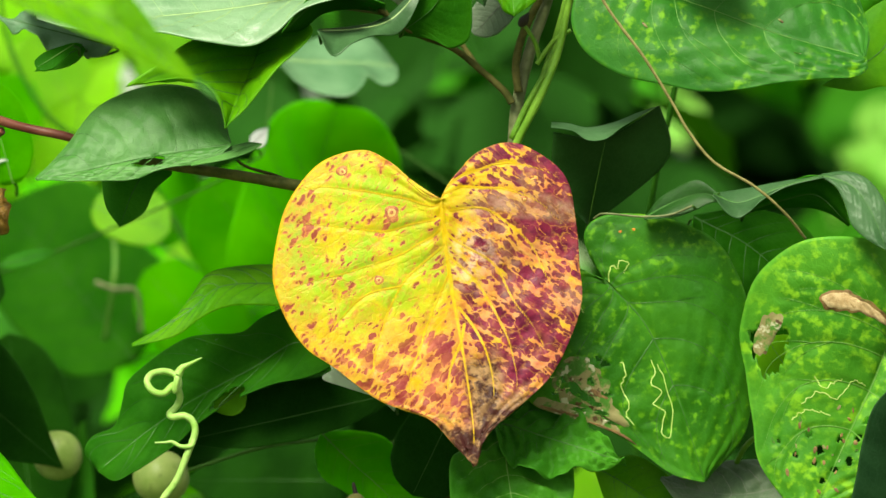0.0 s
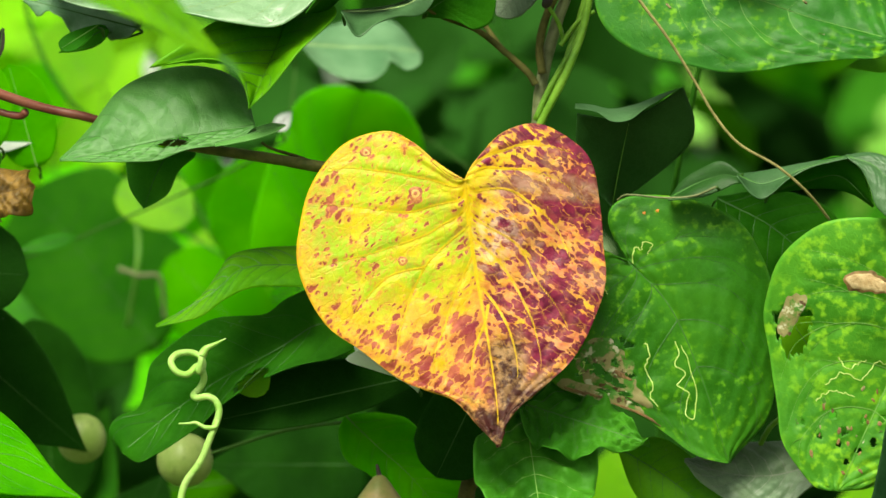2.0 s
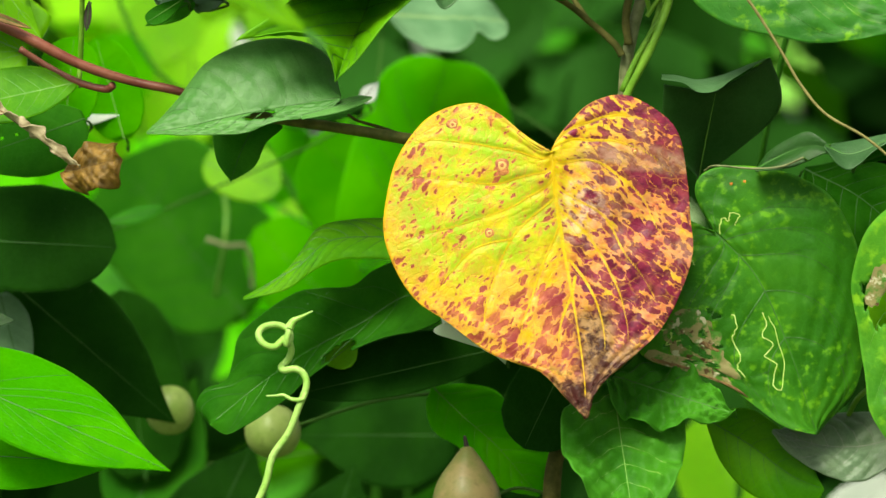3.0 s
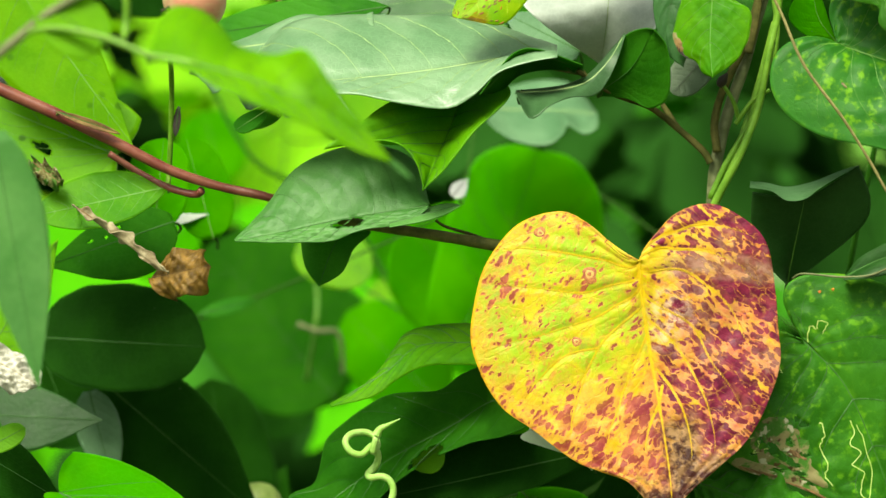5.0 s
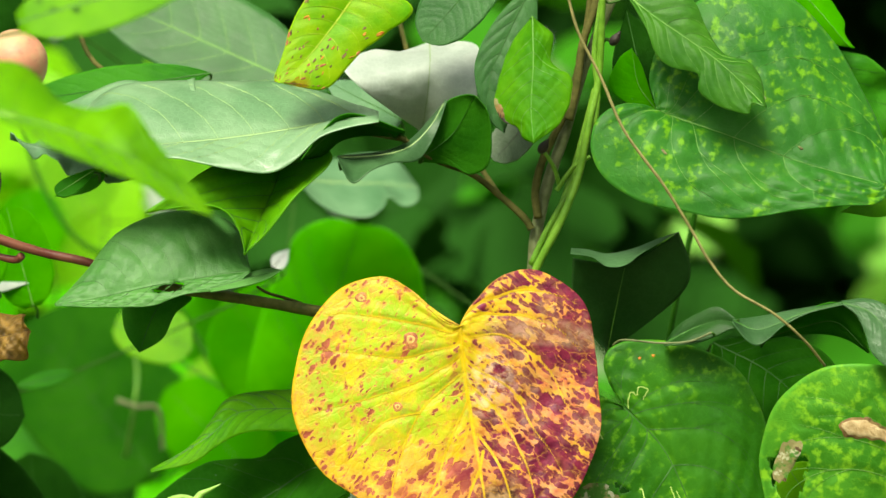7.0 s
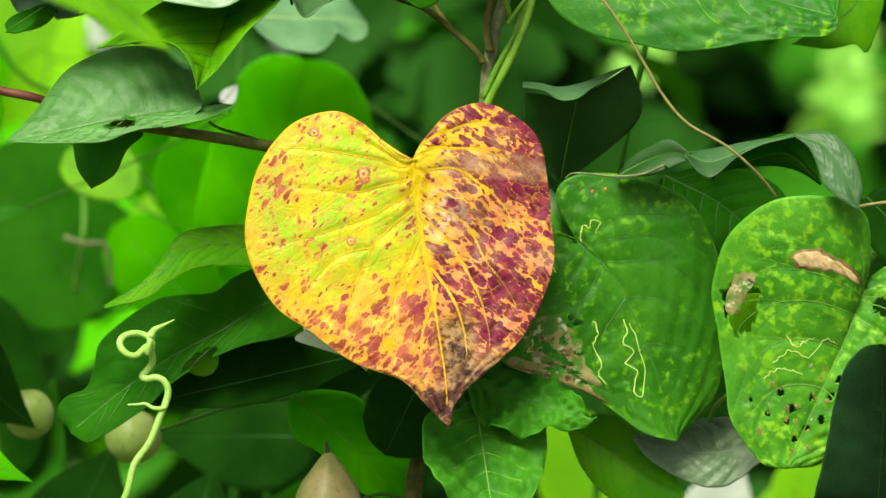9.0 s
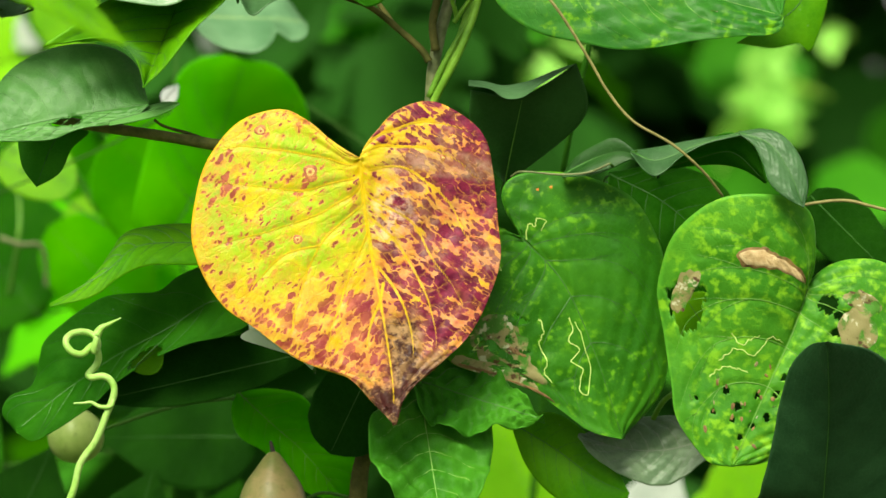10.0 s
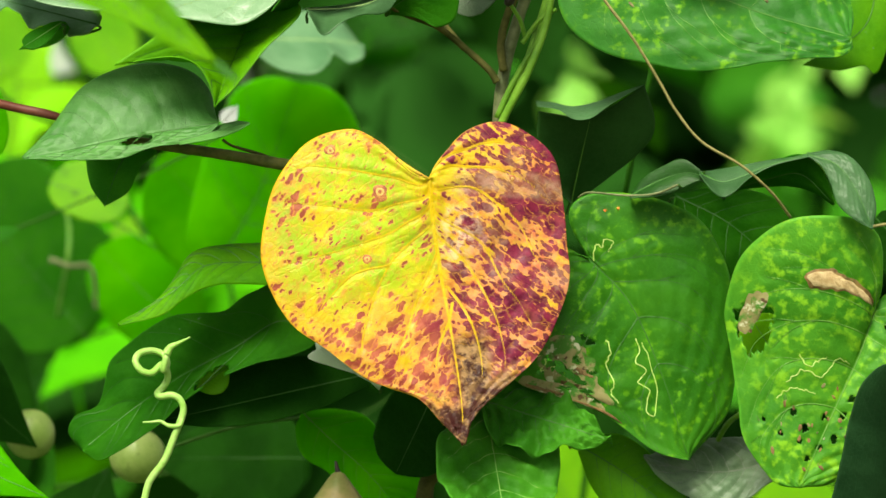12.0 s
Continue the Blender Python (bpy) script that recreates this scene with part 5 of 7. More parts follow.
for p, q, w, mat, lift in (((0.1599, 0.0100, 1.1718), (0.1411, 0.0100, 1.1830), .0022, M_DEAD, .0002), ((0.1512, 0.0100, 1.1783), (0.1346, 0.0100, 1.1832), .0031, M_DEAD, .0002),
                           ((0.1593, 0.0100, 1.1724), (0.1411, 0.0100, 1.1828), .0016, M_TAN, .0004), ((0.1508, 0.0100, 1.1785), (0.1354, 0.0100, 1.1830), .0024, M_TAN, .0004)):
    spot_on(c_leaf, c_thing, p, q, w, mat, "withered_patch", "tan dead patch with a brown rim", lift, 3)
spot_on(c_leaf, c_thing, (0.1116, 0.0100, 1.1637), (0.1218, 0.0100, 1.1748), .0030, M_EATEN, "withered_patch", "bleached lace of eaten skin", .0003, 5)
spot_on(c_leaf, c_thing, (0.1715, 0.0100, 1.1573), (0.1857, 0.0100, 1.1521), .0046, M_EATEN, "withered_patch", "bleached lace of eaten skin", .0003, 6)
spot_on(c_leaf, c_thing, (0.1736, 0.0100, 1.1664), (0.1878, 0.0100, 1.1633), .0030, M_LACE, "withered_patch", "bleached lace of eaten skin", .0003, 7)
rust_rng = random.Random(5)
for i in range(30):
    x, z = rust_rng.gauss(0, .0105), rust_rng.gauss(0, .0085)
    p = Vector((0.1352, 0.0100, 1.1291)) + Vector((x, 0, z))
    q = p + Vector((rust_rng.uniform(-.0016, .0016), 0, rust_rng.uniform(-.0016, .0016)))
    spot_on(c_leaf, c_thing, p, q, rust_rng.uniform(.0004, .0009), (M_DEAD, M_DEAD, M_EATEN)[i % 3], "rust_spot", "rusty brown spot", .0002, i)
for line in ([(0.1284, 0.0100, 1.1444), (0.1349, 0.0100, 1.1488), (0.1410, 0.0100, 1.1463), (0.1471, 0.0100, 1.1524), (0.1515, 0.0100, 1.1511)], [(0.1247, 0.0100, 1.1387), (0.1308, 0.0100, 1.1423), (0.1389, 0.0100, 1.1403)],
             [(0.1329, 0.0100, 1.1545), (0.1365, 0.0100, 1.1504), (0.1430, 0.0100, 1.1532)]):
    mine(c_leaf, c_thing, [c_leaf.find(q) for q in line], .00034)

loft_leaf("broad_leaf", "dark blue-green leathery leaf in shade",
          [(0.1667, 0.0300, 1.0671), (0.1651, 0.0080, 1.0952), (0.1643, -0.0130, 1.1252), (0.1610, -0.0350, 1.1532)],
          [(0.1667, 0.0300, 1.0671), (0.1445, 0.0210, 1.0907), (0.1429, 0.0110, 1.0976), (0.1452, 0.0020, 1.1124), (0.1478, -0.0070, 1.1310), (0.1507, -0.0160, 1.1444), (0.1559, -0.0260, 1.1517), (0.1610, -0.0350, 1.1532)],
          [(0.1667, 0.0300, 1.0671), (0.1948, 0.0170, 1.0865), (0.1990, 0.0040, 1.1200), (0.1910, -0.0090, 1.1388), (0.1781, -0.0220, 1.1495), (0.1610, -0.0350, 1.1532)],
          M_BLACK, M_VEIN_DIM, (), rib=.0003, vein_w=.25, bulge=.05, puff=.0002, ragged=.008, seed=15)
loft_leaf("dry_leaf", "dull grey-green drying leaf hanging below the vine",
          [(0.1324, 0.0550, 1.1152), (0.1143, 0.0520, 1.1103), (0.0972, 0.0480, 1.1107), (0.0798, 0.0450, 1.1157)],
          [(0.1334, 0.0650, 1.1219), (0.1172, 0.0600, 1.1223), (0.0978, 0.0550, 1.1213), (0.0801, 0.0500, 1.1154)],
          [(0.1313, 0.0450, 1.1085), (0.1249, 0.0440, 1.1055), (0.1130, 0.0430, 1.0978), (0.1011, 0.0420, 1.0992), (0.0867, 0.0410, 1.1071), (0.0794, 0.0400, 1.1161)],
          M_DRY, M_VEIN_GREY, PINNATE, rib=.0004, bulge=.08, puff=.0006, quilt=.0006, ragged=.01, seed=16)
for x, z in ((0.0642, 1.2061), (0.0691, 1.2070)):
    gall(b_leaf, b_thing, *b_leaf.find((x, 0, z)), .0007, M_RUST, "small orange spot", .0002)
make_leaf("crinkled_leaf", "crinkled deep green leaf with raised veins", (0.0212, 0.0340, 1.1346), (0.0292, -0.0050, 1.0775), 0.0228, 0.0219, M_CRINKLE, M_VEIN,
          face=(0.1, -1, 0.5), kind="ovate", veins=PINNATE, quilt=0.0024, wave=0.003, res=(48, 30), fold=0.15, seed=17)
make_leaf("crinkled_leaf", "crinkled green leaf under the turning leaf", (0.0219, 0.0300, 1.1369), (0.0651, 0.0120, 1.1237), 0.0128, 0.0136, M_CRINKLE, M_VEIN_DIM,
          face=(-0.1, -1, 0.8), kind="ovate", veins=PINNATE, quilt=0.0022, wave=0.003, res=(40, 24), seed=18)
make_leaf("shrub_leaf", "dark green leaf in the shade of the turning leaf", (0.0045, 0.0580, 1.1419), (-0.0113, 0.0500, 1.1095), 0.0176, 0.0149, M_DARK, M_VEIN_DIM,
          kind="round", fold=0.1, seed=19)
loft_leaf("shrub_leaf", "fresh green rounded leaf with pale rim",
          [(-0.0457, 0.0800, 1.1309), (-0.0331, 0.0800, 1.1190), (-0.0208, 0.0800, 1.1079), (-0.0058, 0.0800, 1.0899)],
          [(-0.0456, 0.0780, 1.1310), (-0.0479, 0.0780, 1.1241), (-0.0452, 0.0780, 1.1144), (-0.0372, 0.0780, 1.1093), (-0.0277, 0.0780, 1.1019), (-0.0195, 0.0780, 1.0929), (-0.0058, 0.0780, 1.0898)],
          [(-0.0458, 0.0850, 1.1307), (-0.0331, 0.0843, 1.1319), (-0.0207, 0.0836, 1.1284), (-0.0125, 0.0829, 1.1159), (-0.0043, 0.0821, 1.1093), (0.0007, 0.0814, 1.1028), (-0.0013, 0.0807, 1.0953), (-0.0058, 0.0800, 1.0899)],
          M_BRIGHT, M_VEIN, PINNATE, rib=.0003, vein_w=.35, bulge=.05, puff=.0004, ragged=.01, seed=20, res=(60, 44))
loft_leaf("shrub_leaf", "deep green leaf hanging low",
          [(0.0554, 0.0550, 1.1204), (0.0719, 0.0517, 1.1105), (0.0862, 0.0483, 1.0999), (0.0984, 0.0450, 1.0947)],
          [(0.0554, 0.0550, 1.1208), (0.0719, 0.0517, 1.1238), (0.0894, 0.0483, 1.1103), (0.0984, 0.0450, 1.0951)],
          [(0.0554, 0.0550, 1.1197), (0.0612, 0.0530, 1.1042), (0.0719, 0.0510, 1.0926), (0.0863, 0.0490, 1.0880), (0.0957, 0.0470, 1.0896), (0.0984, 0.0450, 1.0943)],
          M_FRESH, M_VEIN_DIM, PINNATE[1:6], rib=.0003, vein_w=.4, bulge=.05, puff=.0003, seed=21)
make_leaf("shrub_leaf", "lime green leaf lit from behind", (0.0981, 0.5000, 1.0367), (0.0697, 0.5000, 1.0983), 0.0245, 0.0217, M_LIME, None, kind="round", seed=22)
make_leaf("shrub_leaf", "pale lime leaf low in the shrub", (0.2232, 0.5500, 1.0172), (0.1897, 0.5500, 1.0764), 0.0279, 0.0251, M_LIME, None, kind="round", seed=23)
make_leaf("shrub_leaf", "whitish leaf underside low in the shrub", (0.1377, 0.5000, 1.0364), (0.1597, 0.5000, 1.0717), 0.0163, 0.0190, M_SILVER, M_VEIN_GREY, kind="ovate", seed=125)
make_leaf("shrub_leaf", "bright lime leaf low behind the holed leaf", (0.1804, 0.6000, 1.0156), (0.2152, 0.6000, 1.0700), 0.0200, 0.0200, M_LIME, None, kind="ovate", seed=126)

loft_leaf("shrub_leaf", "long dark green leaf with a waist and a rounded end",
          [(-0.0419, 0.0550, 1.1612), (-0.0539, 0.0517, 1.1657), (-0.0700, 0.0483, 1.1562), (-0.0900, 0.0450, 1.1457), (-0.1073, 0.0417, 1.1339), (-0.1178, 0.0383, 1.1255), (-0.1253, 0.0350, 1.1192)],
          [(-0.0421, 0.0650, 1.1609), (-0.0542, 0.0631, 1.1787), (-0.0612, 0.0612, 1.1774), (-0.0676, 0.0592, 1.1745), (-0.0743, 0.0573, 1.1694), (-0.0850, 0.0554, 1.1687), (-0.0957, 0.0535, 1.1667), (-0.1078, 0.0515, 1.1588), (-0.1157, 0.0496, 1.1517), (-0.1178, 0.0477, 1.1431), (-0.1204, 0.0458, 1.1351), (-0.1282, 0.0438, 1.1315), (-0.1308, 0.0419, 1.1254), (-0.1257, 0.0400, 1.1189)],
          [(-0.0416, 0.0450, 1.1615), (-0.0416, 0.0436, 1.1569), (-0.0510, 0.0423, 1.1529), (-0.0617, 0.0409, 1.1508), (-0.0737, 0.0395, 1.1461), (-0.0823, 0.0382, 1.1413), (-0.0896, 0.0368, 1.1361), (-0.0956, 0.0355, 1.1302), (-0.1028, 0.0341, 1.1250), (-0.1127, 0.0327, 1.1187), (-0.1193, 0.0314, 1.1159), (-0.1248, 0.0300, 1.1195)],
          M_DEEP, M_VEIN_DIM, PINNATE, rib=.0004, vein_w=.18, bulge=.06, puff=.0004, ragged=.008, seed=24, res=(90, 70), holes=(((-0.0844, 0.0450, 1.1419), 0.0012, 0.0008), ((-0.0817, 0.0450, 1.1436), 0.0024, 0.0018), ((-0.0790, 0.0450, 1.1454), 0.0028, 0.0024), ((-0.0763, 0.0450, 1.1467), 0.0024, 0.0026), ((-0.0739, 0.0450, 1.1486), 0.0016, 0.0014)))
make_leaf("shrub_leaf", "shaded dark green shrub leaf", (-0.0134, 0.0650, 1.1474), (-0.0973, 0.0600, 1.1288), 0.0094, 0.0130, M_DARK, M_VEIN_DIM, kind="elliptic", fold=0.1, seed=25)
loft_leaf("shrub_leaf", "silvery shrub leaf sliver, sky light put into its colour",
          [(-0.0172, 0.0300, 1.1425), (-0.0295, 0.0300, 1.1491), (-0.0397, 0.0300, 1.1562)],
          [(-0.0175, 0.0340, 1.1413), (-0.0301, 0.0340, 1.1526), (-0.0401, 0.0340, 1.1588), (-0.0405, 0.0340, 1.1553)],
          [(-0.0169, 0.0300, 1.1434), (-0.0250, 0.0300, 1.1466), (-0.0351, 0.0300, 1.1498), (-0.0437, 0.0300, 1.1531), (-0.0391, 0.0300, 1.1569)],
          M_MINT, None, bulge=.03, seed=26)
loft_leaf("shrub_leaf", "green leaf with a curling wavy edge",
          [(-0.0567, 0.0400, 1.1874), (-0.0800, 0.0310, 1.1864), (-0.0918, 0.0210, 1.1773), (-0.1111, 0.0120, 1.1653)],
          [(-0.0570, 0.0500, 1.1945), (-0.0733, 0.0440, 1.1940), (-0.0853, 0.0370, 1.1913), (-0.0910, 0.0310, 1.1836), (-0.0980, 0.0240, 1.1730), (-0.1115, 0.0180, 1.1651)],
          [(-0.0565, 0.0300, 1.1794), (-0.0757, 0.0250, 1.1796), (-0.0866, 0.0190, 1.1753), (-0.0958, 0.0130, 1.1688), (-0.1108, 0.0080, 1.1654)],
          M_FRESH, M_VEIN_DIM, PINNATE, rib=.0004, vein_w=.4, bulge=.12, puff=.0005, seed=27)
loft_leaf("vine_leaf", "grey-green arrow-shaped leaf resting on the red stem",
          [(-0.0754, 0.0040, 1.2372), (-0.0915, 0.0030, 1.2348), (-0.1096, 0.0020, 1.2317), (-0.1277, 0.0010, 1.2277), (-0.1443, 0.0000, 1.2247)],
          [(-0.0759, 0.0120, 1.2377), (-0.0771, 0.0147, 1.2430), (-0.0787, 0.0173, 1.2491), (-0.0833, 0.0200, 1.2548), (-0.0906, 0.0187, 1.2581), (-0.1007, 0.0173, 1.2591), (-0.1128, 0.0160, 1.2566), (-0.1247, 0.0120, 1.2498), (-0.1344, 0.0080, 1.2368), (-0.1448, 0.0040, 1.2249)],
          [(-0.0752, 0.0000, 1.2364), (-0.0842, -0.0008, 1.2307), (-0.0992, -0.0016, 1.2285), (-0.1092, -0.0024, 1.2247), (-0.1252, -0.0032, 1.2241), (-0.1439, -0.0040, 1.2245)],
          M_SOFT, M_VEIN_DIM, PINNATE[1:7], rib=.0003, vein_w=.25, bulge=.06, stalk=0, puff=.0003, quilt=.0003, seed=28, res=(70, 50), holes=(((-0.1040, 0.0000, 1.2309), .0042, .0014), ((-0.1011, 0.0000, 1.2317), .0026, .0016), ((-0.1080, 0.0000, 1.2299), .0022, .0009)))
loft_leaf("vine_leaf", "dark green leaf tip hanging under the stem",
          [(-0.1072, 0.0360, 1.2300), (-0.1125, 0.0320, 1.2207), (-0.1169, 0.0280, 1.2078)],
          [(-0.1072, 0.0360, 1.2300), (-0.1235, 0.0340, 1.2289), (-0.1237, 0.0320, 1.2238), (-0.1219, 0.0300, 1.2149), (-0.1169, 0.0280, 1.2078)],
          [(-0.1072, 0.0360, 1.2300), (-0.0983, 0.0344, 1.2279), (-0.1043, 0.0328, 1.2217), (-0.1077, 0.0312, 1.2141), (-0.1113, 0.0296, 1.2108), (-0.1169, 0.0280, 1.2078)],
          M_MID, M_VEIN_DIM, (), rib=.0003, bulge=.06, stalk=0, seed=29)

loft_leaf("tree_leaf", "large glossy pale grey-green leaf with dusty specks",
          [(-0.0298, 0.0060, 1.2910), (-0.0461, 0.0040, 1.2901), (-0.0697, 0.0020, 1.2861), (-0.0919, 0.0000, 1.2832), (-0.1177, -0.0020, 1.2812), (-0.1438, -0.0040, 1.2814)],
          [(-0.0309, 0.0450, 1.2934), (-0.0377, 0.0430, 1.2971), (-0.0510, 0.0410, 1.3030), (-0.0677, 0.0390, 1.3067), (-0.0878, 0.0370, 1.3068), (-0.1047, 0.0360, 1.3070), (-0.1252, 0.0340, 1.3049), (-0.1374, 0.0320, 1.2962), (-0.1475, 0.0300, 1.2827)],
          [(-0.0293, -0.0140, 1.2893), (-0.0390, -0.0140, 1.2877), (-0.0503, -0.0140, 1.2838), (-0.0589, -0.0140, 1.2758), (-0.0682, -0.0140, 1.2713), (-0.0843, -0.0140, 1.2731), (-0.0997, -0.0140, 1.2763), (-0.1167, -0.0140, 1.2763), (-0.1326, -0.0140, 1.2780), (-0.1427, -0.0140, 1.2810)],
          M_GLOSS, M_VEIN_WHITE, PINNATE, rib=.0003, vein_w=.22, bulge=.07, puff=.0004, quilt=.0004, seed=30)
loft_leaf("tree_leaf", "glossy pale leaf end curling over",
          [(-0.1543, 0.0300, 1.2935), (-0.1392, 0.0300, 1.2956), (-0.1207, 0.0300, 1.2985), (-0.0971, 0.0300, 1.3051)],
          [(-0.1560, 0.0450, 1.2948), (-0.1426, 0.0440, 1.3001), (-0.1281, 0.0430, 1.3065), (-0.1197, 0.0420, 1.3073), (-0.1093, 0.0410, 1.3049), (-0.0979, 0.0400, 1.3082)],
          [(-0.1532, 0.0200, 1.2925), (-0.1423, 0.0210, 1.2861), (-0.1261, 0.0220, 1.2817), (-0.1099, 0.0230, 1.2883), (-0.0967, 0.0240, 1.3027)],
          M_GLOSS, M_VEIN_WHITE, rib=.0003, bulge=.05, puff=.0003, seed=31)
loft_leaf("tree_leaf", "green drooping tree leaf with wavy edge",
          [(-0.0631, 0.0300, 1.2876), (-0.0664, 0.0160, 1.2707), (-0.0716, 0.0020, 1.2561), (-0.0765, -0.0120, 1.2425)],
          [(-0.0631, 0.0300, 1.2876), (-0.0891, 0.0000, 1.2740), (-0.1006, -0.0100, 1.2649), (-0.1120, -0.0140, 1.2568), (-0.1034, -0.0120, 1.2589), (-0.0916, -0.0120, 1.2604), (-0.0833, -0.0120, 1.2580), (-0.0784, -0.0120, 1.2509), (-0.0765, -0.0120, 1.2425)],
          [(-0.0631, 0.0300, 1.2876), (-0.0462, 0.0000, 1.2779), (-0.0588, -0.0100, 1.2632), (-0.0679, -0.0120, 1.2512), (-0.0765, -0.0120, 1.2425)],
          M_FRESH, M_VEIN_DIM, PINNATE, rib=.0004, vein_w=.4, bulge=.06, puff=.0006, seed=32)
loft_leaf("tree_leaf", "dark green cupped tree leaf",
          [(-0.0158, 0.0180, 1.2774), (-0.0036, 0.0150, 1.2865), (0.0043, 0.0120, 1.2999)],
          [(-0.0158, 0.0160, 1.2781), (-0.0097, 0.0145, 1.2886), (-0.0060, 0.0130, 1.2976), (0.0005, 0.0115, 1.3003), (0.0043, 0.0100, 1.2998)],
          [(-0.0159, 0.0200, 1.2767), (-0.0047, 0.0190, 1.2754), (0.0030, 0.0180, 1.2720), (0.0091, 0.0150, 1.2754), (0.0103, 0.0120, 1.2853), (0.0088, 0.0100, 1.2943), (0.0044, 0.0080, 1.2997)],
          M_DEEP, M_VEIN_DIM, rib=.0002, bulge=-.08, ragged=.008, seed=33)
loft_leaf("tree_leaf", "pale grey-green folded leaf end",
          [(-0.0441, -0.0020, 1.2771), (-0.0306, 0.0020, 1.2780), (-0.0196, 0.0060, 1.2810), (-0.0116, 0.0100, 1.2888), (-0.0060, 0.0140, 1.2985)],
          [(-0.0446, 0.0120, 1.2781), (-0.0370, 0.0140, 1.2791), (-0.0269, 0.0160, 1.2808), (-0.0189, 0.0180, 1.2847), (-0.0118, 0.0200, 1.2925), (-0.0061, 0.0220, 1.2993)],
          [(-0.0436, -0.0160, 1.2761), (-0.0385, -0.0140, 1.2678), (-0.0322, -0.0120, 1.2723), (-0.0245, -0.0030, 1.2756), (-0.0156, 0.0060, 1.2769), (-0.0096, 0.0090, 1.2863), (-0.0060, 0.0120, 1.2979)],
          M_SHEEN, M_VEIN_WHITE, rib=.0002, bulge=.05, seed=34)
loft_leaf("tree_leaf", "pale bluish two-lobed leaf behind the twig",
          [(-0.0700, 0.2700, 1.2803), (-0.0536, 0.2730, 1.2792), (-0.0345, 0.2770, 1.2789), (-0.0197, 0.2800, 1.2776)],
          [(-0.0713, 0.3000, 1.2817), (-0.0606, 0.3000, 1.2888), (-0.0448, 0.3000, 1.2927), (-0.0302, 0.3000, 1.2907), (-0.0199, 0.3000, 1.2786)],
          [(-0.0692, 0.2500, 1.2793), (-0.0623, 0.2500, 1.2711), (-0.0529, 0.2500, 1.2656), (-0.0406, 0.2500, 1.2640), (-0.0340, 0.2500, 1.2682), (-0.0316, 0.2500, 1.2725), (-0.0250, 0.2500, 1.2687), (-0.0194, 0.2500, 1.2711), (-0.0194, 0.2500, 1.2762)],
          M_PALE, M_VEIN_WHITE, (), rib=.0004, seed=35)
loft_leaf("tree_leaf", "silvery white leaf underside arching over",
          [(-0.0127, 0.0860, 1.3249), (-0.0122, 0.0540, 1.3145), (-0.0131, 0.0560, 1.3031), (-0.0153, 0.0720, 1.2902)],
          [(-0.0127, 0.0860, 1.3249), (-0.0241, 0.0760, 1.3206), (-0.0340, 0.0647, 1.3203), (-0.0440, 0.0525, 1.3139), (-0.0381, 0.0483, 1.3057), (-0.0269, 0.0578, 1.2975), (-0.0153, 0.0720, 1.2902)],
          [(-0.0127, 0.0860, 1.3249), (-0.0047, 0.0760, 1.3246), (0.0051, 0.0647, 1.3220), (0.0075, 0.0525, 1.3112), (0.0038, 0.0483, 1.3005), (-0.0061, 0.0578, 1.2938), (-0.0153, 0.0720, 1.2902)],
          M_SILVER, M_VEIN_WHITE, (), rib=.0004, bulge=-.04, quilt=.0003, seed=36)
make_leaf("tree_leaf", "small dull grey leaf by the twig", (0.0253, 0.0400, 1.2939), (0.0112, 0.0350, 1.2779), 0.0070, 0.0074, M_DRY, M_VEIN_GREY, kind="round", seed=37)
y_thing, y_leaf = loft_leaf("tree_leaf", "yellowing leaf with orange rust spots",
          [(-0.0345, 0.0000, 1.3404), (-0.0464, -0.0030, 1.3232), (-0.0572, -0.0070, 1.3096), (-0.0646, -0.0100, 1.3031)],
          [(-0.0345, 0.0000, 1.3404), (-0.0514, -0.0020, 1.3384), (-0.0606, -0.0040, 1.3242), (-0.0637, -0.0060, 1.3131), (-0.0666, -0.0080, 1.3046), (-0.0646, -0.0100, 1.3031)],
          [(-0.0345, 0.0000, 1.3404), (-0.0174, -0.0010, 1.3303), (-0.0274, -0.0030, 1.3210), (-0.0361, -0.0040, 1.3141), (-0.0429, -0.0060, 1.3060), (-0.0488, -0.0070, 1.3010), (-0.0561, -0.0090, 1.3015), (-0.0646, -0.0100, 1.3031)],
          M_YELLOW, M_VEIN_GOLD, PINNATE, rib=.0004, vein_w=.4, bulge=.06, puff=.0003, ragged=.015, seed=38)
spot_rng = random.Random(77)
for i in range(70):
    a = spot_rng.uniform(.40, .97)
    c = max(-.95, min(.95, spot_rng.choice((-1, 1)) * spot_rng.random() ** 0.6))
    w = spot_rng.uniform(.0002, .0007) * (1.5 if a > .85 or abs(c) > .8 else 1)
    da, dc = spot_rng.uniform(-.02, .02), spot_rng.uniform(-.05, .05)
    patch(y_leaf, y_thing, ((a - da, c - dc), (min(a + da, .98), c + dc)), w, (M_RUST, M_DEAD, M_DEAD, M_GALL)[i % 4], "rust_spot", "orange-brown rust spot", 0.0002, i)
make_leaf("tree_leaf", "bluish green leaf in the shade", (0.0111, 0.0300, 1.3498), (-0.0146, 0.0300, 1.3209), 0.0113, 0.0119, M_SLATE, M_VEIN_DIM, face=(0, -1, .6), kind="round", seed=39)
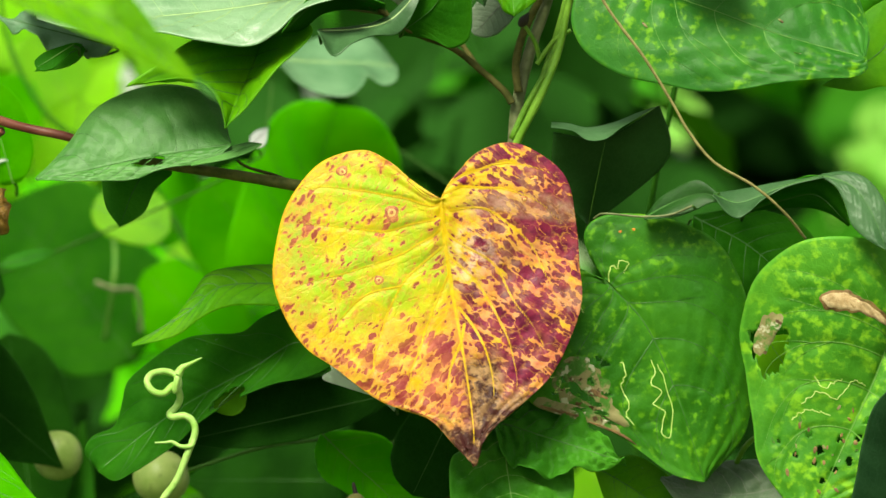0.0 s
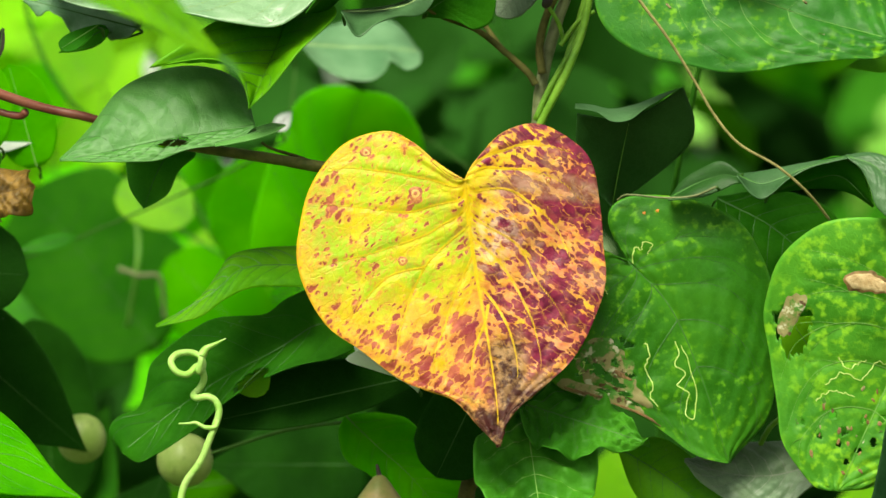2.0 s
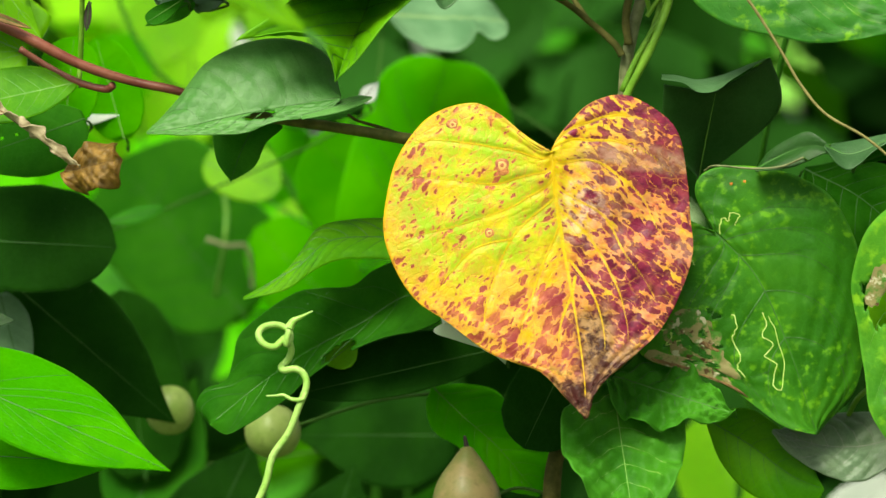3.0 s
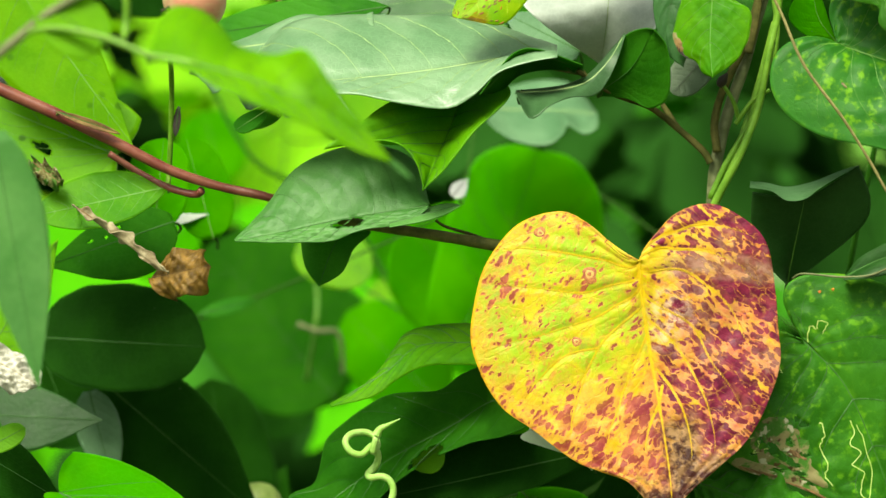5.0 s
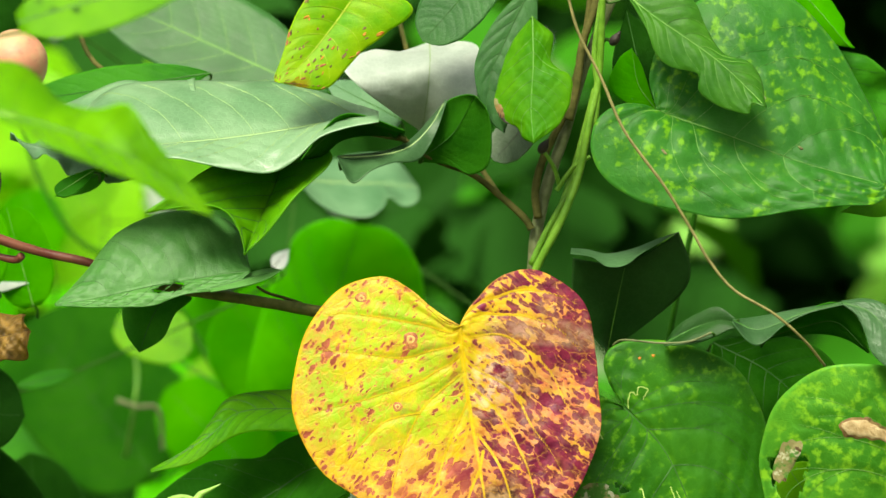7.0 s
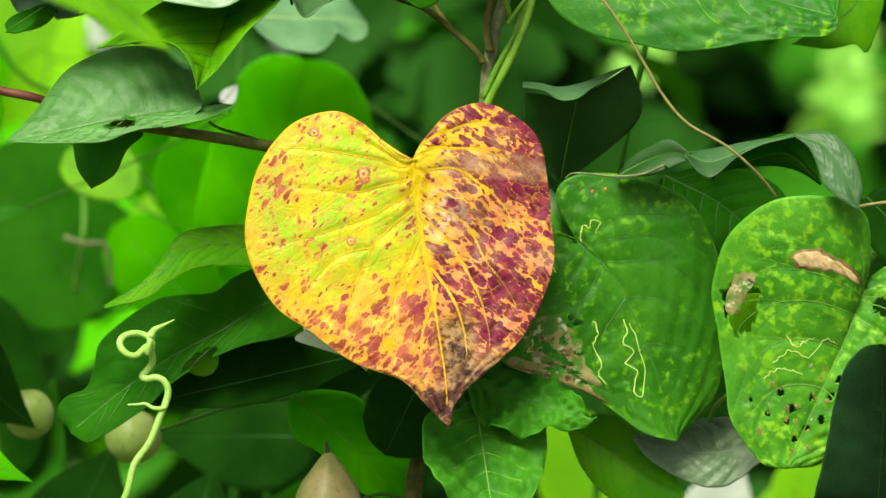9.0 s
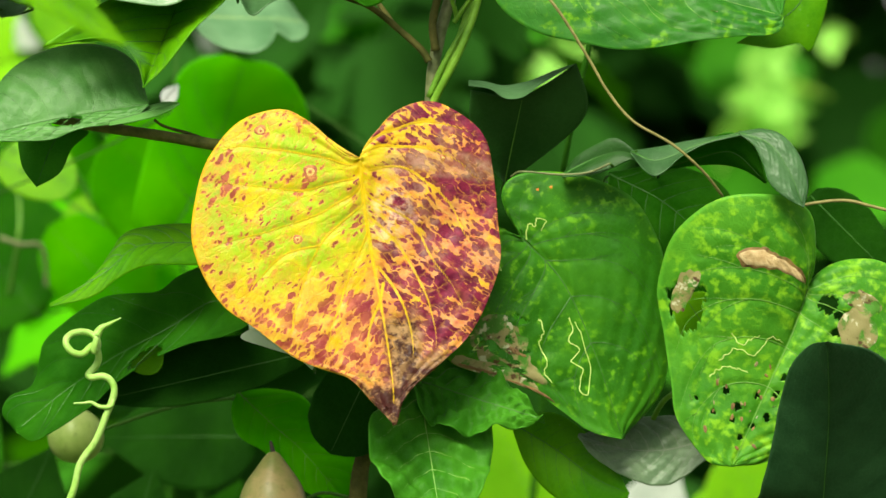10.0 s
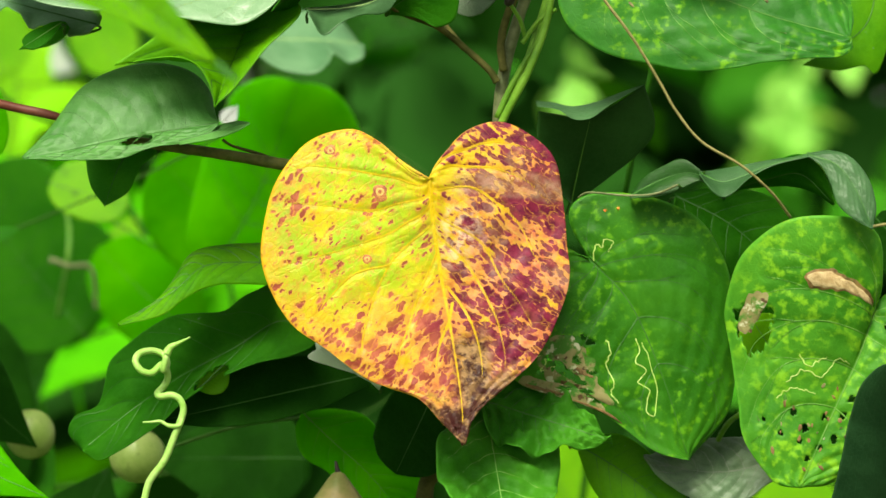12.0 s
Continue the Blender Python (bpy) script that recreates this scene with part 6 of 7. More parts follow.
t_thing, t_leaf = loft_leaf("tree_leaf", "bright green leaf with a nibbled edge and a browned patch",
          [(0.0248, 0.0040, 1.3278), (0.0251, 0.0007, 1.3114), (0.0243, -0.0027, 1.2951), (0.0251, -0.0060, 1.2822)],
          [(0.0249, 0.0100, 1.3282), (0.0188, 0.0080, 1.3208), (0.0140, 0.0060, 1.3097), (0.0115, 0.0040, 1.2975), (0.0144, 0.0020, 1.2906), (0.0194, 0.0000, 1.2881), (0.0215, -0.0020, 1.2840), (0.0251, -0.0040, 1.2823)],
          [(0.0248, 0.0080, 1.3281), (0.0301, 0.0066, 1.3239), (0.0324, 0.0051, 1.3206), (0.0314, 0.0037, 1.3128), (0.0344, 0.0022, 1.3091), (0.0380, 0.0008, 1.3070), (0.0388, -0.0007, 1.3017), (0.0375, -0.0021, 1.2948), (0.0331, -0.0036, 1.2879), (0.0251, -0.0050, 1.2822)],
          M_FRESH, M_VEIN, PINNATE[1:7], rib=.00035, vein_w=.45, bulge=.05, puff=.0003, quilt=.0002, ragged=.02, seed=40)
loft_leaf("tree_leaf", "bluish green leaf half in open shade",
          [(0.0266, 0.0200, 1.3433), (0.0164, 0.0173, 1.3227), (0.0096, 0.0147, 1.3042), (0.0148, 0.0120, 1.2867)],
          [(0.0266, 0.0200, 1.3433), (0.0124, 0.0184, 1.3289), (0.0047, 0.0168, 1.3135), (0.0053, 0.0152, 1.3012), (0.0096, 0.0136, 1.2912), (0.0148, 0.0120, 1.2867)],
          [(0.0266, 0.0200, 1.3433), (0.0266, 0.0180, 1.3228), (0.0215, 0.0160, 1.3044), (0.0149, 0.0140, 1.2868)],
          M_SLATE, M_VEIN_DIM, PINNATE[1:7], rib=.0003, vein_w=.45, bulge=.05, puff=.0003, ragged=.01, seed=188)
for p, q, w, mat in (((0.0060, 0.0000, 1.2959), (0.0148, 0.0000, 1.2913), .0022, M_DEAD), ((0.0088, 0.0000, 1.2933), (0.0168, 0.0000, 1.2889), .0014, M_SOOT), ((0.0073, 0.0000, 1.2990), (0.0112, 0.0000, 1.2949), .0018, M_EATEN)):
    patch(t_leaf, t_thing, (t_leaf.find(p), t_leaf.find(q)), w, mat, "withered_patch", "browned patch at the margin", .0003, int(w * 1e5))


v_thing, v_leaf = loft_leaf("vine_leaf", "large heart-shaped vine leaf mottled with yellow flecks",
          [(0.0701, 0.0220, 1.2950), (0.0957, 0.0187, 1.2863), (0.1218, 0.0153, 1.2765), (0.1510, 0.0120, 1.2683)],
          [(0.0701, 0.0220, 1.2950), (0.0676, 0.0273, 1.3092), (0.0761, 0.0327, 1.3281), (0.0967, 0.0347, 1.3417), (0.1173, 0.0356, 1.3383), (0.1337, 0.0347, 1.3232), (0.1461, 0.0320, 1.3011), (0.1518, 0.0280, 1.2869), (0.1534, 0.0200, 1.2763), (0.1510, 0.0120, 1.2683)],
          [(0.0701, 0.0220, 1.2950), (0.0596, 0.0187, 1.2981), (0.0493, 0.0153, 1.2930), (0.0458, 0.0120, 1.2815), (0.0512, 0.0107, 1.2701), (0.0629, 0.0093, 1.2624), (0.0789, 0.0080, 1.2587), (0.0970, 0.0073, 1.2559), (0.1171, 0.0067, 1.2588), (0.1351, 0.0060, 1.2608), (0.1463, 0.0080, 1.2613), (0.1516, 0.0100, 1.2642), (0.1510, 0.0120, 1.2683)],
          M_SPOT, M_VEIN, VINE_VEINS, res=(80, 64), rib=.00025, vein_w=.6, bulge=.05, puff=.0004, quilt=.0005, twigs=1, ragged=.006, seed=42)
loft_leaf("vine_leaf", "small lime green leaf between the vine stems",
          [(0.0706, 0.0340, 1.2961), (0.0638, 0.0320, 1.3054), (0.0612, 0.0300, 1.3186)],
          [(0.0706, 0.0340, 1.2961), (0.0587, 0.0330, 1.2993), (0.0531, 0.0320, 1.3058), (0.0565, 0.0310, 1.3146), (0.0612, 0.0300, 1.3186)],
          [(0.0706, 0.0340, 1.2961), (0.0679, 0.0327, 1.3034), (0.0648, 0.0313, 1.3126), (0.0612, 0.0300, 1.3186)],
          M_BRIGHT, M_VEIN, rib=.0003, bulge=.04, seed=181)
loft_leaf("vine_leaf", "bright green leaf edge behind the mottled leaf",
          [(0.1067, 0.0600, 1.3513), (0.1251, 0.0550, 1.3404), (0.1423, 0.0500, 1.3202)],
          [(0.1067, 0.0600, 1.3513), (0.1274, 0.0575, 1.3469), (0.1397, 0.0550, 1.3321), (0.1405, 0.0525, 1.3256), (0.1438, 0.0500, 1.3202)],
          [(0.1067, 0.0600, 1.3513), (0.1211, 0.0567, 1.3343), (0.1354, 0.0533, 1.3226), (0.1438, 0.0500, 1.3202)],
          M_BRIGHT, M_VEIN, rib=.0003, bulge=.05, ragged=.01, seed=182)
loft_leaf("vine_leaf", "green leaf below the rim of the mottled leaf",
          [(0.1683, 0.0600, 1.2952), (0.1623, 0.0550, 1.2741), (0.1388, 0.0500, 1.2599)],
          [(0.1683, 0.0600, 1.2952), (0.1532, 0.0567, 1.2846), (0.1506, 0.0533, 1.2678), (0.1388, 0.0500, 1.2599)],
          [(0.1683, 0.0600, 1.2952), (0.1735, 0.0583, 1.2805), (0.1719, 0.0567, 1.2689), (0.1671, 0.0550, 1.2570), (0.1621, 0.0533, 1.2599), (0.1525, 0.0517, 1.2580), (0.1388, 0.0500, 1.2599)],
          M_FRESH, M_VEIN_DIM, (), rib=.0003, bulge=.05, ragged=.01, seed=183)
for i, (a, b) in enumerate(((.45, -.3), (.62, -.1), (.30, .5), (.75, .3))):
    patch(v_leaf, v_thing, ((a - .012, b), (a + .012, b + .01)), .0006, M_EATEN, "scar", "small tan scar", 0.0003, i)
make_leaf("vine_leaf", "bright green vine leaf with wavy rim", (0.1346, 0.0600, 1.3185), (0.1613, 0.0600, 1.2604), 0.0178, 0.0157, M_MID, M_VEIN_DIM, kind="ovate", veins=PINNATE, wave=0.003, seed=43)
loft_leaf("tree_leaf", "green leaf with a torn wavy margin and pale veins",
          [(0.0584, 0.0120, 1.3365), (0.0687, 0.0096, 1.3283), (0.0793, 0.0072, 1.3208), (0.0912, 0.0048, 1.3119), (0.1017, 0.0024, 1.3018), (0.1075, 0.0000, 1.2953)],
          [(0.0583, 0.0100, 1.3364), (0.0627, 0.0089, 1.3289), (0.0660, 0.0078, 1.3228), (0.0686, 0.0067, 1.3154), (0.0739, 0.0056, 1.3100), (0.0836, 0.0045, 1.3075), (0.0839, 0.0035, 1.3018), (0.0897, 0.0024, 1.2965), (0.0963, 0.0013, 1.2940), (0.1015, 0.0002, 1.2929), (0.1024, -0.0009, 1.2969), (0.1073, -0.0020, 1.2952)],
          [(0.0586, 0.0160, 1.3369), (0.0703, 0.0143, 1.3388), (0.0823, 0.0126, 1.3346), (0.0869, 0.0109, 1.3251), (0.0928, 0.0091, 1.3156), (0.1020, 0.0074, 1.3121), (0.1065, 0.0057, 1.3054), (0.1078, 0.0040, 1.2955)],
          M_WAVY, M_VEIN, PINNATE, rib=.00035, vein_w=.35, bulge=.06, puff=.0005, ragged=.008, seed=44, res=(60, 44))
make_leaf("vine_leaf", "dark lobe of a shaded leaf", (0.0676, 0.0340, 1.2960), (0.0596, 0.0400, 1.3335), 0.0102, 0.0143, M_DARK, M_VEIN_DIM, kind="ovate", seed=45)

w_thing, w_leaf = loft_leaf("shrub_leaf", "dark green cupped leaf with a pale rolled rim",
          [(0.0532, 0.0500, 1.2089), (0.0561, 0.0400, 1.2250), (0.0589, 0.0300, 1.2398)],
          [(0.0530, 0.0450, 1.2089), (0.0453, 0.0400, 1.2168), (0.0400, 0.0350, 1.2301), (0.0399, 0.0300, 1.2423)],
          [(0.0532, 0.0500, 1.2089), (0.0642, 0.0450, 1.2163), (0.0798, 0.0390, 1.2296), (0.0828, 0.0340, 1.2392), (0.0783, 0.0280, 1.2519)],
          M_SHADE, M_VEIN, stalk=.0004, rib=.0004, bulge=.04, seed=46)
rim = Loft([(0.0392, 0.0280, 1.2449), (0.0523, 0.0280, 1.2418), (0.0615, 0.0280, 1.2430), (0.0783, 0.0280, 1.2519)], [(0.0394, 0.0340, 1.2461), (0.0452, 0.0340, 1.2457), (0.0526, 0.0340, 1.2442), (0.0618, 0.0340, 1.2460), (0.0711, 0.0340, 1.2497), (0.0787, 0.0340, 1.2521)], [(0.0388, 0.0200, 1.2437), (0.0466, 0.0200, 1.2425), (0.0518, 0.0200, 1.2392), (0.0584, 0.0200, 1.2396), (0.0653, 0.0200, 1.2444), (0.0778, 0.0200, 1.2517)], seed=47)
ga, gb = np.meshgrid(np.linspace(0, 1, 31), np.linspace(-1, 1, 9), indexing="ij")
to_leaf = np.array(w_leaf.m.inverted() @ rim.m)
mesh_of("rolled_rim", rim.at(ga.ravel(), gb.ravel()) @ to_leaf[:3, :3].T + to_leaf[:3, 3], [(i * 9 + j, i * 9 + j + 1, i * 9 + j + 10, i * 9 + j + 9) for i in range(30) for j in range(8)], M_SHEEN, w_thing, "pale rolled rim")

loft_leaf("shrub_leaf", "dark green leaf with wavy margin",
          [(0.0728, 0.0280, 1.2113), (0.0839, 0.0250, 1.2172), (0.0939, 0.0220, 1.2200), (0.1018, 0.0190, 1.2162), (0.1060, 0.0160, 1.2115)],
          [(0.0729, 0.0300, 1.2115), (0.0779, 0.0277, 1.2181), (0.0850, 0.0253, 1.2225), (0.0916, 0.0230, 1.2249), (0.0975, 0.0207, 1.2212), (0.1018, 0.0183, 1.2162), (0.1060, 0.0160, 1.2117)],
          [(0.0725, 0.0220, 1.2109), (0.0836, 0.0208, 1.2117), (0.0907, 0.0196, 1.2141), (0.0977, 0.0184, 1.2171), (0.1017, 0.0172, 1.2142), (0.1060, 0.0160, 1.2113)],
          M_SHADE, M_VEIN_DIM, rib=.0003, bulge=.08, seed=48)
stem("leaf_stalk", "thin silvery leaf stalk behind the turning leaf", [(0.0545, 0.0300, 1.2110), (0.0584, 0.0270, 1.2128), (0.0715, 0.0240, 1.2117), (0.0816, 0.0210, 1.2123), (0.0895, 0.0180, 1.2155)], .00035, .00045, M_GREY_STEM)
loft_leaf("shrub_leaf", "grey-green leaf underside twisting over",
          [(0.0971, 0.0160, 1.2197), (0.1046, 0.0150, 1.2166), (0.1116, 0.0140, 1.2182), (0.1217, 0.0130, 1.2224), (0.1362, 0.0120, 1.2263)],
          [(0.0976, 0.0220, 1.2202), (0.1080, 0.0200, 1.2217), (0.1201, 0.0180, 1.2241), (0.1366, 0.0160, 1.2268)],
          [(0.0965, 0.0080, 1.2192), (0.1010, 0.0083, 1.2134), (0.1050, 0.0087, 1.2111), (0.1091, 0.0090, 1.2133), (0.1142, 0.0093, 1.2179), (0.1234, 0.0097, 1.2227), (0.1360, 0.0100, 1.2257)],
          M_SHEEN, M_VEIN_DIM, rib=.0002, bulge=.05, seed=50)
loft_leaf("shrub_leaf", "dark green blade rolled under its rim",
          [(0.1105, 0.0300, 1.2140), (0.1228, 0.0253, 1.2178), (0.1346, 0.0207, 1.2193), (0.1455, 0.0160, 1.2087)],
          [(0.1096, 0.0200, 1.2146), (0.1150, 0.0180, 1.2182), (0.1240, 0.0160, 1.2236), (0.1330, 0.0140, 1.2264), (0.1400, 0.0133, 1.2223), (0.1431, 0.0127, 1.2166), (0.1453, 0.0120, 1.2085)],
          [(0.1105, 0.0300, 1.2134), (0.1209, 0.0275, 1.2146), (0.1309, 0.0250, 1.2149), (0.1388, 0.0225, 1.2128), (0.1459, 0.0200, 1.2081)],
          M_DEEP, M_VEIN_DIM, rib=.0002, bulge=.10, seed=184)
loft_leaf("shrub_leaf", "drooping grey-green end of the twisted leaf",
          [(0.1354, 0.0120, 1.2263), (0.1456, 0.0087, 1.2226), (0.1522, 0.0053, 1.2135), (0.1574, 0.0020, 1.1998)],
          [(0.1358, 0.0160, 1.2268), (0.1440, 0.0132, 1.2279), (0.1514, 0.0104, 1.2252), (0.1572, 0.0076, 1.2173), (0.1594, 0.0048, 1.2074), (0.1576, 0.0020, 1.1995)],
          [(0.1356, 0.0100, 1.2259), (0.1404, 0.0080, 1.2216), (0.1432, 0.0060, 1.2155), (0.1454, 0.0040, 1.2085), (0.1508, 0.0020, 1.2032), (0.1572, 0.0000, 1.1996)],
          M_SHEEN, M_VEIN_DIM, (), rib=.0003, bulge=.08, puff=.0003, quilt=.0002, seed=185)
make_leaf("shrub_leaf", "dark leaf behind the red thread stem", (0.1673, 0.0600, 1.2037), (0.2030, 0.0600, 1.1678), 0.0125, 0.0125, M_DARK, M_VEIN_DIM, seed=51)

# ---- blurred leaves behind ----
loft_leaf("shrub_leaf", "bright translucent green leaf behind the turning leaf",
          [(-0.0832, 0.3400, 1.1803), (-0.0631, 0.3350, 1.2151), (-0.0460, 0.3300, 1.2631)],
          [(-0.0832, 0.3400, 1.1803), (-0.0955, 0.3383, 1.1928), (-0.0880, 0.3367, 1.2276), (-0.0779, 0.3350, 1.2524), (-0.0704, 0.3333, 1.2617), (-0.0580, 0.3317, 1.2657), (-0.0460, 0.3300, 1.2631)],
          [(-0.0832, 0.3400, 1.1803), (-0.0458, 0.3383, 1.1803), (-0.0196, 0.3367, 1.2027), (-0.0179, 0.3350, 1.2350), (-0.0233, 0.3333, 1.2511), (-0.0332, 0.3317, 1.2607), (-0.0460, 0.3300, 1.2631)],
          M_BRIGHT, M_VEIN_DIM, PINNATE[2:6], rib=.0006, vein_w=.5, bulge=.05, seed=60)
make_leaf("shrub_leaf", "bright green rounded shrub leaf", (-0.0687, 0.4200, 1.1846), (-0.1092, 0.4000, 1.2312), 0.0283, 0.0309, M_BRIGHT, None, kind="round", seed=61)
make_leaf("shrub_leaf", "glowing lime green leaf end", (-0.1568, 0.3700, 1.2192), (-0.1221, 0.3700, 1.2084), 0.0152, 0.0116, M_LIME, None, kind="round", seed=62)
make_leaf("shrub_leaf", "broad green leaf in soft light", (-0.1448, 0.4600, 1.1470), (-0.2060, 0.4600, 1.2215), 0.0346, 0.0399, M_DEEP, M_VEIN_DIM, face=(0, -1, .3), kind="oblong", veins=PINNATE, ragged=.04, seed=63)
make_leaf("shrub_leaf", "soft green leaf behind the shrub", (-0.0958, 0.4400, 1.1476), (-0.1393, 0.4400, 1.1897), 0.0211, 0.0237, M_BRIGHT, None, kind="round", seed=64)
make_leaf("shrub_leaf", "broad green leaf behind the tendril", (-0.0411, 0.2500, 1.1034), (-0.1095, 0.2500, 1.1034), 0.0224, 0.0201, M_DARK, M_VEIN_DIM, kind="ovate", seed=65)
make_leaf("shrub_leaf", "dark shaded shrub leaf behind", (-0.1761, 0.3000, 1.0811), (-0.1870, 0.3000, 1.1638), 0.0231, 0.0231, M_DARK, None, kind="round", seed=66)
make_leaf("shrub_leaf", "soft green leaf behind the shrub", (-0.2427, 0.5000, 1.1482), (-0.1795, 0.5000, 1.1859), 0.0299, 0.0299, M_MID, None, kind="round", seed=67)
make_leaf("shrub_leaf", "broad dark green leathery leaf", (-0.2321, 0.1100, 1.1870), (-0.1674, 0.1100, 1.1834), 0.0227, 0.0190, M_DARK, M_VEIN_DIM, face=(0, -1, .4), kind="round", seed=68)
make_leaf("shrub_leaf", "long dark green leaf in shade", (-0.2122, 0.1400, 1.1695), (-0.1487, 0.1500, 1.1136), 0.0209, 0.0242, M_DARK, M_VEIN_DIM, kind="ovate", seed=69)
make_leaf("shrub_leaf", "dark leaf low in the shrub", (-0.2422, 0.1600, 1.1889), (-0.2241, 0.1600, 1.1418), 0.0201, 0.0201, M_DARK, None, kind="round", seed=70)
make_leaf("shrub_leaf", "dull grey-green leathery leaf", (-0.2592, 0.0900, 1.1585), (-0.2041, 0.0900, 1.1561), 0.0128, 0.0141, M_SHADE, None, face=(0, -1, .3), kind="ovate", seed=71)
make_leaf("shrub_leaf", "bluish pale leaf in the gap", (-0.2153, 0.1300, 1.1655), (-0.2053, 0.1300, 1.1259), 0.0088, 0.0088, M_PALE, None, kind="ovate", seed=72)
make_leaf("tree_leaf", "large bluish leaf with pale midrib", (-0.0525, 0.1300, 1.3067), (-0.1547, 0.1600, 1.3538), 0.0172, 0.0231, M_SLATE, M_VEIN, face=(0, -1, .5), kind="elliptic", veins=PINNATE, seed=73, rib=0.0006)
make_leaf("tree_leaf", "dark green leaf behind the pale one", (-0.0937, 0.0600, 1.3113), (-0.1686, 0.0700, 1.3006), 0.0079, 0.0084, M_MID, M_VEIN_DIM, kind="elliptic", seed=74)
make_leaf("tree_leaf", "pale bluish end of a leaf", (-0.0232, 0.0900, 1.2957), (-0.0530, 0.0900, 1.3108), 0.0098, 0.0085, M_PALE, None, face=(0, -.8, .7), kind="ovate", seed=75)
make_leaf("shrub_leaf", "shaded dark leaf high in the shrub", (-0.1935, 0.2000, 1.3644), (-0.2121, 0.2000, 1.3160), 0.0275, 0.0275, M_DARK, None, kind="round", seed=76)

# ---- left side ----
make_leaf("vine_leaf", "long lime green vine leaf", (-0.2382, 0.0550, 1.3280), (-0.1880, 0.0550, 1.2592), 0.0129, 0.0239, M_NEAR, M_VEIN, face=(.2, -1, .2), kind="ovate", veins=PINNATE, fold=-0.1, seed=80, rib=.0005)
make_leaf("vine_leaf", "lime green leaf with pale veins and insect holes", (-0.1957, 0.0650, 1.2564), (-0.2557, 0.0700, 1.2803), 0.0188, 0.0198, M_NEAR, M_VEIN, face=(0, -1, .4), kind="heart", lobe=.05, veins=PALMATE, seed=81,
          holes=((.42, -.45, .06, .10),), res=(40, 30))
make_leaf("vine_leaf", "oval green leaf with a white scarred rim", (-0.1716, 0.0280, 1.2442), (-0.2207, 0.0180, 1.2331), 0.0102, 0.0106, M_FRESH, M_VEIN, face=(.1, -1, .6), kind="elliptic", veins=PINNATE, fold=.1, seed=82)
make_leaf("vine_leaf", "dark green leaf with insect holes", (-0.1735, 0.0600, 1.2316), (-0.2206, 0.0500, 1.2148), 0.0156, 0.0104, M_DEEP, M_VEIN_DIM, kind="ovate", seed=83, holes=((.4, .5, .02, .06), (.5, .3, .02, .04), (.62, .4, .015, .06)), res=(44, 34))
make_leaf("shrub_leaf", "small round green shrub leaf", (-0.1841, 0.0850, 1.2290), (-0.1804, 0.0850, 1.2632), 0.0127, 0.0119, M_BRIGHT, None, kind="round", seed=84)
make_leaf("shrub_leaf", "rounded green leaf behind the red stem", (-0.1655, 0.1200, 1.2251), (-0.1764, 0.1200, 1.2644), 0.0122, 0.0122, M_BRIGHT, None, kind="round", seed=85)
make_leaf("tree_leaf", "small green leaflet on the twig", (-0.1302, 0.0300, 1.2734), (-0.1474, 0.0250, 1.2641), 0.0041, 0.0037, M_MID, None, kind="ovate", seed=86)
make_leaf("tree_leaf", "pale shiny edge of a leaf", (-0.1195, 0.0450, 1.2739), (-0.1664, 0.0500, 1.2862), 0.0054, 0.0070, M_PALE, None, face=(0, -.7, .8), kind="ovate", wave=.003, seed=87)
make_leaf("dead_leaf", "crumpled rusty brown dead leaf", (-0.1758, 0.0120, 1.2112), (-0.1536, 0.0000, 1.2158), 0.0085, 0.0089, M_AMBER, M_DEAD, face=(0, -1, .3), kind="oblong", wave=.0036, waves=1.6, fold=.5, cup=-.8, quilt=.0007, seed=88, res=(44, 34))
make_leaf("dead_leaf", "twisted papery tan leaf strip", (-0.2044, 0.0120, 1.2376), (-0.1689, 0.0060, 1.2129), 0.0020, 0.0024, M_WITHER, M_DEAD, kind="elliptic", wave=.0018, waves=4, twist=3.4, fold=.8, seed=89, res=(50, 10))
make_leaf("dead_leaf", "white and brown shrivelled leaf remnant", (-0.2200, 0.0200, 1.2530), (-0.2085, 0.0150, 1.2447), 0.0028, 0.0037, M_EATEN, M_DEAD, kind="round", wave=.004, waves=3, quilt=.002, seed=90)
make_leaf("vine_leaf", "pale translucent leaf with a white scar", (-0.2359, -0.0300, 1.1721), (-0.2031, -0.0300, 1.2255), 0.0118, 0.0129, M_LIME, M_VEIN, face=(.2, -1, .4), kind="ovate", veins=PINNATE, seed=91)
make_leaf("dead_leaf", "curled whitish withered leaf", (-0.2302, -0.0400, 1.1873), (-0.2077, -0.0450, 1.1748), 0.0066, 0.0066, M_BLEACH, M_WITHER, kind="oblong", wave=.003, waves=2, fold=.3, cup=-.6, quilt=.002, seed=92, res=(36, 28))
make_leaf("vine_leaf", "soft grey-green hanging leaf", (-0.2023, -0.1700, 1.2596), (-0.1861, -0.1800, 1.1785), 0.0109, 0.0102, M_SOFT, None, face=(.4, -1, .3), kind="ovate", seed=93)
make_leaf("vine_leaf", "bright lime leaf low by the stem", (-0.2042, -0.0200, 1.1360), (-0.1332, -0.0300, 1.1065), 0.0188, 0.0122, M_BRIGHT, M_VEIN_DIM, face=(0, -1, .7), kind=("heart", "ovate"), lobe=.06, veins=PALMATE[2:], rib=.0003, fold=-.1, seed=94)
make_leaf("vine_leaf", "lime green leaf under another one", (-0.2155, 0.0000, 1.1111), (-0.1515, -0.0100, 1.1081), 0.0104, 0.0112, M_BRIGHT, M_VEIN_DIM, face=(0, -1, .6), kind="ovate", seed=95)
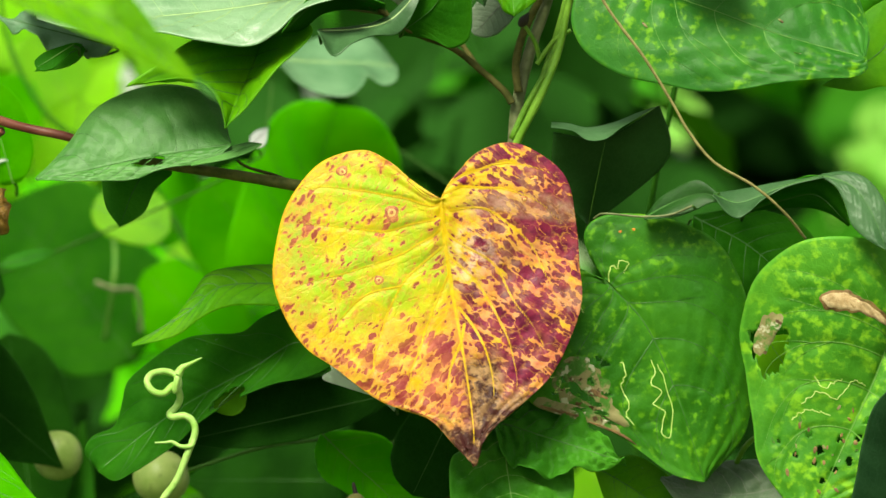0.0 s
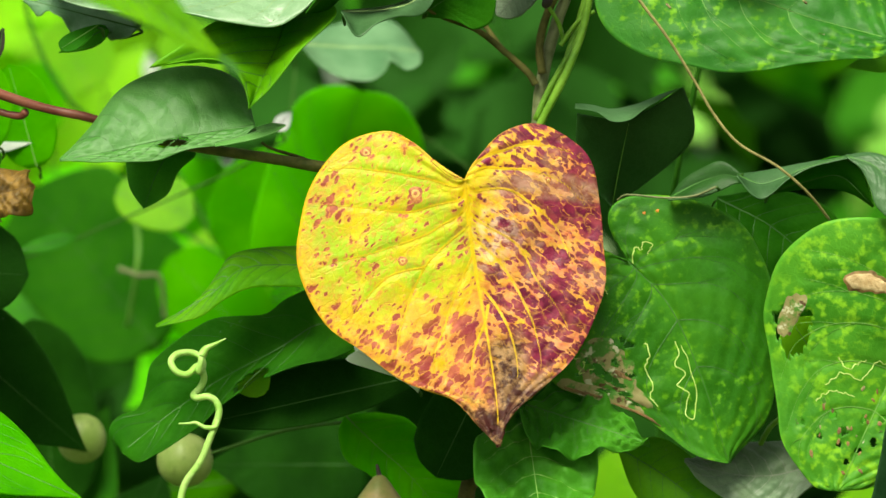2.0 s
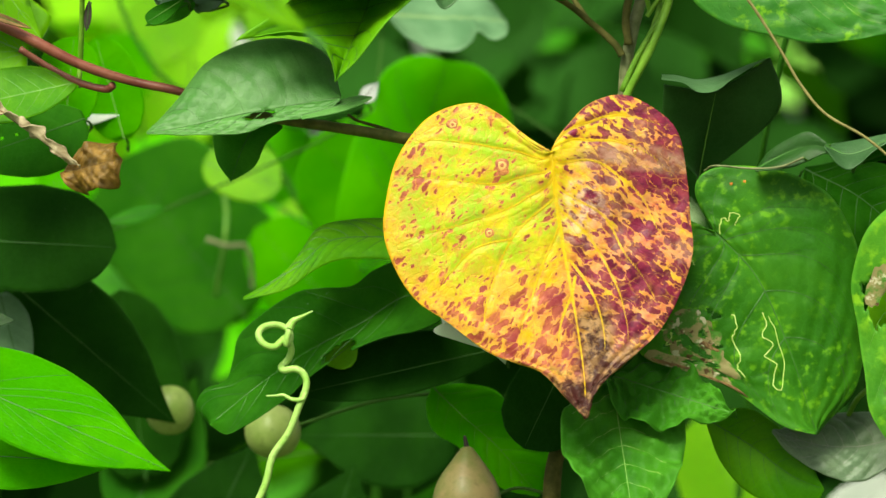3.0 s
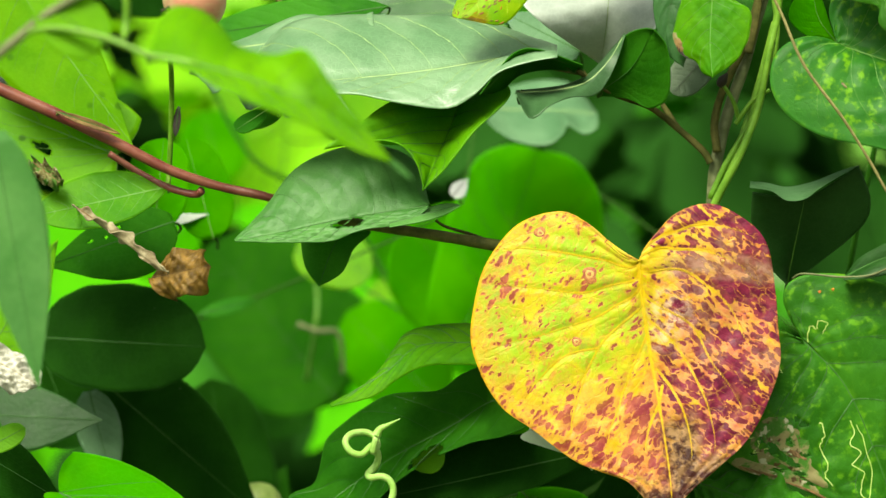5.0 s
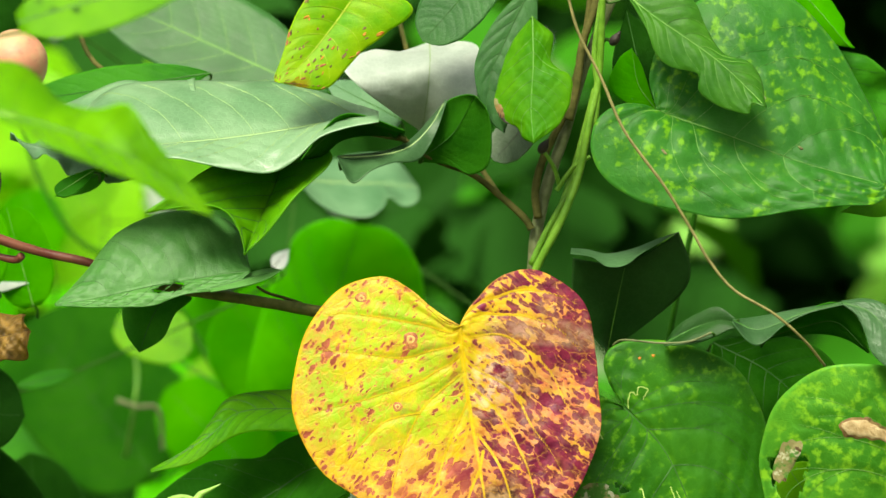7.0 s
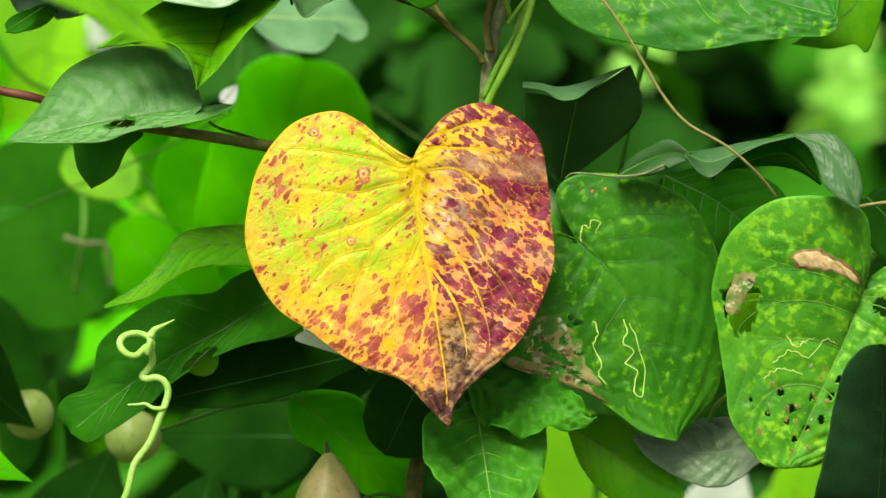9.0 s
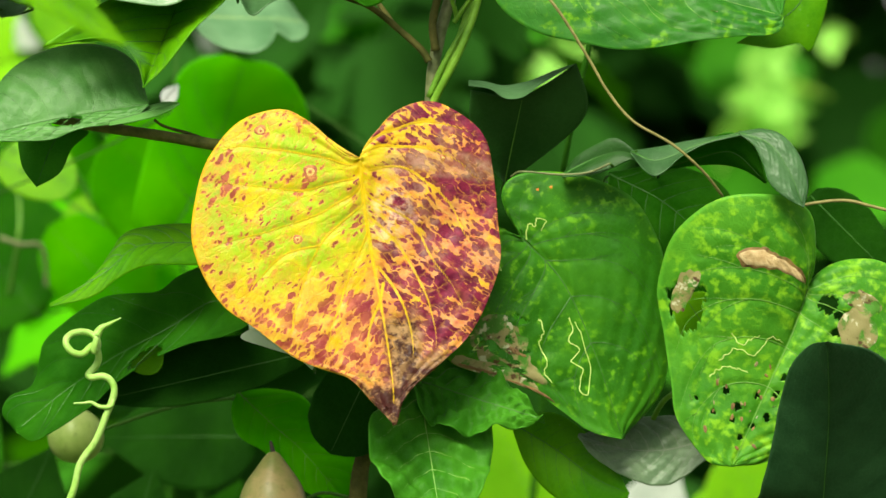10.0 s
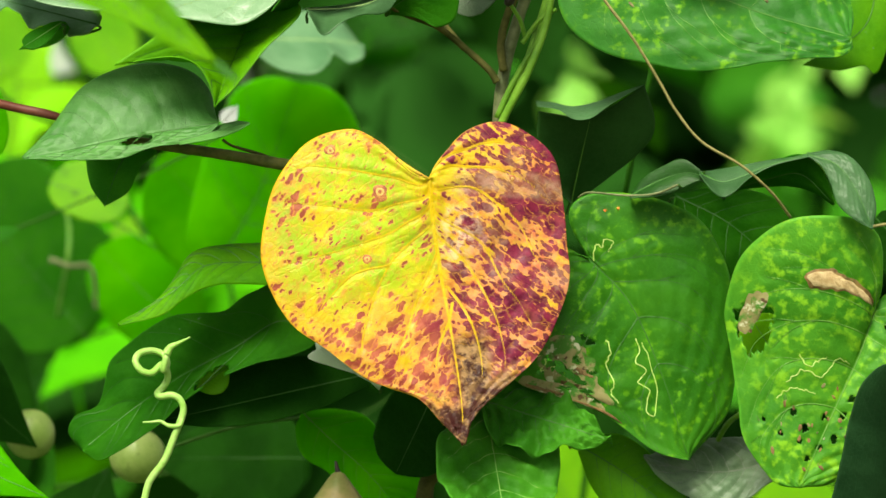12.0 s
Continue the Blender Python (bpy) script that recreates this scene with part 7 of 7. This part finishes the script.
make_leaf("seedling", "tiny lime green seedling leaf", (-0.2297, -0.0200, 1.1518), (-0.2164, -0.0200, 1.1588), 0.0043, 0.0043, M_LIME, None, kind="round", seed=96)
make_leaf("vine_leaf", "dark green leaf at the edge of the shrub", (-0.2453, 0.0000, 1.1547), (-0.2046, 0.0000, 1.1306), 0.0100, 0.0120, M_DARK, None, seed=97)

# ---- soft leaves near the lens ----
loft_leaf("vine_leaf", "lime green drooping leaf close by",
          [(-0.1429, -0.2500, 1.2798), (-0.1241, -0.2512, 1.2761), (-0.1058, -0.2525, 1.2701), (-0.0892, -0.2538, 1.2618), (-0.0718, -0.2550, 1.2488)],
          [(-0.1429, -0.2500, 1.2800), (-0.1405, -0.2333, 1.2930), (-0.1355, -0.2267, 1.2956), (-0.1278, -0.2200, 1.2929), (-0.1207, -0.2300, 1.2847), (-0.1079, -0.2400, 1.2804), (-0.0969, -0.2500, 1.2814), (-0.0893, -0.2517, 1.2718), (-0.0818, -0.2533, 1.2621), (-0.0716, -0.2550, 1.2492)],
          [(-0.1429, -0.2500, 1.2797), (-0.1300, -0.2573, 1.2750), (-0.1215, -0.2597, 1.2699), (-0.1098, -0.2620, 1.2648), (-0.0936, -0.2597, 1.2583), (-0.0823, -0.2573, 1.2521), (-0.0720, -0.2550, 1.2485)],
          M_NEAR, M_VEIN_DIM, PINNATE, rib=.0003, vein_w=.4, bulge=.05, puff=.0004, ragged=.012, seed=98, stalk=0.0009)
make_leaf("vine_leaf", "pale curled point of the drooping leaf", (-0.0735, -0.2520, 1.2502), (-0.0655, -0.2500, 1.2433), 0.0011, 0.0009, M_SOFT, None, kind="elliptic", stalk=0, seed=186)
make_leaf("vine_leaf", "lime green leaf on a twig close by", (-0.1326, -0.2200, 1.3075), (-0.0654, -0.2200, 1.3275), 0.0105, 0.0101, M_NEAR, None, face=(0, -1, .6), kind="ovate", seed=99)
make_leaf("vine_leaf", "lime green leaf on the near twig", (-0.1571, -0.2400, 1.2836), (-0.1814, -0.2400, 1.2996), 0.0100, 0.0091, M_NEAR, None, kind="ovate", seed=100)
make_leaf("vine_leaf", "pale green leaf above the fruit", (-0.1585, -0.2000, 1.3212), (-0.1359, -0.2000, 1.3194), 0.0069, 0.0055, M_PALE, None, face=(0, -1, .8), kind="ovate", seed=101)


make_leaf("stem_sheath", "dry split brown sheath on the red stem", (-0.2108, 0.0140, 1.2712), (-0.1876, 0.0160, 1.2631), 0.0012, 0.0016, M_DEAD, None, kind="elliptic", fold=.6, seed=110, category="sheath")
make_leaf("dead_leaf", "small dark dried bract", (-0.1677, 0.0260, 1.2735), (-0.1689, 0.0260, 1.2623), 0.0014, 0.0014, M_SOOT, None, kind="elliptic", seed=111)

tendril = new("tendril")
tendril.matrix_world = Matrix.Translation((-0.0969, 0.0000, 1.1111))
tagged(tendril, "pale green curling vine tendril with a coiled end", "tendril")
back = Matrix.Translation(-Vector((-0.0969, 0.0000, 1.1111)))


def tendril_part(name, pts, r0, r1, label=""):
    ob = tube_mesh(name, [back @ q for q in bez(pts, 90)], r0, r1, M_TENDRIL, tendril, label, sides=8)
    return ob


tendril_part("coil", [(-0.1100, 0.0000, 1.0841), (-0.1028, 0.0000, 1.0996), (-0.1000, 0.0000, 1.1100), (-0.0945, 0.0000, 1.1178), (-0.0908, 0.0000, 1.1269), (-0.0879, 0.0000, 1.1347), (-0.0888, 0.0000, 1.1390), (-0.0918, 0.0000, 1.1409), (-0.0957, 0.0010, 1.1404), (-0.0971, 0.0030, 1.1414), (-0.0946, 0.0040, 1.1442), (-0.0934, 0.0030, 1.1478), (-0.0951, 0.0000, 1.1519), (-0.0988, -0.0030, 1.1489), (-0.1026, -0.0040, 1.1498), (-0.1047, -0.0030, 1.1531), (-0.1031, 0.0000, 1.1558), (-0.0986, 0.0030, 1.1565), (-0.0947, 0.0030, 1.1549), (-0.0935, 0.0000, 1.1519), (-0.0949, -0.0030, 1.1497), (-0.0935, -0.0040, 1.1554)], .0013, .0012)
tendril_part("hook", [(-0.0882, 0.0000, 1.1334), (-0.0892, -0.0010, 1.1303), (-0.0928, -0.0010, 1.1301), (-0.0960, 0.0000, 1.1316), (-0.0986, 0.0000, 1.1314), (-0.1022, 0.0000, 1.1313)], .0011, .0003)
tendril_part("bud", [(-0.0937, -0.0040, 1.1557), (-0.0922, -0.0040, 1.1580), (-0.0893, -0.0040, 1.1595), (-0.0852, -0.0040, 1.1616)], .0017, .0002, "pointed pale bud")

fruit("round_fruit", "peach-pink round fruit with a dark stalk scar", (-0.1553, -0.0300, 1.3089), 0.0114, M_BERRY, axis=(-.7, -.5, -.3), squash=.95, calyx=M_SOOT)
fruit("green_fruit", "pale green round fruit in the shade", (-0.1083, 0.1200, 1.1121), 0.0109, M_BUD, squash=.95)
fruit("green_fruit", "pale green round fruit hanging low", (-0.1520, 0.1600, 1.1185), 0.0098, M_BUD, squash=1.0)
olive = fruit("green_fruit", "olive round fruit with a split seam and dark tip", (-0.0322, 0.0600, 1.0912), 0.0126, M_OLIVE, point=.38, squash=1.12, calyx=M_SOOT)
tube_mesh("seam", bez([(0.0004, -0.0060, 0.0135), (0.0012, -0.0102, 0.0080), (0.0006, -0.0122, 0.0020), (0.0010, -0.0118, -0.0050)], 16), .0006, .0004, M_DEAD, olive, "pale brown seam of the fruit", sides=6)
make_leaf("shrub_leaf", "lime leaf lit behind the holed leaf", (0.1327, 0.0360, 1.1447), (0.1178, 0.0360, 1.1675), 0.0110, 0.0110, M_LIME, None, kind="round", seed=120)
stem("withered_stalk", "curled cream withered stalk behind the shrub", [(-0.1595, 0.4100, 1.1847), (-0.1499, 0.4100, 1.1816), (-0.1419, 0.4100, 1.1816), (-0.1391, 0.4100, 1.1757), (-0.1383, 0.4100, 1.1619)], .0013, .0010, M_GREY_STEM)
stem("withered_stalk", "thin pale upright stalk behind the shrub", [(-0.1531, 0.4200, 1.2107), (-0.1510, 0.4200, 1.1976), (-0.1521, 0.4200, 1.1820), (-0.1577, 0.4400, 1.1581)], .0011, .0010, M_VEIN)
make_leaf("shrub_leaf", "small white leaf catching the light", (-0.0771, 0.2000, 1.2419), (-0.0710, 0.2000, 1.2492), 0.0034, 0.0034, M_WHITE, M_VEIN_GREY, face=(0, -.6, .8), kind="ovate", seed=121)
make_leaf("shrub_leaf", "whitish leaf in the gap under the stem", (-0.1907, 0.1200, 1.2377), (-0.1672, 0.1200, 1.2343), 0.0065, 0.0061, M_SILVER, M_VEIN_GREY, face=(0, -1, .8), kind="ovate", seed=122)
make_leaf("shrub_leaf", "narrow dull green rolled leaf", (-0.1872, 0.2500, 1.1926), (-0.1622, 0.2500, 1.1991), 0.0033, 0.0033, M_MID, None, kind="elliptic", seed=123)
leaf_mass("background_foliage", "lime leaves far behind the vine, glow put into their colour", 16, ((0.324, 0.368), (1.75, 2.00), (1.247, 1.296)), 0.045, M_PALE_LIME, 31)
leaf_mass("background_foliage", "lime leaves far behind the vine, glow put into their colour", 5, ((0.372, 0.409), (1.75, 2.00), (1.310, 1.337)), 0.040, M_PALE_LIME, 32)
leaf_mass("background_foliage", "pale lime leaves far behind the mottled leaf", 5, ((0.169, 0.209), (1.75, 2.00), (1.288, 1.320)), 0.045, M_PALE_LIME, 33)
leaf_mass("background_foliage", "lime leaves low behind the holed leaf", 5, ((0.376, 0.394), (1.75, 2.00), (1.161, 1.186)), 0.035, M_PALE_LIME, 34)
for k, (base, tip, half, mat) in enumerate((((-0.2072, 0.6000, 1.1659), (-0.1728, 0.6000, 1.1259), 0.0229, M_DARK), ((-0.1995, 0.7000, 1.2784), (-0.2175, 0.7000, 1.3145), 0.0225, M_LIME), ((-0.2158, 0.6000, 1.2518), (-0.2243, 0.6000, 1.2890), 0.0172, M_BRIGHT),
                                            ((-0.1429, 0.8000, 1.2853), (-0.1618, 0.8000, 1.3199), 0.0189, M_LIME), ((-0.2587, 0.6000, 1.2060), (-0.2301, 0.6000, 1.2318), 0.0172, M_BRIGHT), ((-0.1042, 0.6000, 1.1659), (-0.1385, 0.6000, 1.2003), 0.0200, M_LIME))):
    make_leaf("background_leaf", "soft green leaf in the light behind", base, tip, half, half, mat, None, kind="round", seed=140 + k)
loft_leaf("tree_leaf", "dark rolled margin of the pale leaf",
          [(-0.0207, 0.0120, 1.2864), (-0.0356, 0.0040, 1.2901), (-0.0443, -0.0040, 1.2878), (-0.0566, -0.0120, 1.2759)],
          [(-0.0205, 0.0000, 1.2867), (-0.0361, -0.0040, 1.2921), (-0.0440, -0.0080, 1.2912), (-0.0500, -0.0120, 1.2846), (-0.0564, -0.0160, 1.2757)],
          [(-0.0209, 0.0200, 1.2851), (-0.0329, 0.0140, 1.2857), (-0.0428, 0.0080, 1.2837), (-0.0496, 0.0020, 1.2780), (-0.0569, -0.0040, 1.2762)],
          M_DEEP, M_VEIN_DIM, rib=.0003, seed=124)
loft_leaf("vine_leaf", "curled pale tail of the arrow-shaped leaf",
          [(-0.0891, -0.0020, 1.2307), (-0.0772, 0.0000, 1.2339), (-0.0644, 0.0020, 1.2374)],
          [(-0.0898, 0.0080, 1.2316), (-0.0776, 0.0067, 1.2360), (-0.0694, 0.0053, 1.2380), (-0.0645, 0.0040, 1.2376)],
          [(-0.0890, -0.0040, 1.2295), (-0.0770, -0.0027, 1.2317), (-0.0691, -0.0013, 1.2343), (-0.0643, 0.0000, 1.2372)],
          M_SOFT, M_VEIN_DIM, (), rib=.0002, bulge=.05, stalk=0, seed=127)
for k, (base, tip, half, mat) in enumerate((((-0.1492, 0.2200, 1.0491), (-0.1247, 0.2400, 1.1010), 0.0222, M_DARK), ((-0.0976, 0.2000, 1.0440), (-0.0821, 0.2200, 1.0929), 0.0207, M_DARK), ((-0.1839, 0.3000, 1.0633), (-0.1560, 0.3200, 1.1253), 0.0219, M_DEEP),
                                            ((-0.0628, 0.3000, 1.0383), (-0.0481, 0.3000, 1.0821), 0.0170, M_DEEP))):
    make_leaf("shrub_leaf", "shaded dark leaf low in the shrub", base, tip, half, half, mat, None, kind="ovate", seed=150 + k)

for k, (base, tip, half) in enumerate((((-0.0900, 1.1500, 1.2663), (-0.0933, 1.1500, 1.3136), 0.0168), ((-0.2058, 1.1000, 1.3012), (-0.1666, 1.1000, 1.3189), 0.0143), ((0.0100, 1.3000, 1.2674), (-0.0285, 1.3000, 1.2887), 0.0131), ((-0.1285, 1.2000, 1.2379), (-0.0988, 1.2000, 1.2507), 0.0097))):
    make_leaf("background_leaf", "pale grey-green leaf underside far behind", base, tip, half, half, M_SILVER, M_VEIN_GREY, kind="round", seed=170 + k)

make_leaf("tree_leaf", "small rounded green leaf tip under the pale leaf", (-0.1304, 0.0000, 1.2729), (-0.1433, -0.0080, 1.2638), 0.0034, 0.0034, M_MID, M_VEIN, face=(0, -1, .5), kind="spoon", veins=(), rib=.0003, seed=180)

make_leaf("shrub_leaf", "sliver of a lime leaf in the gap", (-0.0841, 0.0540, 1.1406), (-0.0728, 0.0540, 1.1490), 0.0060, 0.0064, M_LIME, None, kind="elliptic", seed=187)
